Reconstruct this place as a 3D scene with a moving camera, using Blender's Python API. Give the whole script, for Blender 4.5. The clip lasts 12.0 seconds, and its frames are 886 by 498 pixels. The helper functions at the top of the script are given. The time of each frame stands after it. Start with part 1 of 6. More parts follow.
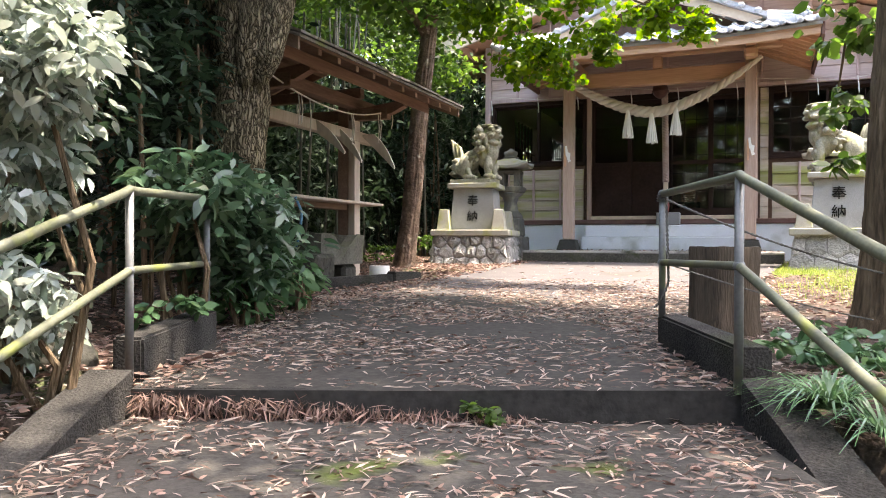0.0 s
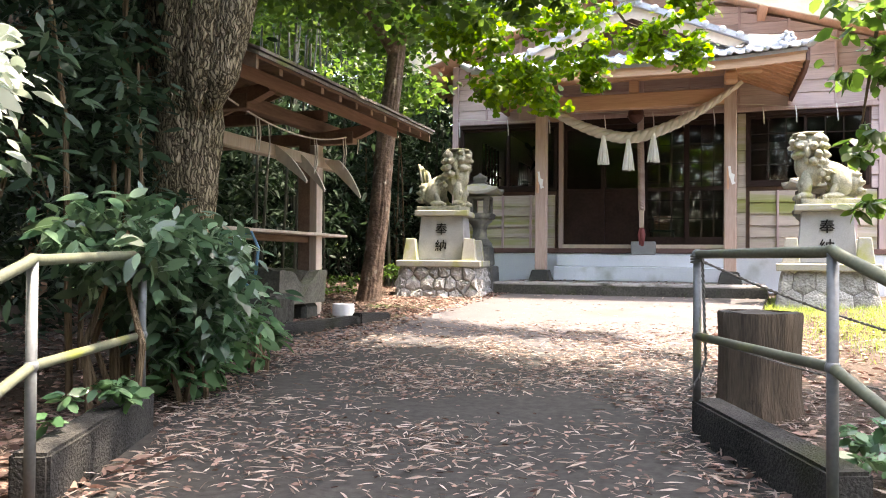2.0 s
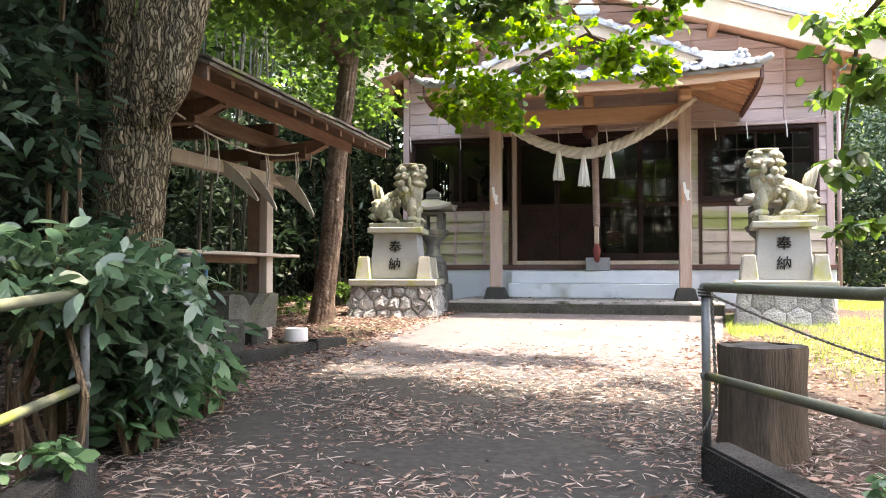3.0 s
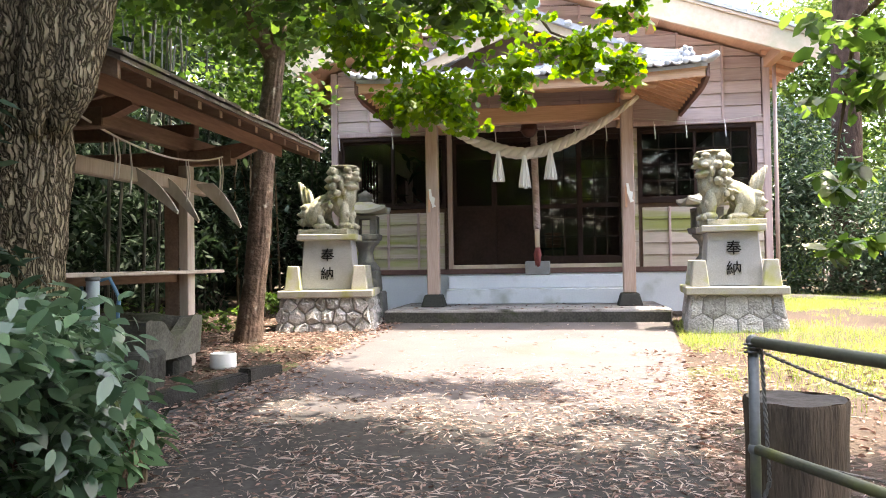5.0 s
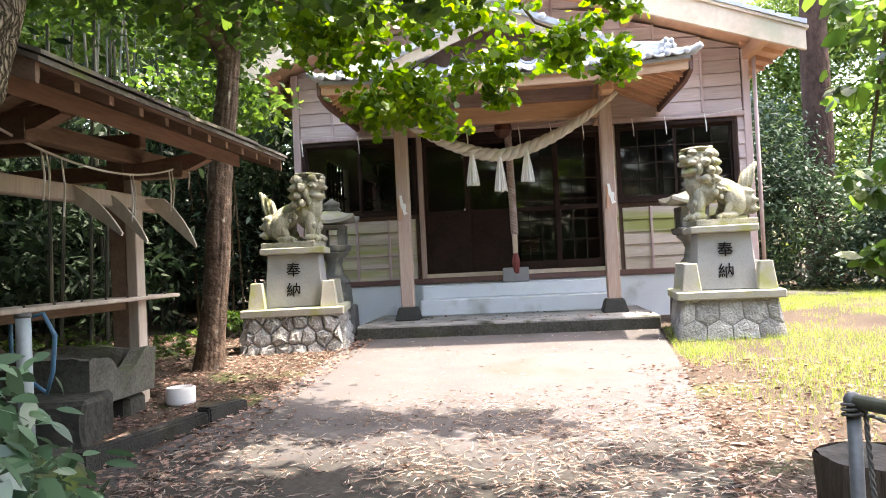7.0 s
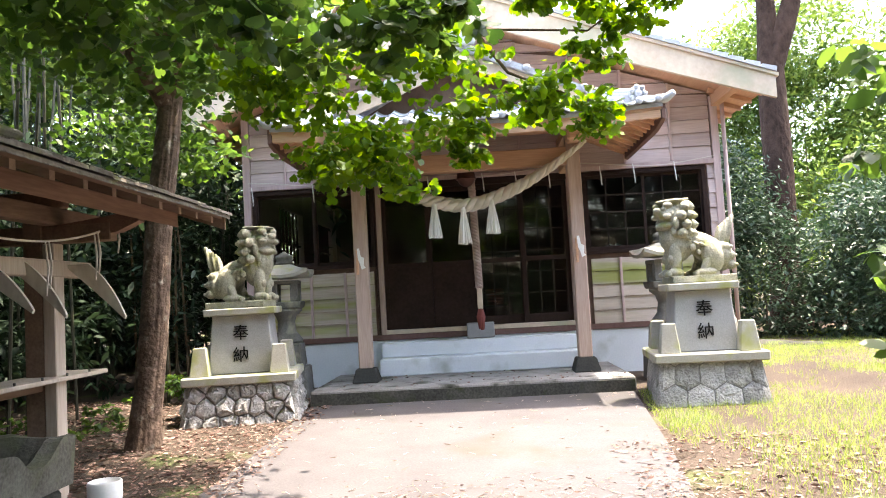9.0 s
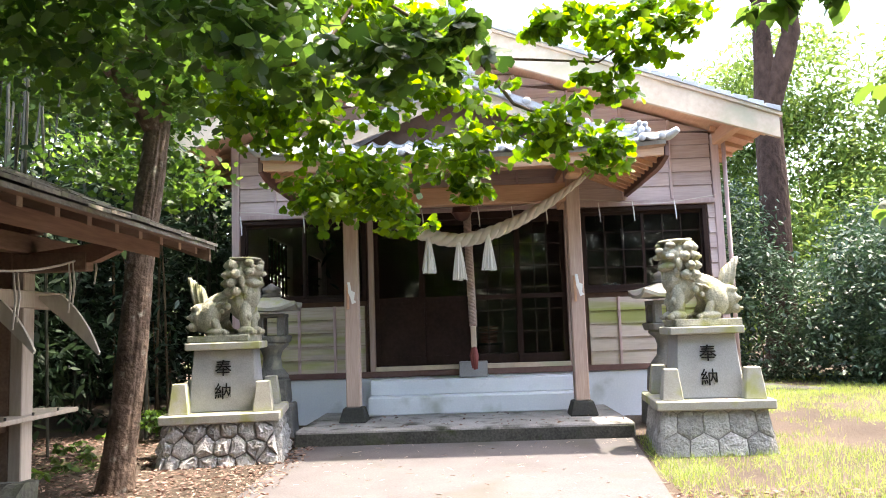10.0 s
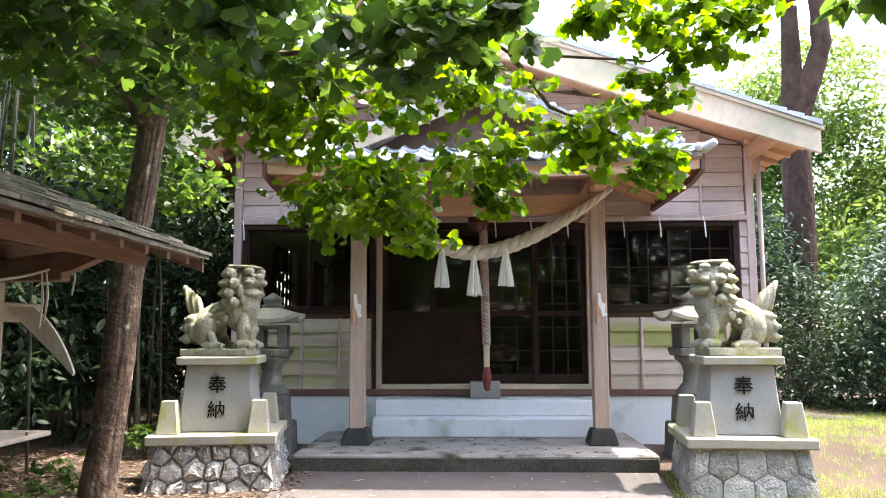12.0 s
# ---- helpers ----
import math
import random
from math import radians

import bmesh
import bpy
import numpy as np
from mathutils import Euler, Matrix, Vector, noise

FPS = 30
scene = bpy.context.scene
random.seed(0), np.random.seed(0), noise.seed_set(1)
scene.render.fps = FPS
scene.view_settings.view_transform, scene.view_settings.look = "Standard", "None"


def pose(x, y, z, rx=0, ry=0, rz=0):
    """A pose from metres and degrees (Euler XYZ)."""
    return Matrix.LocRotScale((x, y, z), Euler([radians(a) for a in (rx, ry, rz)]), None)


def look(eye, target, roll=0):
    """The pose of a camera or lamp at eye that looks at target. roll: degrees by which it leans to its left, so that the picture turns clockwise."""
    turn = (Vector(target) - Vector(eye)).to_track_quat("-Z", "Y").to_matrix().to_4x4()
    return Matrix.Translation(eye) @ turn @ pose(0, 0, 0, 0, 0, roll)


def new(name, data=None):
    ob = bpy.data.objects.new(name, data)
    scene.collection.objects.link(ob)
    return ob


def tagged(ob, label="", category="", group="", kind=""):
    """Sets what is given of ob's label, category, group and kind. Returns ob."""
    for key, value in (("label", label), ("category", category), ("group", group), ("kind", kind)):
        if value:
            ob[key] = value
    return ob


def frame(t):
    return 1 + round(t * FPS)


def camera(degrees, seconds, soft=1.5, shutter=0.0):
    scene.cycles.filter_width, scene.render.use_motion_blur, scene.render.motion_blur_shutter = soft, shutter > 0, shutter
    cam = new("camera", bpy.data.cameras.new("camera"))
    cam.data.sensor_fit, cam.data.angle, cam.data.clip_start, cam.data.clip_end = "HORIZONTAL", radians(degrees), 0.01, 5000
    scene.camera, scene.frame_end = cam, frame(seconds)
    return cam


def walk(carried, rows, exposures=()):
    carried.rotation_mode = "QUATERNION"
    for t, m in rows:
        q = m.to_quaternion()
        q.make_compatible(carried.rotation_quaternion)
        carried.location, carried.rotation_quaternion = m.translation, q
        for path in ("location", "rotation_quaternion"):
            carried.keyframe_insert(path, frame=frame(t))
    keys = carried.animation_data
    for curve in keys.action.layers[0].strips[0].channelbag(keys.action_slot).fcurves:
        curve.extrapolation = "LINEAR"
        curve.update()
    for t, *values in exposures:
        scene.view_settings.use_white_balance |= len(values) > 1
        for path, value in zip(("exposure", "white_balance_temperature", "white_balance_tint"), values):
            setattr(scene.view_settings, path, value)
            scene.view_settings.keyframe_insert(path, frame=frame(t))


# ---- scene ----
cam = camera(59.7, 12.0, soft=1.0)
METRES, EYE, TILT, LEAN, TURN = 4.1, 0.55, 0.0, 0.0, 22.3
ROWS = [
    (0.0, 0.0, 0.0, 0.0, 0.0, -0.32, -0.22),
    (0.5, -0.0099, 0.0468, 0.0069, -0.38, -0.1, 0.08),
    (1.0, -0.0139, 0.0925, 0.0188, -1.08, 0.23, -0.01),
    (1.5, -0.0228, 0.135, 0.0443, -1.96, 0.45, -0.44),
    (2.0, -0.0377, 0.1712, 0.0555, -3.3, 0.8, -0.48),
    (2.5, -0.0606, 0.2179, 0.0655, -5.59, 1.4, -0.22),
    (3.0, -0.0764, 0.2547, 0.0777, -7.69, 1.69, -0.05),
    (3.5, -0.0862, 0.2953, 0.0803, -9.73, 1.74, 0.02),
    (5.5, -0.1164, 0.451, 0.1444, -14.49, 0.82, 1.32),
    (6.0, -0.1172, 0.4833, 0.1504, -15.04, 0.7, 1.8),
    (6.5, -0.1121, 0.5224, 0.151, -15.68, 0.8, 2.36),
    (7.0, -0.0996, 0.5654, 0.1598, -16.29, 1.02, 2.75),
    (9.0, -0.0637, 0.7094, 0.2229, -19.43, 3.54, 3.18),
    (9.5, -0.0582, 0.7458, 0.2326, -20.09, 4.9, 2.5),
    (10.0, -0.0499, 0.7823, 0.2401, -20.28, 5.84, 1.95),
    (10.5, -0.0395, 0.8206, 0.2595, -20.28, 6.47, 1.34),
    (11.0, -0.0303, 0.8488, 0.2727, -20.19, 6.59, 0.85),
    (11.5, -0.0215, 0.8856, 0.2745, -20.04, 6.45, 0.39),
    (12.0, -0.0166, 0.9196, 0.2759, -19.88, 6.21, 0.19),
]
# the clip's camera opens up a little under the trees and closes again before the bright sky
EXPOSURES = [(0.0, 3.22, 7500, 14), (2.5, 3.56, 7600, 14), (5.5, 3.44, 7600, 14), (8.0, 3.36, 7400, 13), (12.0, 3.30, 7100, 12)]
walk(cam, [(t, pose(0, 0, EYE, TILT, LEAN, TURN) @ pose(METRES * x, METRES * y, METRES * z, 90 + pitch, roll, yaw)) for t, x, y, z, yaw, pitch, roll in ROWS], EXPOSURES)

# ---- world and light ----
world = bpy.data.worlds.new("world")
scene.world = world
world.use_nodes = True
wn = world.node_tree.nodes
wl = world.node_tree.links
sky = wn.new("ShaderNodeTexSky")
sky.sky_type, sky.sun_disc = "NISHITA", False
SUN_EL, SUN_AZ = 72.0, 72.0   # degrees; azimuth from +y towards +x
sky.sun_elevation, sky.sun_rotation = radians(SUN_EL), radians(SUN_AZ)
sky.air_density, sky.dust_density = 1.2, 3.0
wl.new(sky.outputs[0], wn["Background"].inputs[0])
wn["Background"].inputs[1].default_value = 0.15
sun = new("sun", bpy.data.lights.new("sun", "SUN"))
sun.data.energy, sun.data.angle, sun.data.color = 2.0, radians(0.6), (1.0, 0.96, 0.89)
sd = Vector((math.sin(radians(SUN_AZ)) * math.cos(radians(SUN_EL)), math.cos(radians(SUN_AZ)) * math.cos(radians(SUN_EL)), math.sin(radians(SUN_EL))))
sun.matrix_world = look(sd * 60, (0, 0, 0))

# ---- materials ----


def mat(name, c1, c2, rough=0.8, fine=40.0, coarse=3.0, bump=0.3, dist=0.01, metal=0.0, stain=None, stain_at=0.55, stretch=(1, 1, 1), piece=0.0, trans=0.0, stain_scale=1.5):
    """A weathered surface: two scales of grain between two colours, an optional stain, relief, and a shift from piece to piece."""
    m = bpy.data.materials.new(name)
    m.use_nodes = True
    n, l = m.node_tree.nodes, m.node_tree.links
    b = n["Principled BSDF"]
    pos = n.new("ShaderNodeNewGeometry").outputs["Position"]
    mp = n.new("ShaderNodeMapping")
    mp.inputs["Scale"].default_value = stretch
    l.new(pos, mp.inputs["Vector"])

    def tex(scale, detail):
        t = n.new("ShaderNodeTexNoise")
        t.inputs["Scale"].default_value, t.inputs["Detail"].default_value = scale, detail
        l.new(mp.outputs[0], t.inputs["Vector"])
        return t.outputs["Fac"]

    def mix(fac, a, c):
        x = n.new("ShaderNodeMix")
        x.data_type = "RGBA"
        for sock, v in ((x.inputs[0], fac), (x.inputs[6], a), (x.inputs[7], c)):
            if isinstance(v, (tuple, float)):
                sock.default_value = (*v, 1) if isinstance(v, tuple) else v
            else:
                l.new(v, sock)
        return x.outputs[2]

    def ramp(v, lo, hi):
        r = n.new("ShaderNodeMapRange")
        r.inputs[1].default_value, r.inputs[2].default_value = lo, hi
        l.new(v, r.inputs[0])
        return r.outputs[0]

    f, g = tex(fine, 6), tex(coarse, 4)
    add = n.new("ShaderNodeMath")
    add.operation = "ADD"
    l.new(ramp(f, 0.3, 0.7), add.inputs[0])
    l.new(ramp(g, 0.3, 0.7), add.inputs[1])
    half = n.new("ShaderNodeMath")
    half.operation = "MULTIPLY"
    half.inputs[1].default_value = 0.5
    l.new(add.outputs[0], half.inputs[0])
    col = mix(half.outputs[0], c1, c2)
    if stain:
        s = tex(stain_scale, 5)
        col = mix(ramp(s, stain_at, stain_at + 0.15), col, stain)
    if piece:
        info = n.new("ShaderNodeObjectInfo")
        hs = n.new("ShaderNodeHueSaturation")
        l.new(ramp(info.outputs["Random"], 0, 1), hs.inputs["Value"])
        r = hs.inputs["Value"].links[0].from_node
        r.inputs[3].default_value, r.inputs[4].default_value = 1 - piece, 1 + piece
        l.new(col, hs.inputs["Color"])
        col = hs.outputs[0]
    l.new(col, b.inputs["Base Color"])
    b.inputs["Roughness"].default_value, b.inputs["Metallic"].default_value = rough, metal
    b.inputs["Specular IOR Level"].default_value = 0.5 if rough < 0.8 else 0.18
    if bump:
        bp = n.new("ShaderNodeBump")
        bp.inputs["Strength"].default_value, bp.inputs["Distance"].default_value = bump, dist
        l.new(f, bp.inputs["Height"])
        l.new(bp.outputs[0], b.inputs["Normal"])
    if trans:
        tr = n.new("ShaderNodeBsdfTranslucent")
        hs = n.new("ShaderNodeHueSaturation")
        hs.inputs["Value"].default_value, hs.inputs["Hue"].default_value, hs.inputs["Saturation"].default_value = 1.7, 0.485, 1.15
        l.new(col, hs.inputs["Color"])
        l.new(hs.outputs[0], tr.inputs["Color"])
        ms = n.new("ShaderNodeMixShader")
        ms.inputs[0].default_value = trans
        l.new(b.outputs[0], ms.inputs[1])
        l.new(tr.outputs[0], ms.inputs[2])
        l.new(ms.outputs[0], n["Material Output"].inputs["Surface"])
    return m


def leaf_mat(name, c1, c2, rough=0.4, trans=0.45, spec=0.5):
    """Leaves: the colour shifts from leaf to leaf, and light comes through."""
    m = bpy.data.materials.new(name)
    m.use_nodes = True
    n, l = m.node_tree.nodes, m.node_tree.links
    b = n["Principled BSDF"]
    geo = n.new("ShaderNodeNewGeometry")
    x = n.new("ShaderNodeMix")
    x.data_type = "RGBA"
    l.new(geo.outputs["Random Per Island"], x.inputs[0])
    x.inputs[6].default_value, x.inputs[7].default_value = (*c1, 1), (*c2, 1)
    l.new(x.outputs[2], b.inputs["Base Color"])
    b.inputs["Roughness"].default_value = rough
    b.inputs["Specular IOR Level"].default_value = spec
    tr = n.new("ShaderNodeBsdfTranslucent")
    hs = n.new("ShaderNodeHueSaturation")
    hs.inputs["Value"].default_value, hs.inputs["Hue"].default_value, hs.inputs["Saturation"].default_value = 2.0, 0.48, 1.1
    l.new(x.outputs[2], hs.inputs["Color"])
    l.new(hs.outputs[0], tr.inputs["Color"])
    ms = n.new("ShaderNodeMixShader")
    ms.inputs[0].default_value = trans
    l.new(b.outputs[0], ms.inputs[1])
    l.new(tr.outputs[0], ms.inputs[2])
    l.new(ms.outputs[0], n["Material Output"].inputs["Surface"])
    return m




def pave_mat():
    """Worn concrete; the stretch nearest the steps has the trees' shade put into its colour, with a ragged border."""
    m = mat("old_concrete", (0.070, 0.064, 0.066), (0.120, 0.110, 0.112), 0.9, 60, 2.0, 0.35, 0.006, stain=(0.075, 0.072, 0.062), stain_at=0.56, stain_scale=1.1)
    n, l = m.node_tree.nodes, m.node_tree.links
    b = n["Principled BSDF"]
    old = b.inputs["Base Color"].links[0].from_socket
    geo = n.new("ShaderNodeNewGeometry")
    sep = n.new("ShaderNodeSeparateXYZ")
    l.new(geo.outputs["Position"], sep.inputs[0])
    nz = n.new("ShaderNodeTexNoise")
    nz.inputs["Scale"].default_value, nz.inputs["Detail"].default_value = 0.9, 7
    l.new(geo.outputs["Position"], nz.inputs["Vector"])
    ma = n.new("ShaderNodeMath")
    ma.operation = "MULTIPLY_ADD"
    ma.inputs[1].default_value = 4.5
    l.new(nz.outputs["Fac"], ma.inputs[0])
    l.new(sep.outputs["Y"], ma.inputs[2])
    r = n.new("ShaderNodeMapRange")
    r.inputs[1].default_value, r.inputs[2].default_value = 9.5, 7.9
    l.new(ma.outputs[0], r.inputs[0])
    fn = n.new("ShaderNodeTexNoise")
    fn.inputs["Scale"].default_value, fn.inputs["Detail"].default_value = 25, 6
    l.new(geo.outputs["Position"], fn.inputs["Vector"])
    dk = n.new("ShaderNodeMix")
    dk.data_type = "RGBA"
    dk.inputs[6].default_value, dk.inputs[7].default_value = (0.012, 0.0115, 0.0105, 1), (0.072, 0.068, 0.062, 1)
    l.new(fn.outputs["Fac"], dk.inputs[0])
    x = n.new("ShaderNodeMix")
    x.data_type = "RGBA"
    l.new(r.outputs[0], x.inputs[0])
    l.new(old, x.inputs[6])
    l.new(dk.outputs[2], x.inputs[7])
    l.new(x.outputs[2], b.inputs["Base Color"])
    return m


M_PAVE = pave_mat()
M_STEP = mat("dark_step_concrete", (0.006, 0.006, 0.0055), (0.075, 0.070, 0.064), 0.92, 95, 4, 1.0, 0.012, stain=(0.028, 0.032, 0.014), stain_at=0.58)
M_TREAD = mat("mossy_tread_concrete", (0.03, 0.028, 0.025), (0.08, 0.074, 0.067), 0.92, 55, 3, 0.5, 0.01, stain=(0.12, 0.16, 0.02), stain_at=0.60, stain_scale=1.7)
M_EARTH = mat("leafy_earth", (0.032, 0.024, 0.018), (0.10, 0.075, 0.058), 0.95, 45, 1.3, 0.8, 0.02, stain=(0.10, 0.14, 0.04), stain_at=0.58, stain_scale=0.8)
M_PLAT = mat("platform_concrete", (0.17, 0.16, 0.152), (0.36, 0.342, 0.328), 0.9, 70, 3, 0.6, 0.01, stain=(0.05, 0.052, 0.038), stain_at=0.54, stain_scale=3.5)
M_PLATFACE = mat("dark_platform_face", (0.035, 0.034, 0.029), (0.12, 0.115, 0.10), 0.92, 40, 5, 0.6, 0.01, stain=(0.05, 0.06, 0.025), stain_at=0.55, stain_scale=4)
M_WHITE = mat("white_mortar", (0.68, 0.71, 0.75), (0.82, 0.84, 0.86), 0.85, 50, 2, 0.15, 0.003, stain=(0.45, 0.47, 0.44), stain_at=0.57, stain_scale=1.8)
M_BOARD = mat("weathered_siding", (0.42, 0.315, 0.29), (0.64, 0.525, 0.50), 0.8, 18, 2.2, 0.35, 0.004, stretch=(0.25, 1, 3.0), piece=0.14)
M_BOARD_LOW = mat("algae_siding", (0.42, 0.35, 0.28), (0.60, 0.52, 0.44), 0.82, 18, 2.2, 0.35, 0.004, stain=(0.33, 0.35, 0.12), stain_at=0.49, stretch=(0.25, 1, 3.0), piece=0.14, stain_scale=1.4)
M_BATTEN = mat("siding_batten", (0.44, 0.32, 0.30), (0.60, 0.47, 0.45), 0.8, 20, 3, 0.3, 0.003, stretch=(3, 1, 0.25), piece=0.1)
M_POST = mat("cypress_post", (0.36, 0.245, 0.195), (0.54, 0.415, 0.35), 0.75, 20, 2.5, 0.4, 0.004, stretch=(4, 4, 0.25), stain=(0.44, 0.39, 0.26), stain_at=0.56, stain_scale=0.7)
M_BEAM = mat("cypress_beam", (0.48, 0.275, 0.165), (0.65, 0.41, 0.265), 0.65, 20, 2.5, 0.3, 0.003, stretch=(0.25, 4, 4))
M_RAFTER = mat("cypress_rafter", (0.48, 0.265, 0.16), (0.63, 0.38, 0.245), 0.7, 18, 2.5, 0.25, 0.003, stretch=(4, 0.3, 4), piece=0.12)
M_DARKWOOD = mat("dark_brown_frame", (0.020, 0.011, 0.009), (0.045, 0.026, 0.021), 0.82, 25, 3, 0.2, 0.002)
M_SILL = mat("red_brown_sill", (0.12, 0.06, 0.05), (0.20, 0.11, 0.09), 0.7, 25, 3, 0.3, 0.002)
M_BARGE = mat("pale_bargeboard", (0.50, 0.38, 0.28), (0.66, 0.55, 0.43), 0.75, 18, 2, 0.3, 0.003, stain=(0.40, 0.37, 0.26), stain_at=0.55)
M_TILE = mat("grey_roof_tile", (0.30, 0.32, 0.36), (0.52, 0.54, 0.57), 0.38, 60, 4, 0.2, 0.003, piece=0.12)
M_TILE_DARK = mat("tile_shadow_underlay", (0.07, 0.06, 0.055), (0.12, 0.10, 0.09), 0.8, 40, 4, 0.2, 0.003)
M_STONE = mat("pale_granite", (0.235, 0.235, 0.232), (0.40, 0.398, 0.39), 0.85, 90, 3, 0.35, 0.003, stain=(0.30, 0.305, 0.22), stain_at=0.6, stain_scale=3.0)
M_SLAB = mat("lichen_granite", (0.27, 0.262, 0.225), (0.44, 0.425, 0.37), 0.88, 80, 4, 0.4, 0.004, stain=(0.30, 0.31, 0.14), stain_at=0.5, stain_scale=4.0)
M_LION = mat("lichen_carved_stone", (0.17, 0.165, 0.12), (0.47, 0.45, 0.36), 0.92, 70, 9, 0.8, 0.008, stain=(0.25, 0.25, 0.10), stain_at=0.54, stain_scale=6.0)
M_RUBBLE = mat("rubble_stone", (0.20, 0.197, 0.19), (0.50, 0.49, 0.475), 0.9, 45, 9, 1.0, 0.02, piece=0.22)
M_MORTAR = mat("stone_joint_mortar", (0.15, 0.147, 0.138), (0.30, 0.29, 0.275), 0.92, 60, 4, 0.4, 0.005)
M_LANTERN = mat("dark_lantern_stone", (0.10, 0.096, 0.088), (0.22, 0.212, 0.195), 0.9, 60, 4, 0.5, 0.006, stain=(0.42, 0.40, 0.30), stain_at=0.6, stain_scale=3)
M_PLINTH = mat("dark_plinth_stone", (0.028, 0.029, 0.027), (0.065, 0.065, 0.06), 0.8, 60, 5, 0.4, 0.004)
M_INK = mat("black_ink", (0.006, 0.006, 0.006), (0.012, 0.012, 0.012), 0.95, 50, 5, 0.0)
M_ROCK = mat("mossy_rock", (0.03, 0.029, 0.024), (0.085, 0.082, 0.07), 0.9, 20, 3, 0.8, 0.02, stain=(0.09, 0.12, 0.03), stain_at=0.55, stain_scale=2.5)
M_BASIN = mat("basin_stone", (0.05, 0.047, 0.037), (0.18, 0.17, 0.14), 0.85, 45, 4, 0.6, 0.008, stain=(0.13, 0.14, 0.08), stain_at=0.55, stain_scale=3)
M_PIPE = mat("algae_painted_pipe", (0.07, 0.074, 0.048), (0.15, 0.155, 0.10), 0.6, 60, 6, 0.35, 0.002, stain=(0.17, 0.19, 0.04), stain_at=0.56, stain_scale=5)
M_PIPE_V = mat("grey_galvanised_pipe", (0.12, 0.124, 0.122), (0.22, 0.224, 0.22), 0.5, 60, 6, 0.25, 0.002, metal=0.3, stain=(0.25, 0.28, 0.14), stain_at=0.6, stain_scale=4)
M_STUMP = mat("stump_side", (0.04, 0.03, 0.022), (0.16, 0.12, 0.085), 0.92, 30, 4, 0.9, 0.015, stretch=(4, 4, 0.4))
M_STUMP_TOP = mat("stump_top", (0.04, 0.034, 0.03), (0.10, 0.09, 0.08), 0.92, 40, 6, 0.6, 0.01)
M_BARK = mat("furrowed_bark", (0.035, 0.024, 0.015), (0.28, 0.195, 0.12), 0.95, 14, 3, 1.0, 0.04, stretch=(3.5, 3.5, 0.5))
M_BARK2 = mat("smooth_red_bark", (0.045, 0.03, 0.022), (0.20, 0.14, 0.105), 0.9, 24, 5, 1.0, 0.02, stain=(0.34, 0.31, 0.25), stain_at=0.60, stain_scale=9)
M_BARK3 = mat("scaly_cedar_bark", (0.014, 0.008, 0.006), (0.085, 0.050, 0.038), 0.95, 9, 2, 1.0, 0.06, stretch=(1, 1, 0.6))
M_OLDWOOD = mat("old_pavilion_wood", (0.16, 0.10, 0.07), (0.30, 0.20, 0.145), 0.85, 18, 2.5, 0.4, 0.004, stretch=(3, 0.4, 3))
M_PALEWOOD = mat("pale_wood_sunlit_face", (0.40, 0.32, 0.25), (0.58, 0.49, 0.40), 0.85, 18, 2.5, 0.35, 0.004, stretch=(3, 3, 0.4))
M_SHINGLE = mat("mossy_bark_shingle", (0.12, 0.10, 0.085), (0.28, 0.25, 0.21), 0.95, 30, 4, 0.8, 0.012, stain=(0.20, 0.22, 0.09), stain_at=0.55, stain_scale=4, piece=0.25)
M_ROPE = mat("straw_rope", (0.52, 0.47, 0.40), (0.72, 0.67, 0.60), 0.9, 120, 8, 0.6, 0.004)
M_TASSEL = mat("white_tassel", (0.68, 0.65, 0.60), (0.82, 0.80, 0.76), 0.9, 90, 8, 0.5, 0.004, stretch=(4, 4, 0.4))
M_BELLROPE = mat("faded_red_white_cord", (0.30, 0.20, 0.18), (0.52, 0.43, 0.39), 0.9, 60, 12, 0.5, 0.004)
M_RED = mat("red_tail", (0.20, 0.05, 0.05), (0.30, 0.10, 0.09), 0.85, 60, 8, 0.4, 0.003)
M_BELL = mat("old_bell", (0.10, 0.04, 0.03), (0.18, 0.08, 0.06), 0.5, 40, 5, 0.2, 0.003, metal=0.5)
M_PAPER = mat("white_paper", (0.74, 0.73, 0.70), (0.84, 0.83, 0.81), 0.8, 40, 5, 0.1, 0.001)
M_PVC = mat("grey_pvc_pipe", (0.42, 0.47, 0.47), (0.52, 0.57, 0.57), 0.45, 40, 5, 0.1, 0.001)
M_HOSE = mat("blue_hose", (0.06, 0.17, 0.27), (0.10, 0.24, 0.36), 0.4, 40, 5, 0.05, 0.001)
M_WIRE = mat("twisted_wire", (0.05, 0.045, 0.04), (0.16, 0.15, 0.13), 0.6, 90, 9, 0.3, 0.002)
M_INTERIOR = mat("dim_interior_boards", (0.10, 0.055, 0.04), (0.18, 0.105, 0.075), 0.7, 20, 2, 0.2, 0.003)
M_LITTER = leaf_mat("dead_bamboo_leaf", (0.11, 0.072, 0.054), (0.46, 0.375, 0.315), 0.75, 0.15)
M_LITTER2 = leaf_mat("brown_leaf_litter", (0.065, 0.036, 0.027), (0.33, 0.215, 0.17), 0.8, 0.1)
M_GINKGO = leaf_mat("ginkgo_leaf", (0.035, 0.095, 0.011), (0.13, 0.23, 0.022), 0.45, 0.58)
M_CANOPY = leaf_mat("canopy_leaf", (0.022, 0.058, 0.012), (0.080, 0.150, 0.030), 0.45, 0.55)
M_DARKLEAF = leaf_mat("evergreen_leaf", (0.014, 0.034, 0.018), (0.052, 0.092, 0.048), 0.42, 0.18, 0.4)
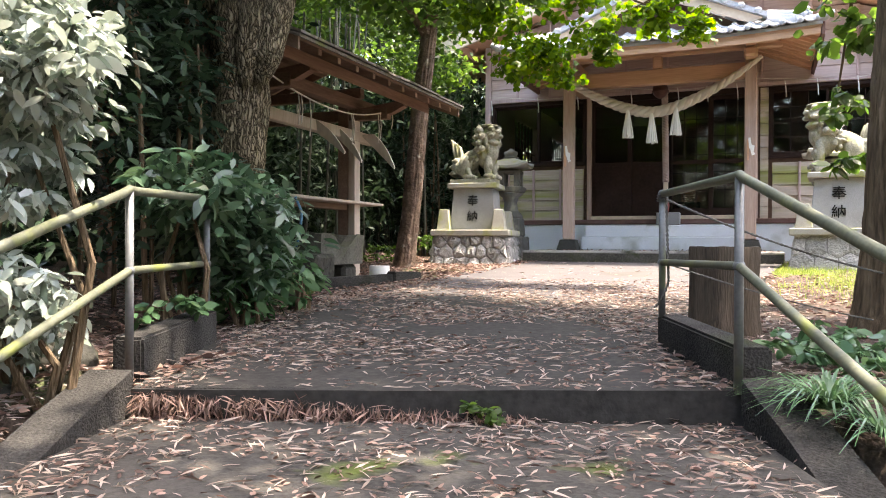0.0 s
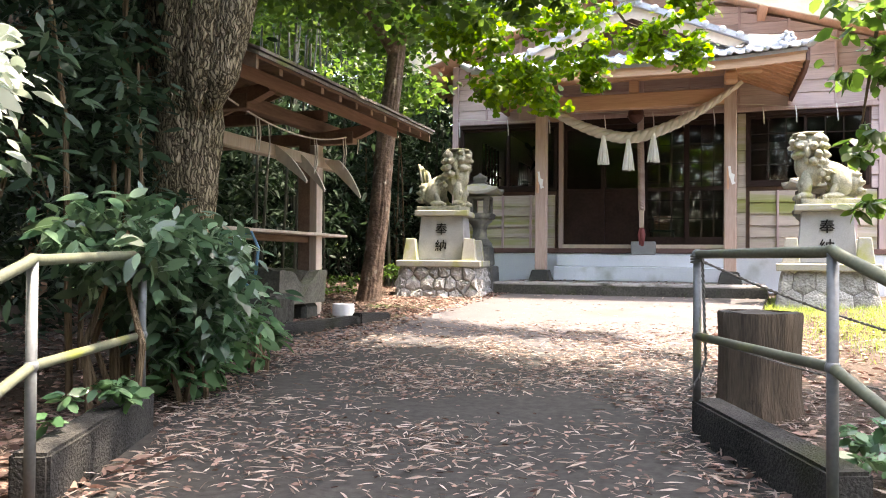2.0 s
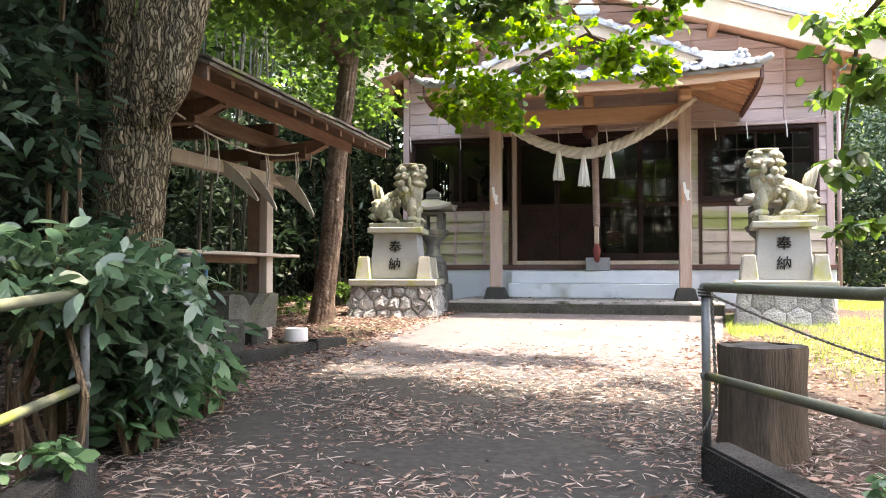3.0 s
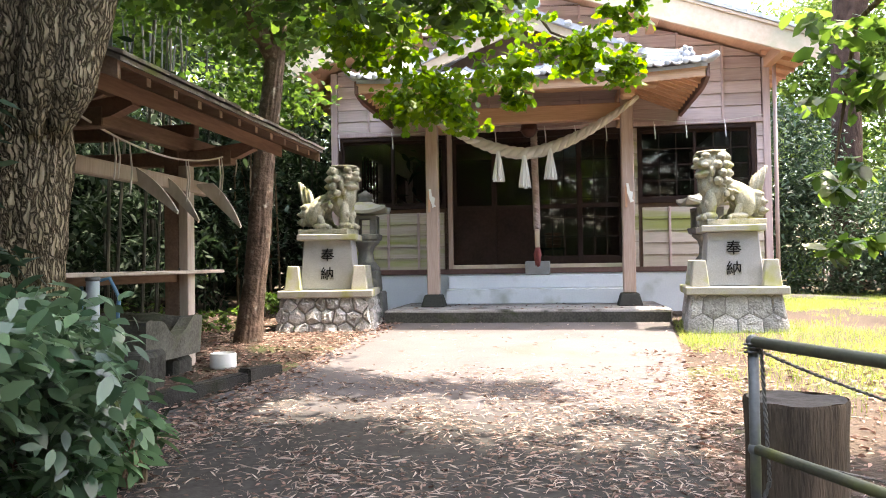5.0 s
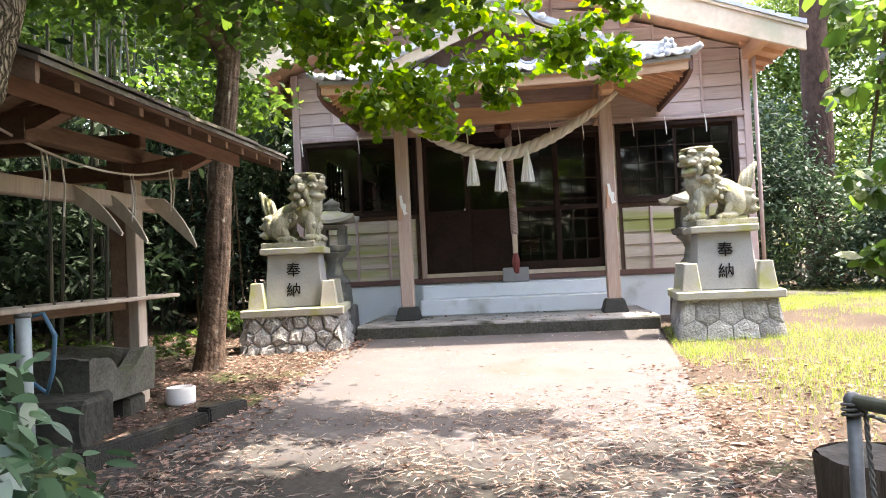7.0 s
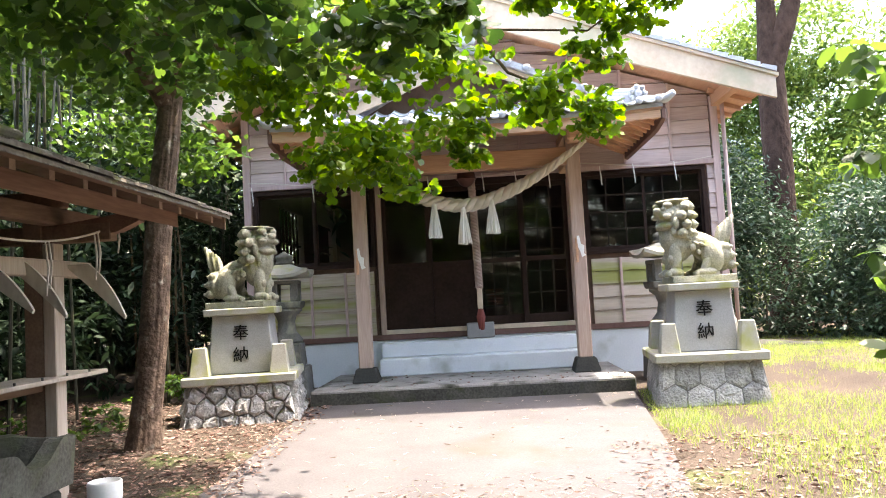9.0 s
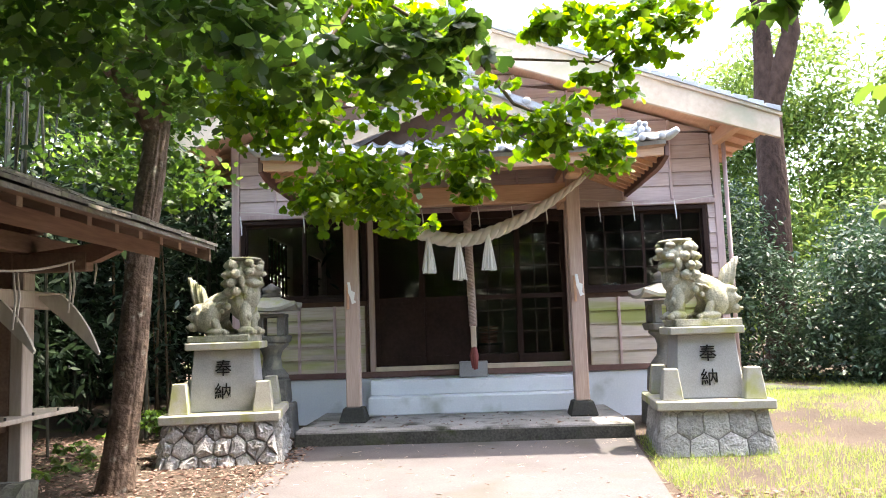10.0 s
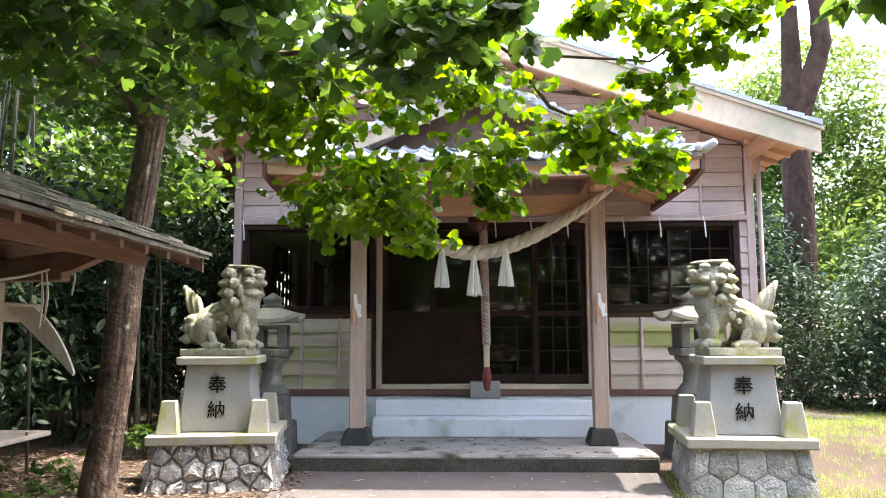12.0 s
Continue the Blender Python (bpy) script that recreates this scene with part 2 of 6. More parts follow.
# Near-white leaves: the sun's glare on them is put into the colour.
M_GLARELEAF = leaf_mat("sun_whitened_leaf", (0.16, 0.20, 0.15), (0.48, 0.52, 0.46), 0.25, 0.2, 0.8)
M_BUSH = leaf_mat("bush_leaf", (0.028, 0.068, 0.036), (0.11, 0.185, 0.10), 0.3, 0.25, 0.6)
M_BROAD = leaf_mat("broad_glossy_leaf", (0.055, 0.125, 0.055), (0.13, 0.23, 0.11), 0.25, 0.2, 0.6)
# Shaded and sunlit leaf tones: forest gloom is put into the darker colour.
M_FOREST = leaf_mat("shaded_forest_leaf", (0.009, 0.021, 0.011), (0.030, 0.054, 0.026), 0.6, 0.2, 0.2)
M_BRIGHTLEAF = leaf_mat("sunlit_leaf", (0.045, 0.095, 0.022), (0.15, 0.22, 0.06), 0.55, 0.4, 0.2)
M_GRASS = leaf_mat("lawn_grass", (0.10, 0.19, 0.025), (0.34, 0.41, 0.11), 0.6, 0.35)
M_CULM = mat("bamboo_culm", (0.022, 0.022, 0.015), (0.075, 0.072, 0.048), 0.6, 30, 3, 0.2, 0.003)



def bark_mat(name, crack, low, high, scale, tall=0.22, depth=0.035):
    """Furrowed bark: long plates parted by dark cracks, with grain on the plates."""
    m = mat(name, low, high, 0.95, 40, 3, 0, 0, stretch=(1, 1, 0.4))
    n, l = m.node_tree.nodes, m.node_tree.links
    b = n["Principled BSDF"]
    old = b.inputs["Base Color"].links[0].from_socket
    geo, mp = n.new("ShaderNodeNewGeometry"), n.new("ShaderNodeMapping")
    mp.inputs["Scale"].default_value = (1, 1, tall)
    warp, add = n.new("ShaderNodeTexNoise"), n.new("ShaderNodeVectorMath")
    warp.inputs["Scale"].default_value, warp.inputs["Detail"].default_value = 9.0, 4
    l.new(geo.outputs["Position"], warp.inputs["Vector"])
    sc_ = n.new("ShaderNodeVectorMath")
    sc_.operation = "SCALE"
    sc_.inputs["Scale"].default_value = 0.09
    l.new(warp.outputs["Color"], sc_.inputs[0])
    l.new(geo.outputs["Position"], add.inputs[0])
    l.new(sc_.outputs[0], add.inputs[1])
    l.new(add.outputs[0], mp.inputs["Vector"])
    v = n.new("ShaderNodeTexVoronoi")
    v.feature = "DISTANCE_TO_EDGE"
    v.inputs["Scale"].default_value = scale
    l.new(mp.outputs[0], v.inputs["Vector"])
    r = n.new("ShaderNodeMapRange")
    r.inputs[1].default_value, r.inputs[2].default_value = 0.0, 0.22
    l.new(v.outputs["Distance"], r.inputs[0])
    x = n.new("ShaderNodeMix")
    x.data_type = "RGBA"
    x.inputs[6].default_value = (*crack, 1)
    l.new(r.outputs[0], x.inputs[0])
    l.new(old, x.inputs[7])
    l.new(x.outputs[2], b.inputs["Base Color"])
    bp = n.new("ShaderNodeBump")
    bp.inputs["Strength"].default_value, bp.inputs["Distance"].default_value = 1.0, depth
    l.new(r.outputs[0], bp.inputs["Height"])
    l.new(bp.outputs[0], b.inputs["Normal"])
    return m


M_FURROW = bark_mat("deep_furrowed_bark", (0.06, 0.045, 0.027), (0.19, 0.148, 0.09), (0.46, 0.37, 0.245), 50, 0.15, 0.024)


def glass_mat():
    m = bpy.data.materials.new("window_glass")
    m.use_nodes = True
    n, l = m.node_tree.nodes, m.node_tree.links
    n.remove(n["Principled BSDF"])
    tr, gl, ms, fr = n.new("ShaderNodeBsdfTransparent"), n.new("ShaderNodeBsdfGlossy"), n.new("ShaderNodeMixShader"), n.new("ShaderNodeFresnel")
    tr.inputs[0].default_value, gl.inputs["Roughness"].default_value, fr.inputs[0].default_value = (0.8, 0.8, 0.8, 1), 0.02, 1.40
    l.new(fr.outputs[0], ms.inputs[0])
    l.new(tr.outputs[0], ms.inputs[1])
    l.new(gl.outputs[0], ms.inputs[2])
    l.new(ms.outputs[0], n["Material Output"].inputs["Surface"])
    return m


M_GLASS = glass_mat()

# ---- building helpers ----
RND = random.Random(7)


def link(name, bm, material, parent=None, label="", smooth=False):
    me = bpy.data.meshes.new(name)
    bm.to_mesh(me)
    bm.free()
    me.materials.append(material)
    if smooth:
        me.shade_smooth()
    ob = new(name, me)
    if parent:
        ob.parent = parent
    if label:
        ob["label"] = label
    return ob


def part(name, bm, material, parent, label="", smooth=False):
    return link(name, bm, material, parent, label, smooth)


def thing(name, at, label, category, group="", turn=0.0, kind=""):
    ob = new(name)
    ob.empty_display_size = 0.1
    ob.matrix_world = pose(*at, 0, 0, turn)
    return tagged(ob, label, category, group, kind)


def box(x0, x1, y0, y1, z0, z1, bev=0.0, bm=None):
    bm = bm or bmesh.new()
    r = bmesh.ops.create_cube(bm, size=1, matrix=Matrix.Translation(((x0 + x1) / 2, (y0 + y1) / 2, (z0 + z1) / 2)) @ Matrix.Diagonal((x1 - x0, y1 - y0, z1 - z0, 1)))
    if bev:
        es = {e for v in r["verts"] for e in v.link_edges}
        bmesh.ops.bevel(bm, geom=list(es), offset=bev, segments=1, affect="EDGES")
    return bm


def frustum(w0, d0, w1, d1, z0, z1, bev=0.0, bm=None):
    """A tapered block about the z axis."""
    bm = bm or bmesh.new()
    vs = [bm.verts.new((sx * w / 2, sy * d / 2, z)) for w, d, z in ((w0, d0, z0), (w1, d1, z1)) for sx, sy in ((-1, -1), (1, -1), (1, 1), (-1, 1))]
    for f in ((3, 2, 1, 0), (4, 5, 6, 7), (0, 1, 5, 4), (1, 2, 6, 5), (2, 3, 7, 6), (3, 0, 4, 7)):
        bm.faces.new([vs[i] for i in f])
    if bev:
        es = {e for v in vs for e in v.link_edges}
        bmesh.ops.bevel(bm, geom=list(es), offset=bev, segments=1, affect="EDGES")
    return bm


def tube(pts, radii, n=10, bm=None, cap=True):
    """A round bar along points; radii: one number or one for each point."""
    bm = bm or bmesh.new()
    pts = [Vector(p) for p in pts]
    if isinstance(radii, (int, float)):
        radii = [radii] * len(pts)
    rings = []
    up = Vector((0.13, 0.21, 0.97)).normalized()
    for i, p in enumerate(pts):
        d = (pts[min(i + 1, len(pts) - 1)] - pts[max(i - 1, 0)]).normalized()
        if abs(d.dot(up)) > 0.95:
            a = d.cross(Vector((1, 0.1, 0))).normalized()
        else:
            a = d.cross(up).normalized()
        if rings:
            a = (last - d * last.dot(d)).normalized()
        last = a
        b = d.cross(a)
        rings.append([bm.verts.new(p + radii[i] * (a * math.cos(k * math.tau / n) + b * math.sin(k * math.tau / n))) for k in range(n)])
    for r, s in zip(rings, rings[1:]):
        for k in range(n):
            bm.faces.new((r[k], r[(k + 1) % n], s[(k + 1) % n], s[k]))
    if cap:
        bm.faces.new(rings[0][::-1])
        bm.faces.new(rings[-1])
    return bm


def ball(c, r, bm=None, u=16, v=10, turn=None):
    """An ellipsoid at c with radii r."""
    bm = bm or bmesh.new()
    r = (r, r, r) if isinstance(r, (int, float)) else r
    bmesh.ops.create_uvsphere(bm, u_segments=u, v_segments=v, radius=1, matrix=Matrix.Translation(c) @ (turn or Matrix()) @ Matrix.Diagonal((*r, 1)))
    return bm


def sheet_from(name, verts, faces, material, parent=None, label="", smooth=False):
    me = bpy.data.meshes.new(name)
    me.from_pydata([tuple(v) for v in verts], [], faces)
    me.materials.append(material)
    if smooth:
        me.shade_smooth()
    ob = new(name, me)
    if parent:
        ob.parent = parent
    if label:
        ob["label"] = label
    return ob


def leaves(name, centres, shape, size, material, parent=None, label="", seed=1, droop=0.5, spread=0.4):
    """Many flat leaves as one mesh. shape: outline in the leaf's own plane, y along the leaf, with a fold height as third number."""
    g = np.random.default_rng(seed)
    c = np.asarray(centres, float)
    n, k = len(c), len(shape)
    s = np.asarray(shape, float)
    yaw = g.uniform(0, 2 * np.pi, n)
    pitch = -droop + g.normal(0, spread, n)
    roll = g.normal(0, 0.6, n)
    d = np.stack([np.cos(yaw) * np.cos(pitch), np.sin(yaw) * np.cos(pitch), np.sin(pitch)], 1)
    side = np.stack([-np.sin(yaw), np.cos(yaw), 0 * yaw], 1)
    nor = np.cross(d, side) * -1
    a = side * np.cos(roll)[:, None] + nor * np.sin(roll)[:, None]
    b = np.cross(d, a)
    z = size * g.uniform(0.65, 1.25, n)
    v = c[:, None, :] + z[:, None, None] * (s[None, :, 0:1] * a[:, None, :] + s[None, :, 1:2] * d[:, None, :] + s[None, :, 2:3] * b[:, None, :])
    me = bpy.data.meshes.new(name)
    me.vertices.add(n * k)
    me.vertices.foreach_set("co", v.reshape(-1))
    me.loops.add(n * k)
    me.loops.foreach_set("vertex_index", np.arange(n * k, dtype=np.int32))
    me.polygons.add(n)
    me.polygons.foreach_set("loop_start", np.arange(0, n * k, k, dtype=np.int32))
    me.update(calc_edges=True)
    me.materials.append(material)
    ob = new(name, me)
    if parent:
        ob.parent = parent
    if label:
        ob["label"] = label
    return ob


LANCE = ((0, 0, 0), (0.16, 0.3, 0.04), (0.14, 0.6, 0.05), (0, 1, 0), (-0.14, 0.6, 0.05), (-0.16, 0.3, 0.04))
FAN = ((0, 0, 0), (0.5, 0.55, 0.06), (0.42, 0.86, 0.02), (0.1, 0.95, -0.03), (0, 0.78, 0), (-0.1, 0.95, -0.03), (-0.42, 0.86, 0.02), (-0.5, 0.55, 0.06))
NEEDLE = ((0, 0, 0), (0.055, 0.35, 0.03), (0.035, 0.7, 0.03), (0.02, 1, 0), (-0.03, 0.7, 0.03), (-0.05, 0.35, 0.03))
GLOSSY = ((0, 0, 0), (0.13, 0.16, 0.03), (0.2, 0.36, 0.055), (0.19, 0.58, 0.05), (0.11, 0.8, 0.02), (0, 1, -0.05), (-0.11, 0.8, 0.02), (-0.19, 0.58, 0.05), (-0.2, 0.36, 0.055), (-0.13, 0.16, 0.03))
OVAL = ((0, 0, 0), (0.28, 0.35, 0.05), (0.22, 0.75, 0.04), (0, 1, 0), (-0.22, 0.75, 0.04), (-0.28, 0.35, 0.05))


def cloud(blobs, count, seed, shell=0.5):
    """Points clustered in ellipsoids (x, y, z, rx, ry, rz), thicker towards their skins and gathered into twigs."""
    g = np.random.default_rng(seed)
    b = np.asarray(blobs, float)
    w = (b[:, 3] * b[:, 4] * b[:, 5]) ** 0.75
    twigs = max(count // 14, 1)
    pick = g.choice(len(b), twigs, p=w / w.sum())
    d = g.normal(size=(twigs, 3))
    d /= np.linalg.norm(d, axis=1)[:, None]
    r = g.uniform(shell, 1.05, twigs) ** 0.7
    heads = b[pick, :3] + d * r[:, None] * b[pick, 3:]
    t = g.integers(0, twigs, count)
    spread = np.minimum(b[pick[t], 3:].min(1) * 0.22, 0.35)
    return heads[t] + g.normal(size=(count, 3)) * spread[:, None] * np.array((1, 1, 0.55))


# the stairs' own axes: u to the right, v ahead, from the middle of the top nosing
SA = radians(19.5)
SO = Vector((-1.15, 2.68, 0))
SU, SV = Vector((math.cos(SA), math.sin(SA), 0)), Vector((-math.sin(SA), math.cos(SA), 0))
STAIR = Matrix.Translation(SO) @ Matrix.Rotation(SA, 4, "Z")


def uv(x, y):
    p = Vector((x, y, 0)) - SO
    return p.dot(SU), p.dot(SV)


def path_left(y):
    return float(np.interp(y, (3.0, 3.55, 4.6, 6.0, 7.4, 8.6, 11.4), (-2.45, -2.78, -3.25, -3.70, -3.42, -3.35, -3.34)))


def path_right(y):
    return float(np.interp(y, (3.0, 3.9, 4.9, 6.0, 7.2, 8.5, 10.6, 11.4), (0.0, -0.44, -0.42, -0.30, -0.15, 0.02, 0.22, 0.29)))


def slope(y):
    """The height of the approach, which climbs gently to the hall."""
    return 0.035 * max(min(y, 11.6) - 2.7, -0.6)

# ---- ground ----


def ground_height(x, y):
    u, v = uv(x, y)
    h = slope(y)
    if v < 0.4:
        fall = max(-(v - 0.1), 0) * 0.30
        bank = 0.06 - min(fall, 2.4)
        h = h + (bank - h) * min(max((0.4 - v) / 0.4, 0), 1)
        if abs(u) < 1.42:
            h -= 0.45 * min((1.42 - abs(u)) / 0.12, 1) * min(max((0.34 - v) / 0.28, 0), 1)
    pavement = -1.28 < u < 1.28 and v < 3 or (3 < y < 11.5 and path_left(y) < x < path_right(y))
    if x < -4.8 and y > 4:
        h += 0.05 * min(-4.8 - x, 6)
    if not pavement:
        h += 0.03 * noise.noise(Vector((x * 0.9, y * 0.9, 3))) + 0.012 * noise.noise(Vector((x * 4, y * 4, 9)))
    else:
        h -= 0.06
    return h


def build_ground():
    """One sheet, fine near the walk and coarse out to the horizon."""
    def axis(lo, hi, step, far):
        a, s, x = [], step, lo
        out = [lo + i * step for i in range(int((hi - lo) / step) + 1)]
        left, right, s = [], [], step
        x, y = out[0], out[-1]
        while y < far:
            s *= 1.35
            x, y = x - s, y + s
            left.append(x)
            right.append(y)
        return left[::-1] + out + right
    xs, ys = axis(-9, 6, 0.15, 600), axis(-2, 18, 0.15, 600)
    vs = [(x, y, ground_height(x, y)) for y in ys for x in xs]
    w = len(xs)
    fs = [(j * w + i, j * w + i + 1, (j + 1) * w + i + 1, (j + 1) * w + i) for j in range(len(ys) - 1) for i in range(w - 1)]
    return tagged(sheet_from("ground", vs, fs, M_EARTH, smooth=True), "brown earth covered with dry leaves and moss", "ground", kind="structure")


build_ground()


def build_pavement():
    """The concrete approach from the top step to the hall, a sloping slab with a worn edge."""
    bm = bmesh.new()
    rows = []
    a, b = SO + SU * -1.16, SO + SU * 1.16
    edges = [((a.x, a.y), (b.x, b.y)), ((-2.78, 3.55), (path_right(3.9), 3.9))] + [((path_left(y), y), (path_right(y), y)) for y in (4.6, 5.3, 6.0, 6.6, 7.4, 8.6, 10.0, 11.36)]
    n = 14
    for (l, r) in edges:
        rows.append([(l[0] + (r[0] - l[0]) * i / n, l[1] + (r[1] - l[1]) * i / n) for i in range(n + 1)])
    top = [[bm.verts.new((x, y, slope(y) + 0.004 * noise.noise(Vector((x * 2, y * 2, 0))))) for x, y in r] for r in rows]
    for r, s in zip(top, top[1:]):
        for i in range(n):
            bm.faces.new((r[i], r[i + 1], s[i + 1], s[i]))
    rim = [e for e in bm.edges if e.is_boundary]
    ret = bmesh.ops.extrude_edge_only(bm, edges=rim)
    for v in ret["geom"]:
        if isinstance(v, bmesh.types.BMVert):
            v.co.z -= 0.18
    bmesh.ops.recalc_face_normals(bm, faces=bm.faces)
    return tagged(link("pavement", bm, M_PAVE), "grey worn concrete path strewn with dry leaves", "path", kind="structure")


build_pavement()


def build_stairs():
    st = thing("stairs", SO, "broad weathered concrete steps with moss and leaves", "stairs", turn=19.5, kind="structure")
    RISE = 0.115
    bm = box(-1.16, 1.16, 0.004, 0.16, -0.3, -0.006, 0.012)
    part("riser", bm, M_STEP, st, "near-black concrete riser with greenish stains")
    v, z = 0.0, -RISE
    for i in range(9):
        d = 0.98 if i == 0 else 0.42
        part("tread", box(-1.16, 1.16, v - d, v + (0 if i == 0 else 0.0), z - 0.4, z, 0.012), M_TREAD, st)
        v, z = v - d, z - RISE
    # low side kerbs that follow the flight
    for s in (-1, 1):
        bm = bmesh.new()
        prof = [(0.02, 0.06), (-0.35, -0.03), (-3.2, -0.88)]
        q = []
        for vv, zz in prof:
            q.append([bm.verts.new((s * 1.155 if k in (0, 3) else s * 1.33, vv, zz - (0.6 if k > 1 else 0))) for k in range(4)])
        for a, b in zip(q, q[1:]):
            for k in range(4):
                bm.faces.new((a[k], a[(k + 1) % 4], b[(k + 1) % 4], b[k]))
        bm.faces.new(q[0][::-1])
        bm.faces.new(q[-1])
        bmesh.ops.recalc_face_normals(bm, faces=bm.faces)
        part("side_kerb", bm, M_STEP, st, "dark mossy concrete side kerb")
    return st


build_stairs()


def kerb_block(name, p, q, top0, top1, width, label):
    """A low concrete wall between two points of the plan."""
    p, q = Vector((*p, 0)), Vector((*q, 0))
    d = (q - p).normalized()
    s = Vector((-d.y, d.x, 0)) * width / 2
    bm = bmesh.new()
    vs = [bm.verts.new(c + o + Vector((0, 0, z))) for c, zt in ((p, top0), (q, top1)) for o, z in ((-s, -0.3), (s, -0.3), (s, zt), (-s, zt))]
    for f in ((0, 1, 2, 3), (7, 6, 5, 4), (0, 4, 5, 1), (1, 5, 6, 2), (2, 6, 7, 3), (3, 7, 4, 0)):
        bm.faces.new([vs[i] for i in f])
    bmesh.ops.recalc_face_normals(bm, faces=bm.faces)
    bmesh.ops.bevel(bm, geom=list(bm.edges), offset=0.012, segments=2, affect="EDGES")
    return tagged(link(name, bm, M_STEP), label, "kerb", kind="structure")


kerb_block("kerb_wall", (-0.01, 3.10), (-0.42, 4.08), 0.17, 0.20, 0.13, "near-black rough concrete kerb with greenish stains beside the top step")
kerb_block("kerb_wall", (-2.42, 2.46), (-2.76, 3.36), 0.16, 0.20, 0.13, "dark mossy concrete kerb under the leaves")
kerb_block("edging_kerb", (-3.81, 6.1), (-3.545, 7.2), 0.235, 0.245, 0.11, "low mossy concrete edging along the path")
kerb_block("edging_kerb", (-3.55, 7.22), (-3.43, 7.64), 0.27, 0.255, 0.12, "low mossy concrete edging along the path")

# ---- handrails ----


def handrail(label, p1, b1, p2, b2, top1, mid1, top2, mid2, foot_top, foot_mid):
    """Two posts joined by a top and a middle pipe that run on down beside the steps to a third post."""
    h = thing("handrail", (*p1, b1), label, "handrail")
    at = Vector((*p1, b1))

    def loc(x, y, z):
        return Vector((x, y, z)) - at
    r = 0.0172
    t1, t2, t0 = loc(*p1, top1), loc(*p2, top2), loc(*foot_top)
    m1, m2, m0 = loc(*p1, mid1), loc(*p2, mid2), loc(*foot_mid)
    part("post", tube([loc(*p1, b1), t1], r, 12), M_PIPE_V, h, smooth=True)
    part("post", tube([loc(*p2, b2), t2], r, 12), M_PIPE_V, h, smooth=True)
    part("post", tube([Vector((t0.x, t0.y, t0.z - 0.85)), t0], r, 12), M_PIPE_V, h, smooth=True)
    bend = 0.05
    part("top_rail", tube([t2, t1 + (t2 - t1).normalized() * bend, t1 + Vector((0, 0, 0.004)), t1 + (t0 - t1).normalized() * bend, t0], r * 1.08, 12), M_PIPE, h, "green algae-covered top pipe", True)
    part("middle_rail", tube([m2, m1, m0], r, 12), M_PIPE, h, "green algae-covered middle pipe", True)
    for p in (m1, m2, t2):
        part("collar", ball(p, r * 1.35, u=12, v=8), M_PIPE_V, h, "welded joint", True)
    return h


# the sloping pipes carry on along the line of the flight
def down(p, top, mid, far):
    t, m = Vector((*p, top)), Vector((*p, mid))
    d = Vector((SU.y, -SU.x, 0))
    return tuple(t + d * far - Vector((0, 0, 0.27 * far))), tuple(m + d * far - Vector((0, 0, 0.27 * far)))


ft, fm = down((-0.07, 3.07), 0.81, 0.47, 3.1)
RAIL_R = handrail("grey-green pipe handrail with peeling algae-stained paint", (-0.07, 3.07), 0.0, (-0.455, 4.03), 0.19, 0.81, 0.475, 0.81, 0.465, ft, fm)
ft, fm = down((-2.37, 2.42), 0.765, 0.44, 3.1)
RAIL_L = handrail("mossy pipe handrail half hidden by evergreen leaves", (-2.37, 2.42), 0.0, (-2.71, 3.31), 0.19, 0.765, 0.44, 0.79, 0.445, ft, fm)


def build_stump():
    s = thing("tree_stump", (-0.19, 4.52, 0.08), "grey weathered sawn tree stump beside the rail", "stump")
    bm = bmesh.new()
    n, rings = 40, []
    for z, k in ((-0.1, 1.12), (0.0, 1.05), (0.08, 0.98), (0.3, 0.96), (0.45, 1.0), (0.465, 0.975)):
        rings.append([bm.verts.new((0.186 * k * math.cos(a) * (1 + 0.05 * math.sin(3 * a + 1) + 0.03 * math.sin(7 * a + z * 2) + 0.012 * math.sin(19 * a)), 0.186 * k * math.sin(a) * (1 + 0.05 * math.sin(3 * a + 1) + 0.03 * math.sin(7 * a + z * 2) + 0.012 * math.sin(19 * a)), z)) for a in (i * math.tau / n for i in range(n))])
    for r, q in zip(rings, rings[1:]):
        for i in range(n):
            bm.faces.new((r[i], r[(i + 1) % n], q[(i + 1) % n], q[i]))
    part("trunk", bm, M_STUMP, s, smooth=True)
    bm = bmesh.new()
    top = [bm.verts.new(v) for v in ((0.178 * math.cos(a) * (1 + 0.05 * math.sin(3 * a + 1)), 0.178 * math.sin(a) * (1 + 0.05 * math.sin(3 * a + 1)), 0.462 + 0.006 * math.sin(5 * a)) for a in (i * math.tau / n for i in range(n)))]
    c = bm.verts.new((0.02, 0, 0.455))
    for i in range(n):
        bm.faces.new((top[i], top[(i + 1) % n], c))
    part("cut_top", bm, M_STUMP_TOP, s, "dark cracked sawn top")
    return s


build_stump()


def twisted(p, q, sag, r, turns, strands=2, n=60):
    """Strands wound round one another along a sagging line."""
    p, q = Vector(p), Vector(q)
    bms = []
    for k in range(strands):
        pts = []
        for i in range(n + 1):
            t = i / n
            c = p.lerp(q, t) - Vector((0, 0, sag * 4 * t * (1 - t)))
            a = math.tau * (turns * t + k / strands)
            d = (q - p).normalized()
            s = d.cross(Vector((0, 0, 1)))
            s = s.normalized() if s.length > 0.05 else Vector((1, 0, 0))
            u = s.cross(d)
            pts.append(c + (s * math.cos(a) + u * math.sin(a)) * r * 0.9)
        bms.append(tube(pts, r, 6))
    out = bmesh.new()
    for b in bms:
        me = bpy.data.meshes.new("tmp")
        b.to_mesh(me)
        b.free()
        out.from_mesh(me)
        bpy.data.meshes.remove(me)
    return out


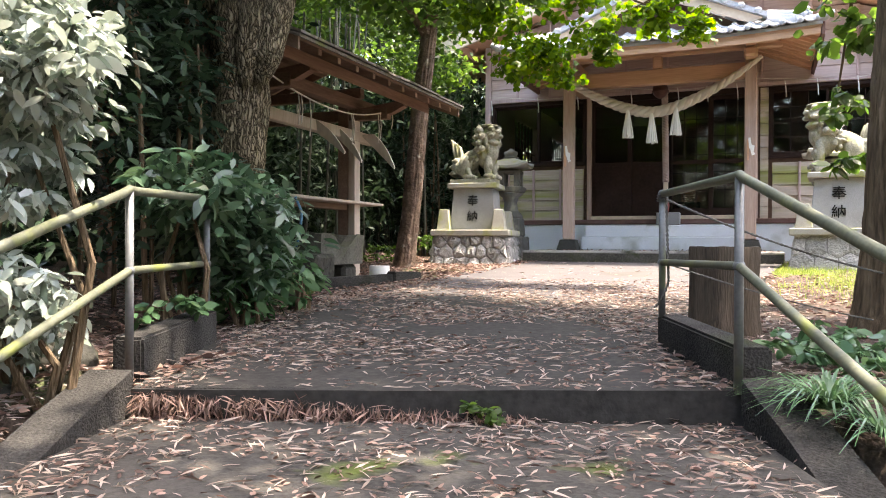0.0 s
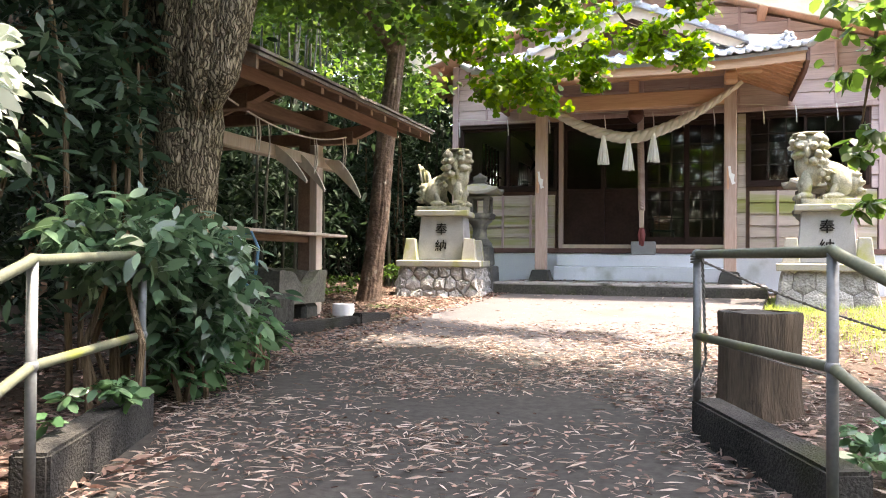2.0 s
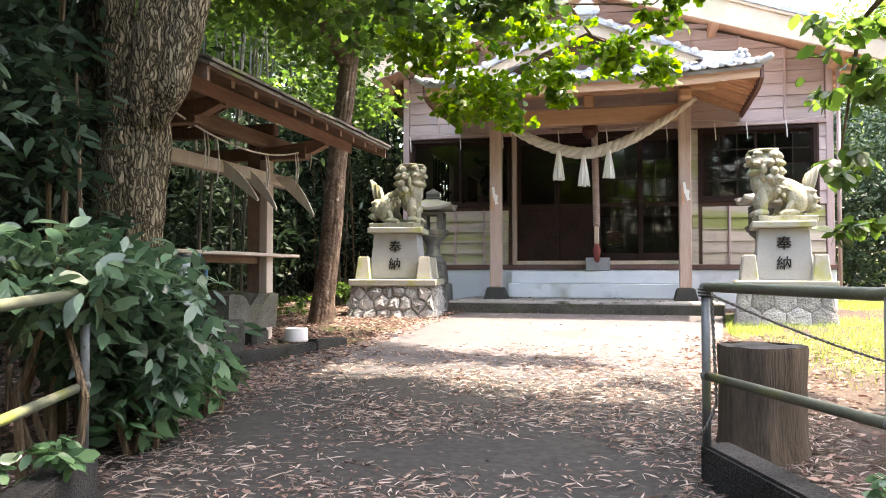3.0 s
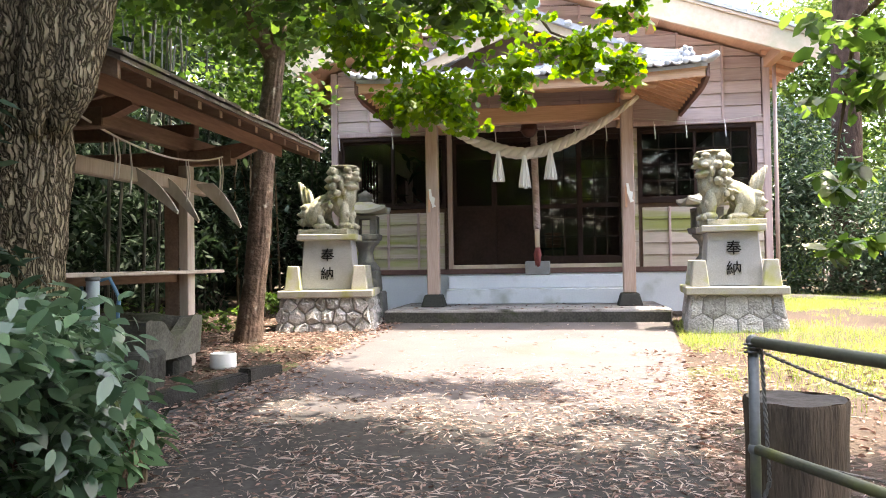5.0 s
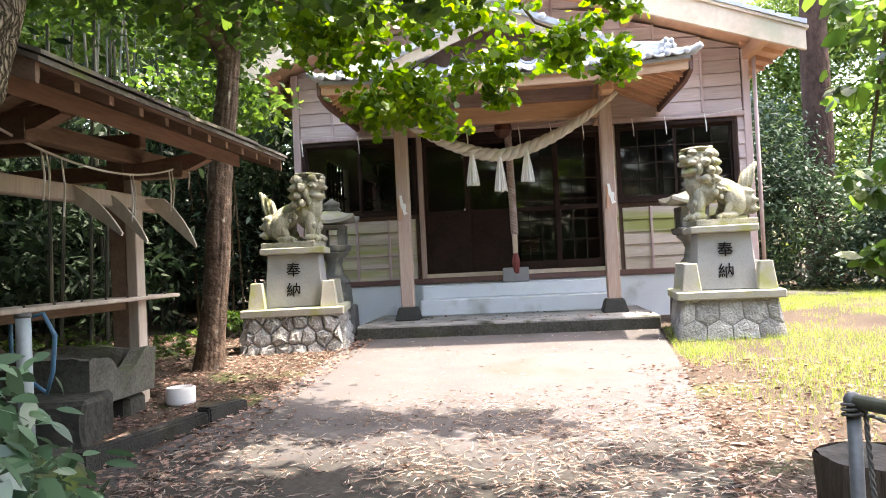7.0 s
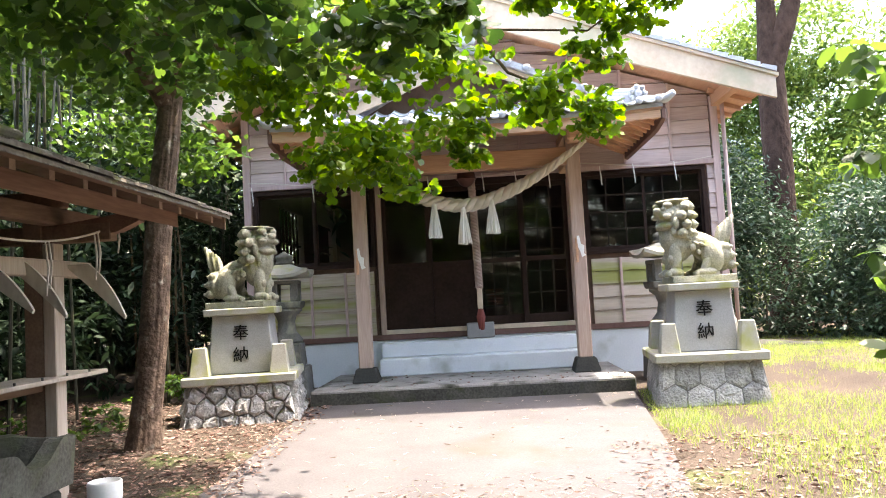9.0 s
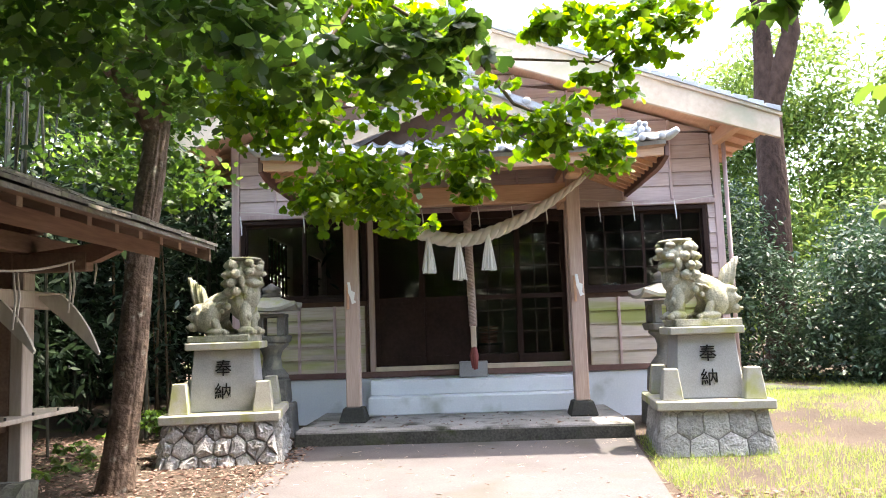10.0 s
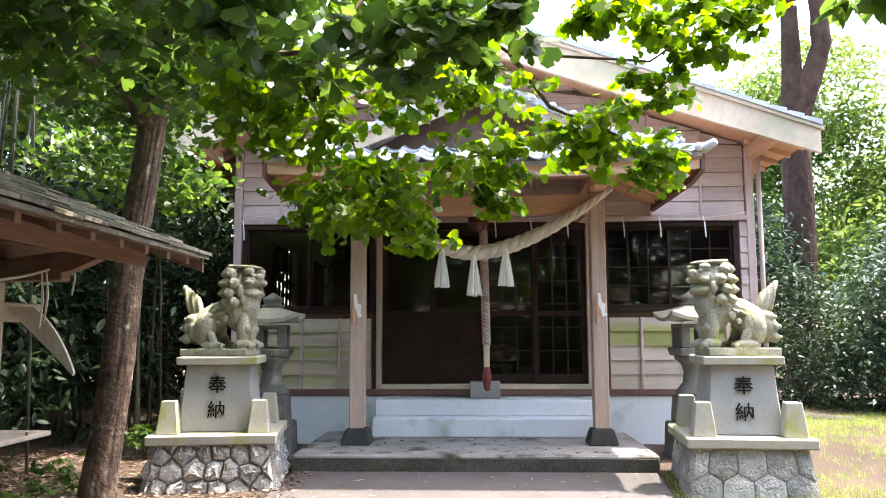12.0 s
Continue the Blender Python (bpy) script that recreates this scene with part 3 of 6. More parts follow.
w = thing("wire_rope", (-0.455, 4.03, 0.79), "old twisted wire rope slung from the rail to a tree", "rope")
part("strand", twisted((0, 0, 0), (1.05, 0.55, -0.38), 0.03, 0.004, 22), M_WIRE, w)
part("strand", twisted((0.02, 0, -0.33), (1.0, 0.5, -0.62), 0.02, 0.003, 22), M_WIRE, w)
part("loose_end", twisted((0.02, -0.02, 0.0), (0.035, -0.03, -0.42), 0.0, 0.004, 9), M_WIRE, w)
part("loose_end", twisted((0.035, -0.03, -0.42), (-0.04, -0.03, -0.55), 0.03, 0.004, 4), M_WIRE, w)
part("loop", tube([(0.026 * math.cos(a), 0.026 * math.sin(a), 0.006 * a / 3 - 0.02) for a in (i * 0.5 for i in range(38))], 0.004, 6), M_WIRE, w)

# ---- the hall ----
X0, X1, WY = -4.60, 2.02, 13.25          # front wall
DX0, DX1, DZ0, DZ1 = -2.68, -0.10, 1.00, 3.09
LX0, LX1, RX0, RX1, WZ0, WZ1 = -4.48, -2.78, 0.10, 1.80, 1.93, 3.06
MX, GZ, GY, GS = -1.42, 5.36, 12.30, 0.352   # ridge line, its height, verge and slope of the gable roof
BACK = 19.5


def gable_z(x):
    return GZ - GS * abs(x - MX)


def prism(poly, y0, y1, bm=None):
    """A flat outline in x and z, given depth along y."""
    bm = bm or bmesh.new()
    a = [bm.verts.new((x, y0, z)) for x, z in poly]
    b = [bm.verts.new((x, y1, z)) for x, z in poly]
    bm.faces.new(a)
    bm.faces.new(b[::-1])
    for i in range(len(a)):
        j = (i + 1) % len(a)
        bm.faces.new((a[j], a[i], b[i], b[j]))
    bmesh.ops.recalc_face_normals(bm, faces=bm.faces)
    return bm


hall = thing("shrine_hall", (0, 0, 0), "weathered pinkish timber shrine hall with a tiled gable roof", "shrine")
# wall carcass with the openings left free


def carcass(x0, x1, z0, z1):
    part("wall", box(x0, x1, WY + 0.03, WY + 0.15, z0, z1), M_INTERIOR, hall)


carcass(X0, LX0, 0.98, WZ1)
carcass(LX0, LX1, 0.98, WZ0)
carcass(LX1, DX0, 0.98, WZ1)
carcass(DX1, RX0, 0.98, WZ1)
carcass(RX0, RX1, 0.98, WZ0)
carcass(RX1, X1, 0.98, WZ1)
part("wall", prism([(X0, WZ1 + 0.0), (X1, WZ1 + 0.0), (X1, gable_z(X1) - 0.14), (MX, GZ - 0.14), (X0, gable_z(X0) - 0.14)], WY + 0.03, WY + 0.15), M_INTERIOR, hall)
for ya, yb in ((WY + 0.15, 14.65), (16.3, 17.6), (19.0, BACK)):
    part("wall", box(X0, X0 + 0.12, ya, yb, 0.98, 4.1), M_BOARD, hall, "side wall of weathered boards")
for ya, yb in ((14.65, 16.3), (17.6, 19.0)):
    part("wall", box(X0, X0 + 0.12, ya, yb, 0.98, 1.95), M_BOARD, hall, "side wall of weathered boards")
    part("wall", box(X0, X0 + 0.12, ya, yb, 3.05, 4.1), M_BOARD, hall, "side wall of weathered boards")
    lat = part("side_lattice", box(X0 + 0.04, X0 + 0.07, ya, yb, 2.48, 2.51), M_DARKWOOD, hall, "dark lattice of the side window")
    for k in range(1, 7):
        y = ya + (yb - ya) * k / 7
        part("lattice_bar", box(X0 + 0.035, X0 + 0.075, y - 0.012, y + 0.012, 1.95, 3.05), M_DARKWOOD, lat)
part("wall", box(X1 - 0.12, X1, WY + 0.15, BACK, 0.98, 4.0), M_BOARD, hall, "plain side wall of weathered boards")
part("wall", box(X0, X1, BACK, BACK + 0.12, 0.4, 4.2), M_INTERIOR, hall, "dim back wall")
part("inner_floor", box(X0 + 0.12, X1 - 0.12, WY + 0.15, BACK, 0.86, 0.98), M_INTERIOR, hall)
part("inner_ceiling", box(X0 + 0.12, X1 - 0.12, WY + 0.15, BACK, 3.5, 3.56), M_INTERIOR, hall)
part("foundation", box(X0 - 0.02, X1 + 0.02, WY - 0.03, BACK, 0.2, 0.905, 0.01), M_WHITE, hall, "pale blue-white mortared footing")
part("ground_sill", box(X0 - 0.04, X1 + 0.04, WY - 0.055, WY + 0.10, 0.908, 0.985, 0.006), M_SILL, hall, "dark red-brown sill beam")


def clapboards(x0, x1, z0, z1, material, rows=None, top=None):
    """Lapped boards between two battens; top: a function that cuts them under a slope."""
    step = 0.187
    k = max(round((z1 - z0) / step), 1) if rows is None else rows
    h = (z1 - z0) / k
    for i in range(k):
        a, b = z0 + i * h, z0 + (i + 1) * h - 0.004
        ta, tb = b, b
        if top:
            ta, tb = min(b, top(x0)), min(b, top(x1))
            if max(ta, tb) <= a + 0.02:
                continue
            ta, tb = max(ta, a + 0.004), max(tb, a + 0.004)
        bm = bmesh.new()
        lean = 0.021
        vs = [bm.verts.new(v) for v in ((x0, WY - lean, a), (x1, WY - lean, a), (x1, WY + 0.004, tb), (x0, WY + 0.004, ta), (x0, WY + 0.028, a), (x1, WY + 0.028, a), (x1, WY + 0.028, tb), (x0, WY + 0.028, ta))]
        for f in ((0, 1, 2, 3), (7, 6, 5, 4), (4, 5, 1, 0), (2, 6, 7, 3), (0, 3, 7, 4), (1, 5, 6, 2)):
            bm.faces.new([vs[j] for j in f])
        part("board", bm, material, hall)


def batten(x, z0, z1, w=0.035):
    part("batten", box(x - w / 2, x + w / 2, WY - 0.042, WY + 0.025, z0, z1, 0.004), M_BATTEN, hall)


LOW = 0.985
for xs in ((X0 + 0.09, -4.16, -3.70, -3.22, -2.80), (0.16, 0.57, 1.10, 1.62, X1 - 0.10)):
    for a, b in zip(xs, xs[1:]):
        clapboards(a + 0.018, b - 0.018, LOW, WZ0 - 0.06, M_BOARD_LOW, 5)
    for x in xs[1:-1]:
        batten(x, LOW, WZ0 - 0.06)
clapboards(LX1 + 0.0, DX0 - 0.10, LOW, WZ0 + 0.02, M_BOARD_LOW, 5)
clapboards(DX1 + 0.10, RX0 + 0.02, LOW, WZ1, M_BOARD_LOW, 11)
clapboards(X0 + 0.09, LX0 - 0.03, WZ0 - 0.05, WZ1 + 0.02, M_BOARD, 6)
clapboards(RX1 + 0.03, X1 - 0.10, WZ0 - 0.05, WZ1 + 0.02, M_BOARD, 6)
UP = [X0 + 0.09, -4.00, -3.42, -2.85, -2.10, -1.42, -0.70, 0.02, 0.72, 1.36, X1 - 0.10]
for a, b in zip(UP, UP[1:]):
    clapboards(a + 0.018, b - 0.018, WZ1 + 0.09, GZ, M_BOARD, 12, top=lambda x: gable_z(x) - 0.15)
for x in UP[1:-1]:
    batten(x, WZ1 + 0.09, gable_z(x) - 0.15)
for x in (X0 + 0.045, X1 - 0.05):
    part("corner_post", box(x - 0.05, x + 0.05, WY - 0.03, WY + 0.03, 0.985, gable_z(x) - 0.15, 0.006), M_BATTEN, hall)
part("lintel", box(X0 + 0.09, X1 - 0.1, WY - 0.045, WY + 0.03, WZ1 + 0.02, WZ1 + 0.085, 0.005), M_BATTEN, hall, "horizontal lintel strip")
part("downpipe", tube([(X1 + 0.06, WY - 0.05, 0.6), (X1 + 0.06, WY - 0.05, 4.0)], 0.028, 10), M_BATTEN, hall, "pinkish rain pipe", True)


def window(name, x0, x1, z0, z1, leaves_n, cols, rows, label, kind="window"):
    """Sliding leaves with muntins and panes in a dark frame."""
    wd = thing(name, (0, 0, 0), label, kind)
    f = 0.05
    for b in (box(x0, x1, WY - 0.02, WY + 0.14, z1 - f, z1, 0.004), box(x0, x1, WY - 0.035, WY + 0.14, z0, z0 + f, 0.004), box(x0, x0 + f, WY - 0.02, WY + 0.14, z0 + f, z1 - f), box(x1 - f, x1, WY - 0.02, WY + 0.14, z0 + f, z1 - f)):
        part("frame", b, M_DARKWOOD, wd)
    wl_ = (x1 - x0 - 2 * f) / leaves_n
    for k in range(leaves_n):
        a, b = x0 + f + k * wl_ - 0.012, x0 + f + (k + 1) * wl_ + 0.012
        y = WY + 0.045 + 0.04 * (k % 2)
        sash = part("sash", box(a, a + 0.035, y - 0.014, y + 0.014, z0 + f, z1 - f), M_DARKWOOD, wd)
        part("stile", box(b - 0.035, b, y - 0.014, y + 0.014, z0 + f, z1 - f), M_DARKWOOD, sash)
        part("rail", box(a + 0.035, b - 0.035, y - 0.014, y + 0.014, z1 - f - 0.04, z1 - f), M_DARKWOOD, sash)
        part("rail", box(a + 0.035, b - 0.035, y - 0.014, y + 0.014, z0 + f, z0 + f + 0.05), M_DARKWOOD, sash)
        for i in range(1, cols):
            x = a + 0.035 + (b - a - 0.07) * i / cols
            part("muntin", box(x - 0.006, x + 0.006, y - 0.008, y + 0.008, z0 + f + 0.05, z1 - f - 0.04), M_DARKWOOD, sash)
        for i in range(1, rows):
            z = z0 + f + 0.05 + (z1 - z0 - 2 * f - 0.09) * i / rows
            part("muntin", box(a + 0.035, b - 0.035, y - 0.007, y + 0.007, z - 0.006, z + 0.006), M_DARKWOOD, sash)
        g = part("pane", box(a + 0.035, b - 0.035, y - 0.002, y + 0.002, z0 + f + 0.05, z1 - f - 0.04), M_GLASS, sash)
        g.visible_shadow = False
    return wd


window("window_1", LX0, LX1, WZ0, WZ1, 2, 1, 1, "dark timber-framed sliding window, interior dim")
window("window_2", RX0 + 0.02, RX1, WZ0, WZ1, 2, 3, 4, "dark timber-framed sliding window with small panes")


def build_doors():
    d = thing("door_1", (0, 0, 0), "dark brown sliding doors with glazed upper panels, one slid open", "door")
    f = 0.07
    part("door_frame", box(DX0 - f, DX0, WY - 0.05, WY + 0.14, 0.985, DZ1 + 0.0, 0.005), M_POST, d, "reddish timber jamb")
    part("door_frame", box(DX1, DX1 + f, WY - 0.05, WY + 0.14, 0.985, DZ1 + 0.0, 0.005), M_POST, d, "reddish timber jamb")
    part("threshold", box(DX0, DX1, WY - 0.06, WY + 0.16, 0.987, 1.045, 0.004), M_BARGE, d, "pale threshold")
    part("door_head", box(DX0 - f, DX1 + f, WY - 0.03, WY + 0.14, DZ1 - 0.10, DZ1 + 0.0), M_DARKWOOD, d)
    w = (DX1 - DX0) / 4
    for k in range(4):
        a, b = DX0 + k * w - 0.02, DX0 + (k + 1) * w + 0.02
        a, b = max(a, DX0), min(b, DX1)
        y = WY + 0.05 + 0.04 * (k in (1, 2))
        z0, z1 = 1.045, DZ1 - 0.10
        lf = part("sliding_leaf", box(a, a + 0.06, y - 0.016, y + 0.016, z0, z1), M_DARKWOOD, d)
        part("stile", box(b - 0.06, b, y - 0.016, y + 0.016, z0, z1), M_DARKWOOD, lf)
        for za, zb in ((z1 - 0.07, z1), (z0, z0 + 0.12), (z0 + 0.85, z0 + 0.91)):
            part("rail", box(a + 0.06, b - 0.06, y - 0.016, y + 0.016, za, zb), M_DARKWOOD, lf)
        if k < 2:
            part("panel", box(a + 0.06, b - 0.06, y - 0.006, y + 0.006, z0 + 0.12, z0 + 0.85), M_DARKWOOD, lf)
            g = part("pane", box(a + 0.06, b - 0.06, y - 0.002, y + 0.002, z0 + 0.91, z1 - 0.07), M_GLASS, lf)
        else:
            for i in (1, 2):
                x = a + 0.06 + (b - a - 0.12) * i / 3
                part("muntin", box(x - 0.006, x + 0.006, y - 0.008, y + 0.008, z0 + 0.12, z1 - 0.07), M_DARKWOOD, lf)
            for i in range(1, 6):
                z = z0 + 0.12 + (z1 - z0 - 0.19) * i / 6
                part("muntin", box(a + 0.06, b - 0.06, y - 0.007, y + 0.007, z - 0.006, z + 0.006), M_DARKWOOD, lf)
            g = part("pane", box(a + 0.06, b - 0.06, y - 0.002, y + 0.002, z0 + 0.12, z1 - 0.07), M_GLASS, lf)
        g.visible_shadow = False
    return d


build_doors()

M_WICKER = mat("red_brown_wicker", (0.16, 0.05, 0.03), (0.34, 0.14, 0.09), 0.8, 60, 8, 0.5, 0.004, stretch=(1, 1, 3))
stand = thing("low_stand", (-1.15, 13.95, 0.981), "dark low wooden stand inside the doors", "stand")
part("top", box(-0.2, 0.2, -0.16, 0.16, 0.29, 0.32, 0.006), M_DARKWOOD, stand)
for sx in (-1, 1):
    for sy in (-1, 1):
        part("leg", box(sx * 0.17 - 0.02, sx * 0.17 + 0.02, sy * 0.13 - 0.02, sy * 0.13 + 0.02, 0, 0.289), M_DARKWOOD, stand)
basket = thing("wicker_basket", (-1.15, 13.95, 1.302), "reddish wicker basket on the stand inside", "basket")
for k in range(6):
    z = 0.02 + k * 0.04
    r = 0.105 + 0.004 * k
    part("hoop", tube([(r * math.cos(a), r * math.sin(a), z) for a in (i * math.tau / 24 for i in range(25))], 0.017, 6, cap=False), M_WICKER, basket, smooth=True)
part("base", tube([(0, 0, 0), (0, 0, 0.012)], 0.105, 20), M_WICKER, basket)
ornament = thing("roof_ornament", (0.55, WY + 0.32, 1.93), "small pale carved ornament behind the window pane", "ornament")
bm = ball((0, 0, 0.05), (0.13, 0.06, 0.06))
for k in range(5):
    ball((-0.1 + 0.05 * k, 0, 0.10 + 0.02 * (k % 2)), (0.035, 0.04, 0.03), bm, 10, 6)
part("carving", bm, M_STONE, ornament, smooth=True)
part("shelf", box(-0.2, 0.2, -0.09, 0.09, -0.03, -0.005), M_DARKWOOD, ornament)

# gable roof
part("roof", prism([(MX, GZ), (MX + 3.88, gable_z(MX + 3.88)), (MX + 3.88, gable_z(MX + 3.88) - 0.10), (MX, GZ - 0.11), (MX - 3.88, gable_z(MX - 3.88) - 0.10), (MX - 3.88, gable_z(MX - 3.88))], GY + 0.05, BACK + 0.8), M_RAFTER, hall, "timber roof deck")
for s in (-1, 1):
    def px(d, dz):
        return (MX + s * d, GZ - GS * d + dz)
    part("bargeboard", prism([px(0, 0.0), px(3.90, 0.0), px(3.90, -0.27), px(2, -0.33), px(0, -0.36)], GY, GY + 0.06), M_BARGE, hall, "pale weathered bargeboard with lichen")
    part("verge_strip", prism([px(0, 0.045), px(3.93, 0.045), px(3.93, 0.004), px(0, 0.004)], GY - 0.03, GY + 0.10), M_BARGE, hall, "thin strip under the verge tiles")
    for k in range(20):
        d0 = k * 0.195
        bm = prism([px(d0, 0.05), px(d0 + 0.2, 0.05), px(d0 + 0.2, 0.115), px(d0 + 0.03, 0.098)], GY - 0.05, GY + 0.32)
        part("verge_tile", bm, M_TILE, hall)
    part("tile_field", prism([px(0.0, 0.055), px(3.95, 0.055), px(3.95, 0.09), px(0.0, 0.10)], GY + 0.325, BACK + 0.8), M_TILE, hall, "grey tiled roof slope")
    # purlin ends
    for d in (0.0, 1.75, 3.42) if s > 0 else (1.75, 3.42):
        x, z = px(d, -0.12)
        part("purlin", box(x - 0.06, x + 0.06, GY + 0.065, WY + 0.02, z - 0.17, z, 0.01), M_RAFTER, hall)
    # rafters seen under the side eave
    for k in range(14):
        y = GY + 0.35 + k * 0.42
        bm = prism([px(3.3, -0.105), px(3.86, -0.105), px(3.86, -0.16), px(3.3, -0.17)], y, y + 0.06)
        part("rafter", bm, M_RAFTER, hall)
part("ridge_tile", box(MX - 0.14, MX + 0.14, GY - 0.08, BACK + 0.8, GZ + 0.06, GZ + 0.26, 0.04), M_TILE, hall)
bm = prism([(MX - 0.2, GZ + 0.05), (MX + 0.2, GZ + 0.05), (MX + 0.16, GZ + 0.2), (MX + 0.08, GZ + 0.3), (MX - 0.08, GZ + 0.3), (MX - 0.16, GZ + 0.2)], GY - 0.12, GY - 0.085)
for sx in (-1, 1):
    ball((MX + sx * 0.19, GY - 0.10, GZ + 0.11), (0.09, 0.035, 0.075), bm, 14, 8)
    ball((MX + sx * 0.19, GY - 0.13, GZ + 0.11), (0.045, 0.03, 0.04), bm, 10, 6)
part("ridge_end_tile", bm, M_TILE, hall, "scrolled ridge-end tile", True)
part("gable_pendant", prism([(MX - 0.4, GZ - 0.36), (MX - 0.25, GZ - 0.30), (MX, GZ - 0.28), (MX + 0.25, GZ - 0.30), (MX + 0.4, GZ - 0.36), (MX + 0.28, GZ - 0.40), (MX + 0.12, GZ - 0.44), (MX, GZ - 0.5), (MX - 0.12, GZ - 0.44), (MX - 0.28, GZ - 0.40)], GY - 0.03, GY + 0.0), M_BARGE, hall, "carved gable pendant")

# ---- porch ----
PLX, PRX, PY = -2.81, -0.13, 12.12        # posts
PZ = 0.47                                 # platform top
platform = thing("porch_platform", (0, 0, 0), "dark stained concrete porch platform with a worn rim", "platform", kind="structure")
bm = box(-3.36, 0.32, 11.36, WY - 0.03, 0.05, PZ, 0.02)
part("slab", bm, M_PLAT, platform)
part("front_face", box(-3.345, 0.305, 11.352, 11.375, 0.05, PZ - 0.035, 0.004), M_PLATFACE, platform, "front face, darker than the top, with greenish stains")
steps = thing("porch_steps", (0, 0, 0), "pale blue-white mortar steps below the doors", "steps", kind="structure")
part("lower_step", box(-2.72, -0.12, 12.62, WY - 0.03, PZ + 0.002, 0.69, 0.012), M_WHITE, steps)
part("upper_step", box(-2.72, -0.12, 12.90, WY - 0.03, 0.691, 0.88, 0.012), M_WHITE, steps)
part("foot_block", box(-1.57, -1.20, 13.02, WY - 0.065, 0.885, 1.09, 0.01), M_STONE, steps, "small pale stone block under the bell rope")

porch = thing("porch", (0, 0, 0), "reddish cypress entrance porch with a curved tiled roof", "porch")
for x in (PLX, PRX):
    st = part("plinth", frustum(0.33, 0.33, 0.235, 0.235, 0, 0.17, 0.012), M_PLINTH, porch, "dark tapered plinth stone")
    st.location = (x, PY, PZ + 0.001)
    part("post", box(x - 0.083, x + 0.083, PY - 0.083, PY + 0.083, PZ + 0.17, 3.50, 0.012), M_POST, porch, "square post, paler and mossy at the foot")
EZ, EY = 3.33, 10.98      # front eave
RL, RR = -3.60, 0.74
CX = (RL + RR) / 2
GYP = EY + 0.66           # the small gable stands here
PS = 0.42                 # pitch
part("main_beam", box(PLX - 0.06, PRX + 0.06, PY - 0.072, PY + 0.085, 3.0, 3.22, 0.01), M_BEAM, porch, "heavy cypress cross beam")
part("upper_beam", box(RL + 0.45, RR - 0.45, PY - 0.07, PY + 0.07, 3.42, 3.54, 0.01), M_BEAM, porch)
part("strut", box(-1.52, -1.38, PY - 0.06, PY + 0.06, 3.22, 3.42, 0.02), M_BEAM, porch)
for x in (PLX, PRX):
    part("tie_beam", box(x - 0.06, x + 0.06, PY + 0.1, WY - 0.04, 3.06, 3.24, 0.01), M_BEAM, porch)
    part("bracket", box(x - 0.09, x + 0.09, PY - 0.36, PY - 0.1, 3.24, 3.38, 0.03), M_BEAM, porch)
    part("side_purlin", box(x - 0.07, x + 0.07, PY - 0.62, WY - 0.04, 3.40, 3.52, 0.01), M_BEAM, porch)
part("front_purlin", box(RL + 0.5, RR - 0.5, EY + 0.50, EY + 0.60, 3.36, 3.46, 0.01), M_BEAM, porch)


def porch_z(x, y):
    """A hipped roof with its ridge running back to the hall; eaves sweep up at the front corners."""
    ds, df = min(x - RL, RR - x), y - EY
    d = min(ds, df) if y < GYP else ds
    e = max(0.0, 1 - max(ds, 0) / 1.5) * max(0.0, 1 - max(df, 0) / 0.45)
    return EZ + PS * max(d, -0.05) + 0.07 * e ** 1.6


def deck(dz0, dz1, x0, x1, y0, y1, nx=16, ny=8):
    bm = bmesh.new()
    g = [[[bm.verts.new((x0 + (x1 - x0) * i / nx, y0 + (y1 - y0) * j / ny, porch_z(x0 + (x1 - x0) * i / nx, y0 + (y1 - y0) * j / ny) + dz)) for i in range(nx + 1)] for j in range(ny + 1)] for dz in (dz0, dz1)]
    for k in (0, 1):
        for j in range(ny):
            for i in range(nx):
                q = (g[k][j][i], g[k][j][i + 1], g[k][j + 1][i + 1], g[k][j + 1][i])
                bm.faces.new(q if k else q[::-1])
    for j in range(ny):
        bm.faces.new((g[0][j][0], g[0][j + 1][0], g[1][j + 1][0], g[1][j][0]))
        bm.faces.new((g[0][j][nx], g[1][j][nx], g[1][j + 1][nx], g[0][j + 1][nx]))
    for i in range(nx):
        bm.faces.new((g[0][0][i], g[1][0][i], g[1][0][i + 1], g[0][0][i + 1]))
        bm.faces.new((g[0][ny][i], g[0][ny][i + 1], g[1][ny][i + 1], g[1][ny][i]))
    bmesh.ops.recalc_face_normals(bm, faces=bm.faces)
    return bm


part("roof_deck", deck(-0.03, 0.0, RL, RR, EY, WY - 0.04, 40, 24), M_RAFTER, porch, "reddish board underside")
part("eave_board", deck(-0.12, -0.032, RL + 0.03, RR - 0.03, EY + 0.01, EY + 0.06, 24, 1), M_BEAM, porch, "reddish fascia board")
part("tile_field", deck(0.002, 0.045, RL + 0.01, RR - 0.01, EY - 0.02, WY - 0.04, 40, 24), M_TILE, porch, "grey tiled slopes")
for s, x in ((-1, RL), (1, RR)):
    part("side_fascia", deck(-0.13, 0.03, x - 0.02, x + 0.02, EY - 0.0, WY - 0.05, 1, 12), M_SILL, porch, "dark red-brown side fascia")
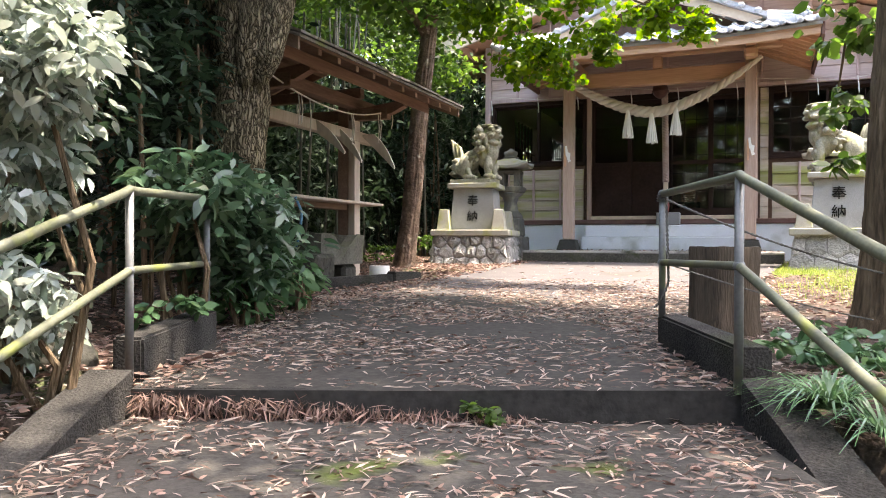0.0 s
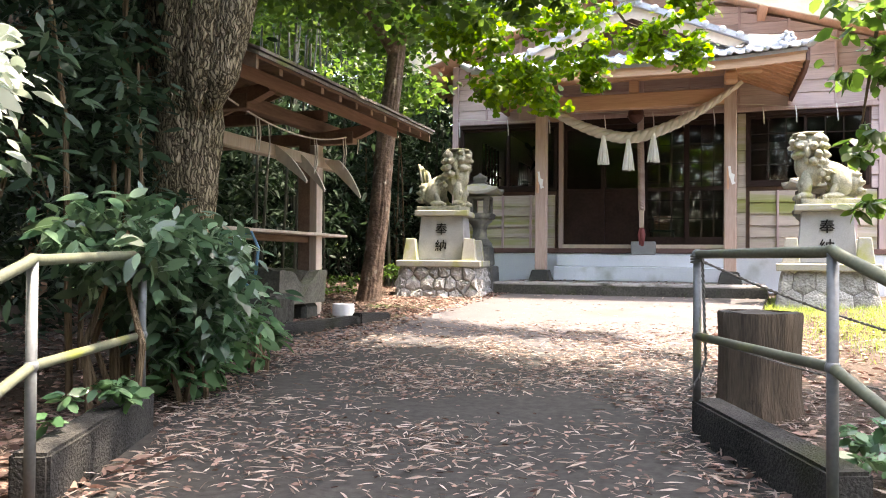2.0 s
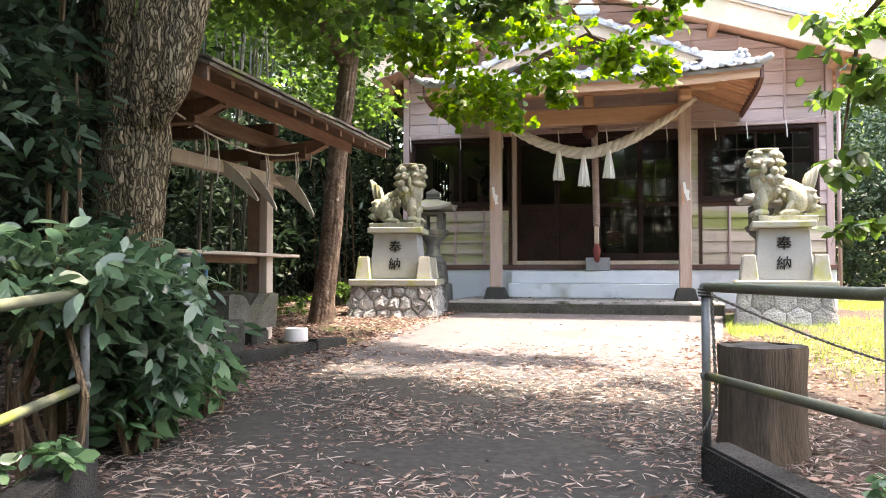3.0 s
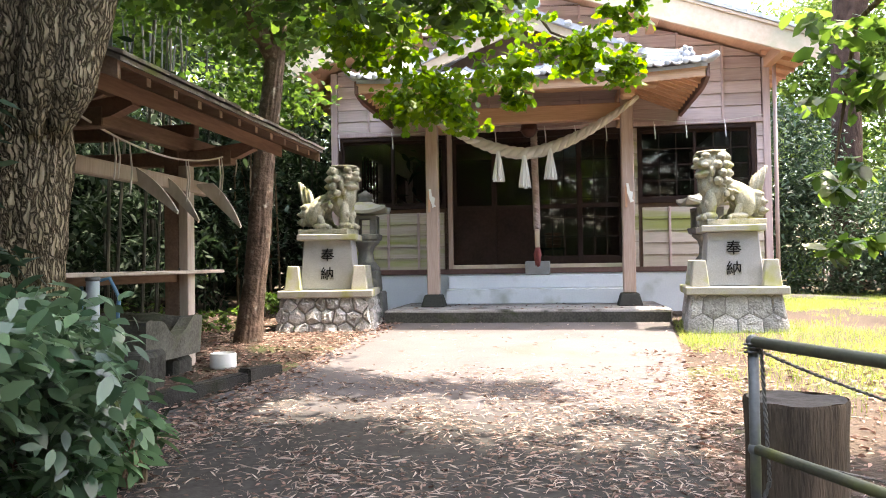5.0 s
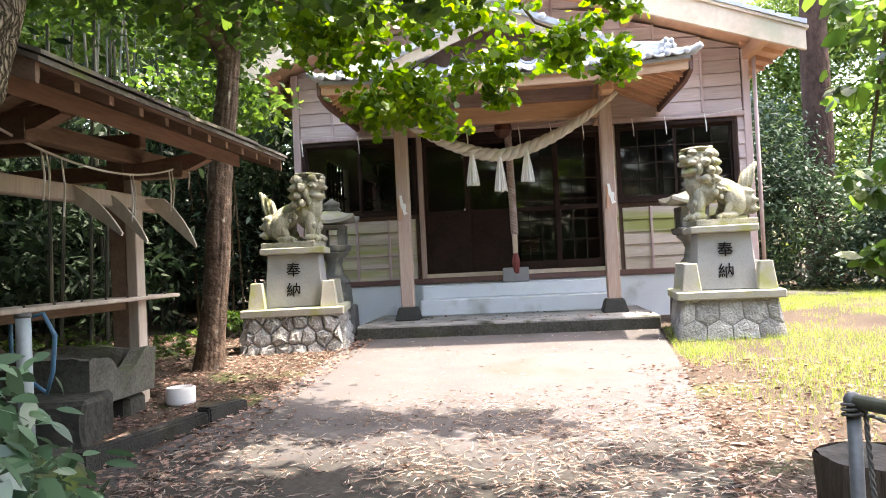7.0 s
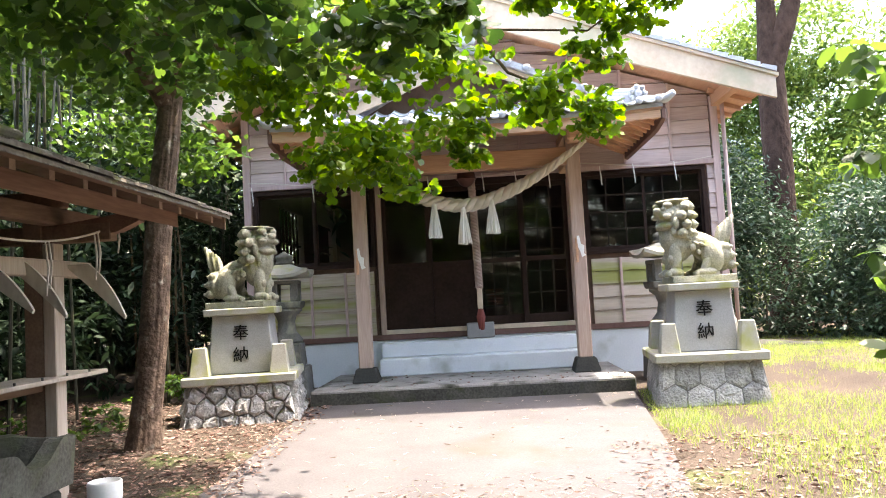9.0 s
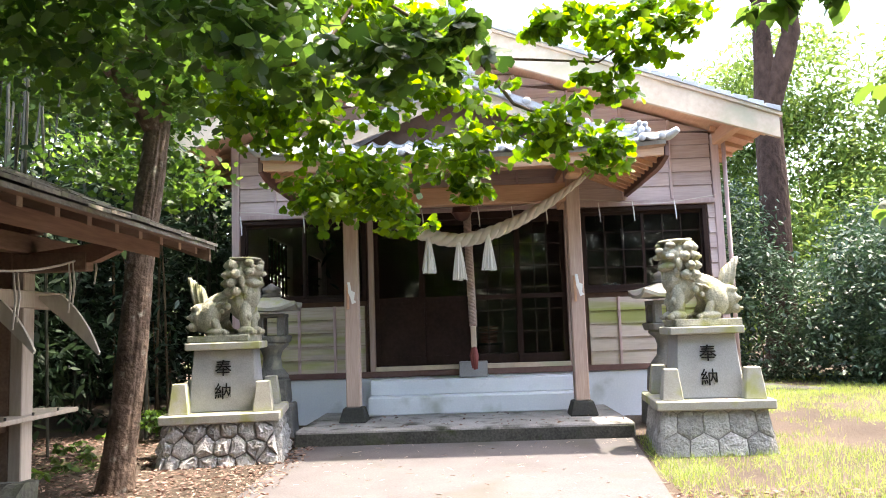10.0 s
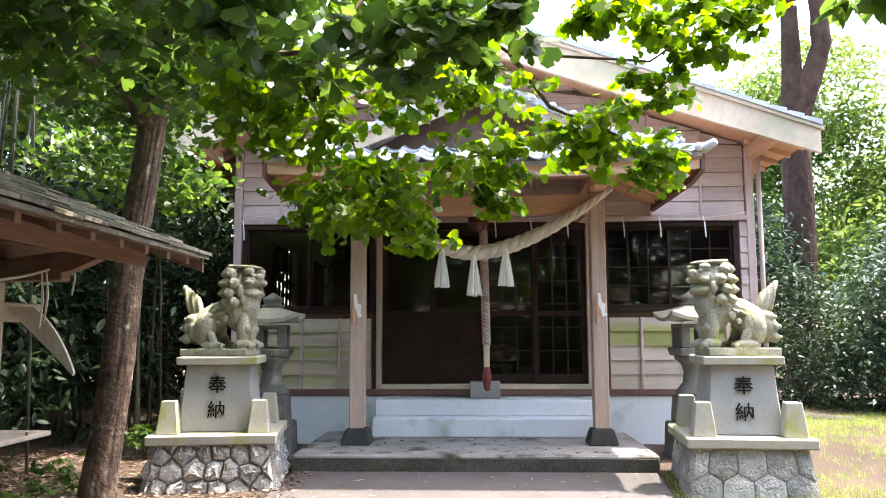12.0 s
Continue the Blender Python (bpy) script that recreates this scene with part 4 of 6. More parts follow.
for k in range(22):
    x = RL + 0.12 + k * (RR - RL - 0.24) / 21
    y1 = EY + min(max(min(x - RL, RR - x), 0.12), 0.62)
    bm = bmesh.new()
    q = [[bm.verts.new((x + sx * 0.024, y, porch_z(x, y) - dz)) for sx, dz in ((-1, 0.034), (1, 0.034), (1, 0.085), (-1, 0.085))] for y in (EY + 0.065, (EY + 0.065 + y1) / 2, y1)]
    for a, b in zip(q, q[1:]):
        for i in range(4):
            bm.faces.new((a[i], a[(i + 1) % 4], b[(i + 1) % 4], b[i]))
    bm.faces.new(q[0][::-1])
    bm.faces.new(q[-1])
    bmesh.ops.recalc_face_normals(bm, faces=bm.faces)
    part("rafter", bm, M_RAFTER, porch)
for s, xe in ((-1, RL), (1, RR)):
    for k in range(11):
        y = EY + 0.16 + k * 0.20
        d1 = min(0.95, y - EY) if y < GYP else 0.95
        q = []
        bm = bmesh.new()
        for d in (0.03, d1 / 2, d1):
            x = xe - s * d
            q.append([bm.verts.new((x, y + sy * 0.024, porch_z(x, y) - dz)) for sy, dz in ((-1, 0.034), (1, 0.034), (1, 0.085), (-1, 0.085))])
        for a, b in zip(q, q[1:]):
            for i in range(4):
                bm.faces.new((a[i], a[(i + 1) % 4], b[(i + 1) % 4], b[i]))
        bm.faces.new(q[0][::-1])
        bm.faces.new(q[-1])
        bmesh.ops.recalc_face_normals(bm, faces=bm.faces)
        part("side_rafter", bm, M_RAFTER, porch)
# wavy pan tiles of the front slope, each its own piece
TW, TN = 0.215, 20
TL = 0.235


def tile_mesh():
    bm = bmesh.new()
    prof = [(-0.5, 0.030), (-0.36, 0.050), (-0.22, 0.030), (-0.05, 0.008), (0.2, 0.0), (0.5, 0.024)]
    f = [[bm.verts.new((u * TW * 1.02, y, h + dz)) for u, h in prof] for y, dz in ((-0.01, 0.02), (TL + 0.03, 0.0))]
    g = [[bm.verts.new((v.co.x, v.co.y, v.co.z - 0.022)) for v in r] for r in f]
    for i in range(5):
        bm.faces.new((f[0][i], f[0][i + 1], f[1][i + 1], f[1][i]))
        bm.faces.new((g[0][i + 1], g[0][i], g[1][i], g[1][i + 1]))
        bm.faces.new((g[0][i], g[0][i + 1], f[0][i + 1], f[0][i]))
    me = bpy.data.meshes.new("roof_tile")
    bm.to_mesh(me)
    bm.free()
    me.materials.append(M_TILE)
    me.shade_smooth()
    return me


TILE = tile_mesh()
for j in range(3):
    for i in range(TN):
        x = RL + 0.06 + TW * 0.5 + i * (RR - RL - 0.12 - TW) / (TN - 1)
        y = EY - 0.06 + j * TL
        if min(x - RL, RR - x) < j * TL - 0.02:
            continue
        z0, z1 = porch_z(x, y), porch_z(x, min(y + TL, GYP - 0.01))
        o = new("roof_tile", TILE)
        o.parent = porch
        o.matrix_world = Matrix.Translation((x, y, z0 + 0.055)) @ Matrix.Rotation(-math.atan2(porch_z(x + 0.1, y) - porch_z(x - 0.1, y), 0.2), 4, "Y") @ Matrix.Rotation(math.atan2(z1 - z0, TL), 4, "X")
for i in range(TN + 1):
    x = RL + 0.06 + i * (RR - RL - 0.12) / TN
    part("eave_end_tile", ball((x, EY - 0.078, porch_z(x, EY) + 0.075), (0.042, 0.02, 0.042), u=12, v=8), M_TILE, porch, smooth=True)
# hip ridges with a moulded end tile and an upturned corner
for s, xc in ((-1, RL), (1, RR)):
    def hip(d, lift=0.10):
        x, y = xc - s * d, EY + d
        return Vector((x, y, porch_z(x, y - 0.001) + lift))
    bm = bmesh.new()
    for lay in range(3):
        tube([hip(d, 0.08 + 0.045 * lay) for d in (0.26, 0.36, 0.5, 0.65)], 0.085 - 0.016 * lay, 10, bm)
    part("hip_ridge", bm, M_TILE, porch, "stacked hip ridge tiles", True)
    c = hip(0.22, 0.15)
    bm = ball(c, (0.10, 0.06, 0.11))
    for k in range(7):
        a = k * math.tau / 7
        ball((c.x + 0.075 * math.cos(a), c.y - 0.05, c.z + 0.085 * math.sin(a)), (0.03, 0.028, 0.03), bm, 10, 6)
    ball((c.x, c.y - 0.06, c.z), (0.045, 0.03, 0.045), bm, 10, 6)
    part("ogre_tile", bm, M_TILE, porch, "moulded demon-face end tile", True)
    part("corner_horn", tube([hip(0.20, 0.075), hip(0.08, 0.07), hip(-0.03, 0.09), hip(-0.10, 0.14)], [0.065, 0.06, 0.05, 0.035], 10), M_TILE, porch, "upturned corner tile", True)
# small front gable over the front slope
AZ = EZ + PS * (RR - CX)
GB = EZ + PS * 0.66
for s in (-1, 1):
    hw = (AZ - GB) / PS
    poly = [(CX, AZ + 0.05), (CX + s * hw, GB + 0.05), (CX + s * hw, GB + 0.12), (CX, AZ + 0.13)]
    part("small_gable_verge", prism(poly, GYP - 0.30, GYP + 0.05), M_TILE, porch, "grey tiled verge of the small gable")
    part("small_bargeboard", prism([(CX, AZ + 0.045), (CX + s * (hw - 0.05), GB + 0.06), (CX + s * (hw - 0.2), GB + 0.0), (CX, AZ - 0.12)], GYP - 0.24, GYP - 0.20), M_BARGE, porch)
    for k in range(7):
        d = 0.10 + k * hw / 7
        part("small_verge_tile", ball((CX + s * d, GYP - 0.31, AZ + 0.10 - PS * d), (0.05, 0.02, 0.04), u=10, v=6), M_TILE, porch, smooth=True)
part("small_gable_wall", prism([(CX - 1.2, GB + 0.03), (CX + 1.2, GB + 0.03), (CX, AZ + 0.02)], GYP - 0.02, GYP + 0.02), M_INTERIOR, porch)
bm = prism([(CX - 0.15, AZ + 0.10), (CX + 0.15, AZ + 0.10), (CX + 0.11, AZ + 0.25), (CX, AZ + 0.31), (CX - 0.11, AZ + 0.25)], GYP - 0.36, GYP - 0.31)
for sx in (-1, 1):
    ball((CX + sx * 0.13, GYP - 0.34, AZ + 0.14), (0.06, 0.03, 0.06), bm, 10, 6)
part("small_ridge_end", bm, M_TILE, porch, "moulded ridge-end tile")
part("small_ridge", box(CX - 0.09, CX + 0.09, GYP - 0.31, WY - 0.05, AZ + 0.05, AZ + 0.22, 0.03), M_TILE, porch)

# ---- straw rope with tassels, bell and cord ----
rope = thing("sacred_rope", (-1.45, PY - 0.16, 2.55), "thick twisted straw rope slung between the porch posts", "rope")


def rope_line(t):
    x = -2.95 + t * 2.97
    z = 2.575 + 0.69 * (abs(2 * t - 0.98)) ** 1.6
    return Vector((x + 1.45, 0.0, z - 2.55 - 0.02))


for k in range(3):
    pts, rad = [], []
    for i in range(121):
        t = i / 120
        c = rope_line(t)
        d = (rope_line(min(t + 0.01, 1)) - rope_line(max(t - 0.01, 0))).normalized()
        up = Vector((0, -1, 0)).cross(d).normalized()
        th = 0.018 + 0.034 * max(0, 1 - abs(2 * t - 0.98) ** 2.2)
        a = math.tau * (t * 9 + k / 3)
        pts.append(c + (Vector((0, -1, 0)) * math.cos(a) + up * math.sin(a)) * th * 0.72)
        rad.append(th)
    part("strand", tube(pts, rad, 9), M_ROPE, rope, smooth=True)
for x, h in ((-1.86, 0.40), (-1.51, 0.42), (-1.16, 0.38)):
    t = (x + 2.95) / 2.97
    c = rope_line(t)
    bm = bmesh.new()
    g = random.Random(int(x * 100))
    for k in range(44):
        a, r = g.uniform(0, math.tau), g.uniform(0.2, 1) ** 0.6
        tube([c + Vector((0.018 * r * math.cos(a), -0.05 + 0.018 * r * math.sin(a), -0.05)), c + Vector((0.055 * r * math.cos(a), -0.05 + 0.055 * r * math.sin(a), -0.05 - h * 0.5)), c + Vector((0.088 * r * math.cos(a), -0.05 + 0.088 * r * math.sin(a), -0.05 - h * g.uniform(0.92, 1.02)))], [0.010, 0.012, 0.009], 5, bm)
    tube([c + Vector((0, -0.05, 0.03)), c + Vector((0, -0.05, -0.06)), c + Vector((0, -0.05, -0.10))], [0.02, 0.032, 0.028], 10, bm)
    part("tassel", bm, M_TASSEL, rope, "white straw tassel")
# thin cord with paper strips across the front
cord = thing("festoon_cord", (-1.4, WY - 0.12, 3.1), "thin straw cord with hanging straw strips", "cord")
part("cord", tube([(-3.1 + 6.4 * i / 20, -0.02, 0.03 + 0.05 * math.cos(i * 0.9)) for i in range(21)], 0.006, 5), M_ROPE, cord)
for x in (-3.05, -2.2, -1.5, 0.6, 1.05, 1.75, 2.2, 2.75, -0.6, 0.15):
    part("strip", tube([(x, -0.025, 0.02), (x + 0.015, -0.03, -0.12), (x + 0.02, -0.03, -0.24)], [0.006, 0.010, 0.007], 5), M_PAPER, cord)

bell = thing("shrine_bell", (-1.46, 12.55, 3.0), "dull red-brown round shrine bell under the beam", "bell")
part("shell", ball((0, 0, 0), (0.12, 0.12, 0.135), u=20, v=14), M_BELL, bell, smooth=True)
part("seam", tube([(0.122 * math.cos(i * math.tau / 24), 0.122 * math.sin(i * math.tau / 24), -0.03) for i in range(25)], 0.012, 6), M_BELL, bell)
part("hanger", tube([(0, 0, 0.12), (0, 0, 0.42)], 0.015, 8), M_WIRE, bell)
bc = thing("bell_cord", (-1.40, 12.62, 2.9), "faded red and white twisted bell cord with a red tail", "rope")
part("cord", twisted((0.0, 0, 0.1), (0.03, -0.05, -1.35), 0.0, 0.029, 11, 3, 90), M_BELLROPE, bc, smooth=True)
part("wooden_grip", box(-0.005, 0.065, -0.085, -0.015, -1.62, -1.35, 0.012), M_BARGE, bc, "hexagonal pale wooden grip")
bm = bmesh.new()
g = random.Random(4)
for k in range(14):
    a = g.uniform(0, math.tau)
    tube([(0.03 + 0.02 * math.cos(a), -0.05 + 0.02 * math.sin(a), -1.61), (0.03 + 0.045 * math.cos(a), -0.05 + 0.045 * math.sin(a), -1.72), (0.03 + 0.03 * math.cos(a), -0.05 + 0.03 * math.sin(a), -1.72 - g.uniform(0.1, 0.18))], [0.012, 0.016, 0.01], 6, bm)
part("tail", bm, M_RED, bc, "frayed dark red tail", True)

# paper wands on the posts
for x in (PLX, PRX):
    w = thing("paper_wand", (x - 0.03, PY - 0.12, 1.95), "white folded paper wand tied to the post", "offering")
    part("stick", box(-0.018, 0.012, -0.02, 0.018, -0.16, 0.14, 0.004), M_RAFTER, w, "reddish wooden holder")
    zig = [(0.0, 0.16), (0.03, 0.16), (0.045, 0.06), (0.085, 0.04), (0.075, -0.05), (0.10, -0.08), (0.05, -0.10), (0.03, -0.02), (0.01, 0.02)]
    part("paper", prism(zig, -0.035, -0.027), M_PAPER, w, "white zigzag paper")

# ---- pedestals and guardian lions ----


def clip(poly, a, b, c):
    """Keeps the side of the line where a x + b y <= c."""
    out = []
    for i, p in enumerate(poly):
        q = poly[(i + 1) % len(poly)]
        dp, dq = a * p[0] + b * p[1] - c, a * q[0] + b * q[1] - c
        if dp <= 0:
            out.append(p)
        if dp * dq < 0:
            t = dp / (dp - dq)
            out.append((p[0] + t * (q[0] - p[0]), p[1] + t * (q[1] - p[1])))
    return out


def stone_face(parent, c00, c10, c11, c01, cols, rows, seed, wild, bulge, gap=0.02):
    """Faces a sloping side with interlocking stones; wild: how far the honeycomb is disturbed."""
    c00, c10, c11, c01 = map(Vector, (c00, c10, c11, c01))
    nor = (c10 - c00).cross(c01 - c00).normalized()
    g = random.Random(seed)
    pts = []
    for j in range(-1, rows + 1):
        for i in range(-1, cols + 1):
            pts.append(((i + 0.5 + 0.5 * (j % 2) + g.uniform(-wild, wild)) / cols, (j + 0.5 + g.uniform(-wild, wild) * 0.8) / rows))
    asp = ((c10 - c00).length) / ((c01 - c00).length)
    P = [(x * asp, y) for x, y in pts]
    for p in P:
        poly = [(0.0, 0.0), (asp, 0.0), (asp, 1.0), (0.0, 1.0)]
        for q in P:
            if q == p or abs(q[0] - p[0]) > 3.0 * asp / cols or abs(q[1] - p[1]) > 3.0 / rows:
                continue
            nx, ny = q[0] - p[0], q[1] - p[1]
            ln = math.hypot(nx, ny)
            nx, ny = nx / ln, ny / ln
            poly = clip(poly, nx, ny, nx * (p[0] + q[0]) / 2 + ny * (p[1] + q[1]) / 2 - gap / 2)
            if len(poly) < 3:
                break
        if len(poly) < 3:
            continue
        cx, cy = sum(v[0] for v in poly) / len(poly), sum(v[1] for v in poly) / len(poly)
        if max(math.hypot(v[0] - cx, v[1] - cy) for v in poly) < 0.07:
            continue

        def at(x, y, h):
            s, t = x / asp, y
            return (c00.lerp(c10, s)).lerp(c01.lerp(c11, s), t) + nor * h
        bm = bmesh.new()
        hb = bulge * g.uniform(0.7, 1.2)
        r0 = [bm.verts.new(at(*v, -0.02)) for v in poly]
        r1 = [bm.verts.new(at(*v, hb * g.uniform(0.35, 0.7))) for v in poly]
        r2 = [bm.verts.new(at(cx + (v[0] - cx) * g.uniform(0.7, 0.85), cy + (v[1] - cy) * g.uniform(0.7, 0.85), hb * g.uniform(0.75, 1.15))) for v in poly]
        r3 = [bm.verts.new(at(cx + (v[0] - cx) * g.uniform(0.3, 0.45), cy + (v[1] - cy) * g.uniform(0.3, 0.45), hb * g.uniform(0.8, 1.5))) for v in poly]
        k = len(poly)
        for a, b in ((r0, r1), (r1, r2), (r2, r3)):
            for i in range(k):
                bm.faces.new((a[i], a[(i + 1) % k], b[(i + 1) % k], b[i]))
        bm.faces.new(r3)
        bmesh.ops.recalc_face_normals(bm, faces=bm.faces)
        part("stone", bm, M_RUBBLE, parent)


def kanji(text, size, parent, loc, turn=None):
    cu = bpy.data.curves.new("inscription", "FONT")
    cu.body, cu.size, cu.extrude, cu.align_x = text, size, 0.003, "CENTER"
    cu.offset, cu.bevel_depth, cu.bevel_resolution = 0.001, 0.0, 0
    tmp = bpy.data.objects.new("tmp", cu)
    scene.collection.objects.link(tmp)
    dg = bpy.context.evaluated_depsgraph_get()
    me = bpy.data.meshes.new_from_object(tmp.evaluated_get(dg))
    bpy.data.objects.remove(tmp)
    me.materials.clear()
    me.materials.append(M_INK)
    ob = new("inscription", me)
    ob.parent = parent
    ob.matrix_basis = Matrix.Translation(loc) @ Matrix.Rotation(radians(90), 4, "X")
    ob["label"] = "black brushed inscription"
    return ob


def pedestal(at, turn, base_h, cols, rows, wild, bulge, seed, label, k=1.0):
    """A battered stone base, slab, inscribed block with corner wedges, and cap."""
    p = thing("pedestal", at, label, "pedestal", "guardian lion pedestals", turn)
    W0, W1, WB = 1.22 * k, 1.06 * k, 0.355 * k
    part("core", frustum(W0 - 0.03, W0 - 0.03, W1 - 0.03, W1 - 0.03, -0.15, base_h), M_MORTAR, p, "mortar between the stones")
    a, b = (W0 - 0.03) / 2, (W1 - 0.03) / 2
    for side in range(4):
        R = Matrix.Rotation(side * math.pi / 2, 3, "Z")
        c = [R @ Vector(v) for v in ((-a, -a, 0), (a, -a, 0), (b, -b, base_h), (-b, -b, base_h))]
        if side == 2:
            continue
        stone_face(p, *c, cols, rows, seed + side, wild, bulge)
    z = base_h
    part("slab", box(-0.60 * k, 0.60 * k, -0.60 * k, 0.60 * k, z, z + 0.09, 0.012), M_SLAB, p, "lichen-spotted granite slab")
    z += 0.09
    blk = part("block", frustum(2 * WB, 2 * WB, 2 * WB - 0.10, 2 * WB - 0.10, 0, 0.62, 0.01), M_STONE, p, "grey granite block")
    blk.location = (0, 0, z)
    for sx in (-1, 1):
        for sy in (-1, 1):
            wv = part("wedge", frustum(0.20, 0.20, 0.13, 0.13, 0, 0.30, 0.008), M_SLAB, p, "tapered corner stone with green lichen")
            wv.location = (sx * 0.42 * k, sy * 0.42 * k, z)
    for ch, zz in (("奉", 0.372), ("納", 0.140)):
        o = kanji(ch, 0.172, blk, (0, 0, 0))
        o.matrix_basis = Matrix.Translation((0, -WB - 0.012 + zz * 0.05 / 0.62, zz)) @ Matrix.Rotation(radians(90 - 4.8), 4, "X")
    z += 0.62
    part("cap", box(-0.385 * k, 0.385 * k, -0.385 * k, 0.385 * k, z, z + 0.075, 0.01), M_SLAB, p, "lichen-spotted cap stone")
    z += 0.075
    return z


def lion(at, turn, mirror, lx, label):
    """A seated guardian lion-dog, facing +x before the turn, as one carved mesh."""
    bm = bmesh.new()
    box(-0.38, 0.36, -0.20, 0.20, 0, 0.07, 0.0, bm)
    Z = 0.065

    def e(x, y, z, rx, ry, rz, ang=0.0, yaw=0.0):
        ball((x, y, z + Z), (rx, ry, rz), bm, 14, 9, Matrix.Rotation(yaw, 4, "Z") @ Matrix.Rotation(ang, 4, "Y"))
    e(-0.12, 0, 0.29, 0.30, 0.15, 0.14, -0.52)       # back, falling from the neck to the rump
    e(-0.29, 0, 0.20, 0.13, 0.165, 0.16)             # rump
    e(0.20, 0, 0.35, 0.16, 0.165, 0.20, -0.2)        # chest
    e(0.29, 0, 0.42, 0.125, 0.15, 0.16)              # breast
    for y in (-1, 1):
        e(0.28, y * 0.10, 0.20, 0.072, 0.066, 0.19)         # foreleg
        e(0.335, y * 0.11, 0.19, 0.038, 0.045, 0.045)       # knee curl
        e(0.30, y * 0.115, 0.045, 0.10, 0.072, 0.05)        # forepaw
        for q in (-1, 0, 1):
            e(0.385, y * 0.115 + q * 0.042, 0.032, 0.028, 0.023, 0.03)
        e(-0.14, y * 0.12, 0.20, 0.125, 0.085, 0.17, 0.35)  # thigh
        e(-0.05, y * 0.15, 0.12, 0.045, 0.05, 0.11, -0.5)   # shin
        e(-0.04, y * 0.155, 0.04, 0.13, 0.058, 0.042)       # hind paw
        for q in (-1, 0, 1):
            e(0.075, y * 0.155 + q * 0.034, 0.03, 0.024, 0.02, 0.026)
        for k in range(5):                                  # ribbon curling over the shoulder
            e(0.14 - 0.075 * k, y * (0.17 - 0.004 * k), 0.40 - 0.035 * k - 0.02 * (k % 2), 0.045, 0.022, 0.017, -0.45)
        e(0.10, y * 0.17, 0.30, 0.04, 0.02, 0.04)
        e(0.03, y * 0.165, 0.25, 0.03, 0.02, 0.03)
    yw = -0.38                                      # the head turns towards the visitor
    cx, cy = math.cos(yw), math.sin(yw)

    def h(dx, dy, z, rx, ry, rz, ang=0.0):
        e(0.22 + dx * cx - dy * cy, dx * cy + dy * cx, z, rx, ry, rz, ang, yw)
    h(0.02, 0, 0.63, 0.17, 0.175, 0.165)             # skull
    h(0.15, 0, 0.67, 0.11, 0.14, 0.062)              # muzzle
    h(0.14, 0, 0.545, 0.115, 0.12, 0.048, 0.1)       # lower jaw
    h(0.255, 0, 0.70, 0.035, 0.06, 0.035)            # nose
    for y in (-1, 1):
        h(0.17, y * 0.085, 0.755, 0.065, 0.058, 0.034)  # brow
        h(0.215, y * 0.075, 0.715, 0.03, 0.03, 0.024)   # eye
        h(0.20, y * 0.105, 0.64, 0.055, 0.042, 0.03)    # cheek
        h(0.12, y * 0.15, 0.56, 0.04, 0.03, 0.06)       # jaw curl
        h(-0.02, y * 0.17, 0.755, 0.08, 0.03, 0.04, 0.2)  # ear
    h(0.06, 0, 0.805, 0.185, 0.16, 0.022, 0.06)      # flat crown
    h(-0.10, 0, 0.815, 0.07, 0.12, 0.02, 0.25)
    for row, (zz, rr) in enumerate(((0.73, 0.175), (0.64, 0.195), (0.545, 0.20), (0.455, 0.185))):
        for k in range(7):                           # rows of large curls
            a = math.pi * (0.40 + 1.2 * (k + 0.5 * (row % 2)) / 6.5)
            px_, py_ = rr * math.cos(a) * 0.95, rr * math.sin(a)
            h(px_, py_, zz, 0.056, 0.056, 0.05)
            h(px_ * 1.26, py_ * 1.26, zz - 0.004, 0.02, 0.02, 0.02)
    for k in range(5):                               # beard
        h(0.15 - 0.015 * abs(k - 2), (k - 2) * 0.055, 0.48 - 0.012 * (2 - abs(k - 2)), 0.034, 0.034, 0.05)
    for f in range(5):                               # fluted tail, upright at the rump
        e(-0.26 - 0.035 * f, 0.012 * (f % 2), 0.40 + 0.018 * f, 0.026, 0.055, 0.13 + 0.01 * f, -0.22)
    e(-0.445, 0, 0.58, 0.02, 0.03, 0.06, -0.3)
    for zz, xx in ((0.10, -0.39), (0.20, -0.385), (0.29, -0.34)):
        for y in (-0.105, 0.0, 0.105):               # curls at the root of the tail
            e(xx + 0.3 * abs(y), y, zz, 0.055, 0.055, 0.05)
            e(xx - 0.052 + 0.3 * abs(y), y * 1.25, zz, 0.02, 0.02, 0.02)
    if not mirror:
        for v in bm.verts:
            v.co.y *= -1
        bmesh.ops.reverse_faces(bm, faces=bm.faces)
    for v in bm.verts:
        v.co.x *= lx
    me = bpy.data.meshes.new("guardian_lion")
    bm.to_mesh(me)
    bm.free()
    me.materials.append(M_LION)
    ob = new("guardian_lion", me)
    md = ob.modifiers.new("remesh", "REMESH")
    md.mode, md.voxel_size, md.use_smooth_shade = "VOXEL", 0.0065, True
    sm = ob.modifiers.new("smooth", "SMOOTH")
    sm.iterations, sm.factor = 1, 0.25
    ob.matrix_world = pose(*at, 0, 0, turn)
    return tagged(ob, label, "statue", "guardian lions")


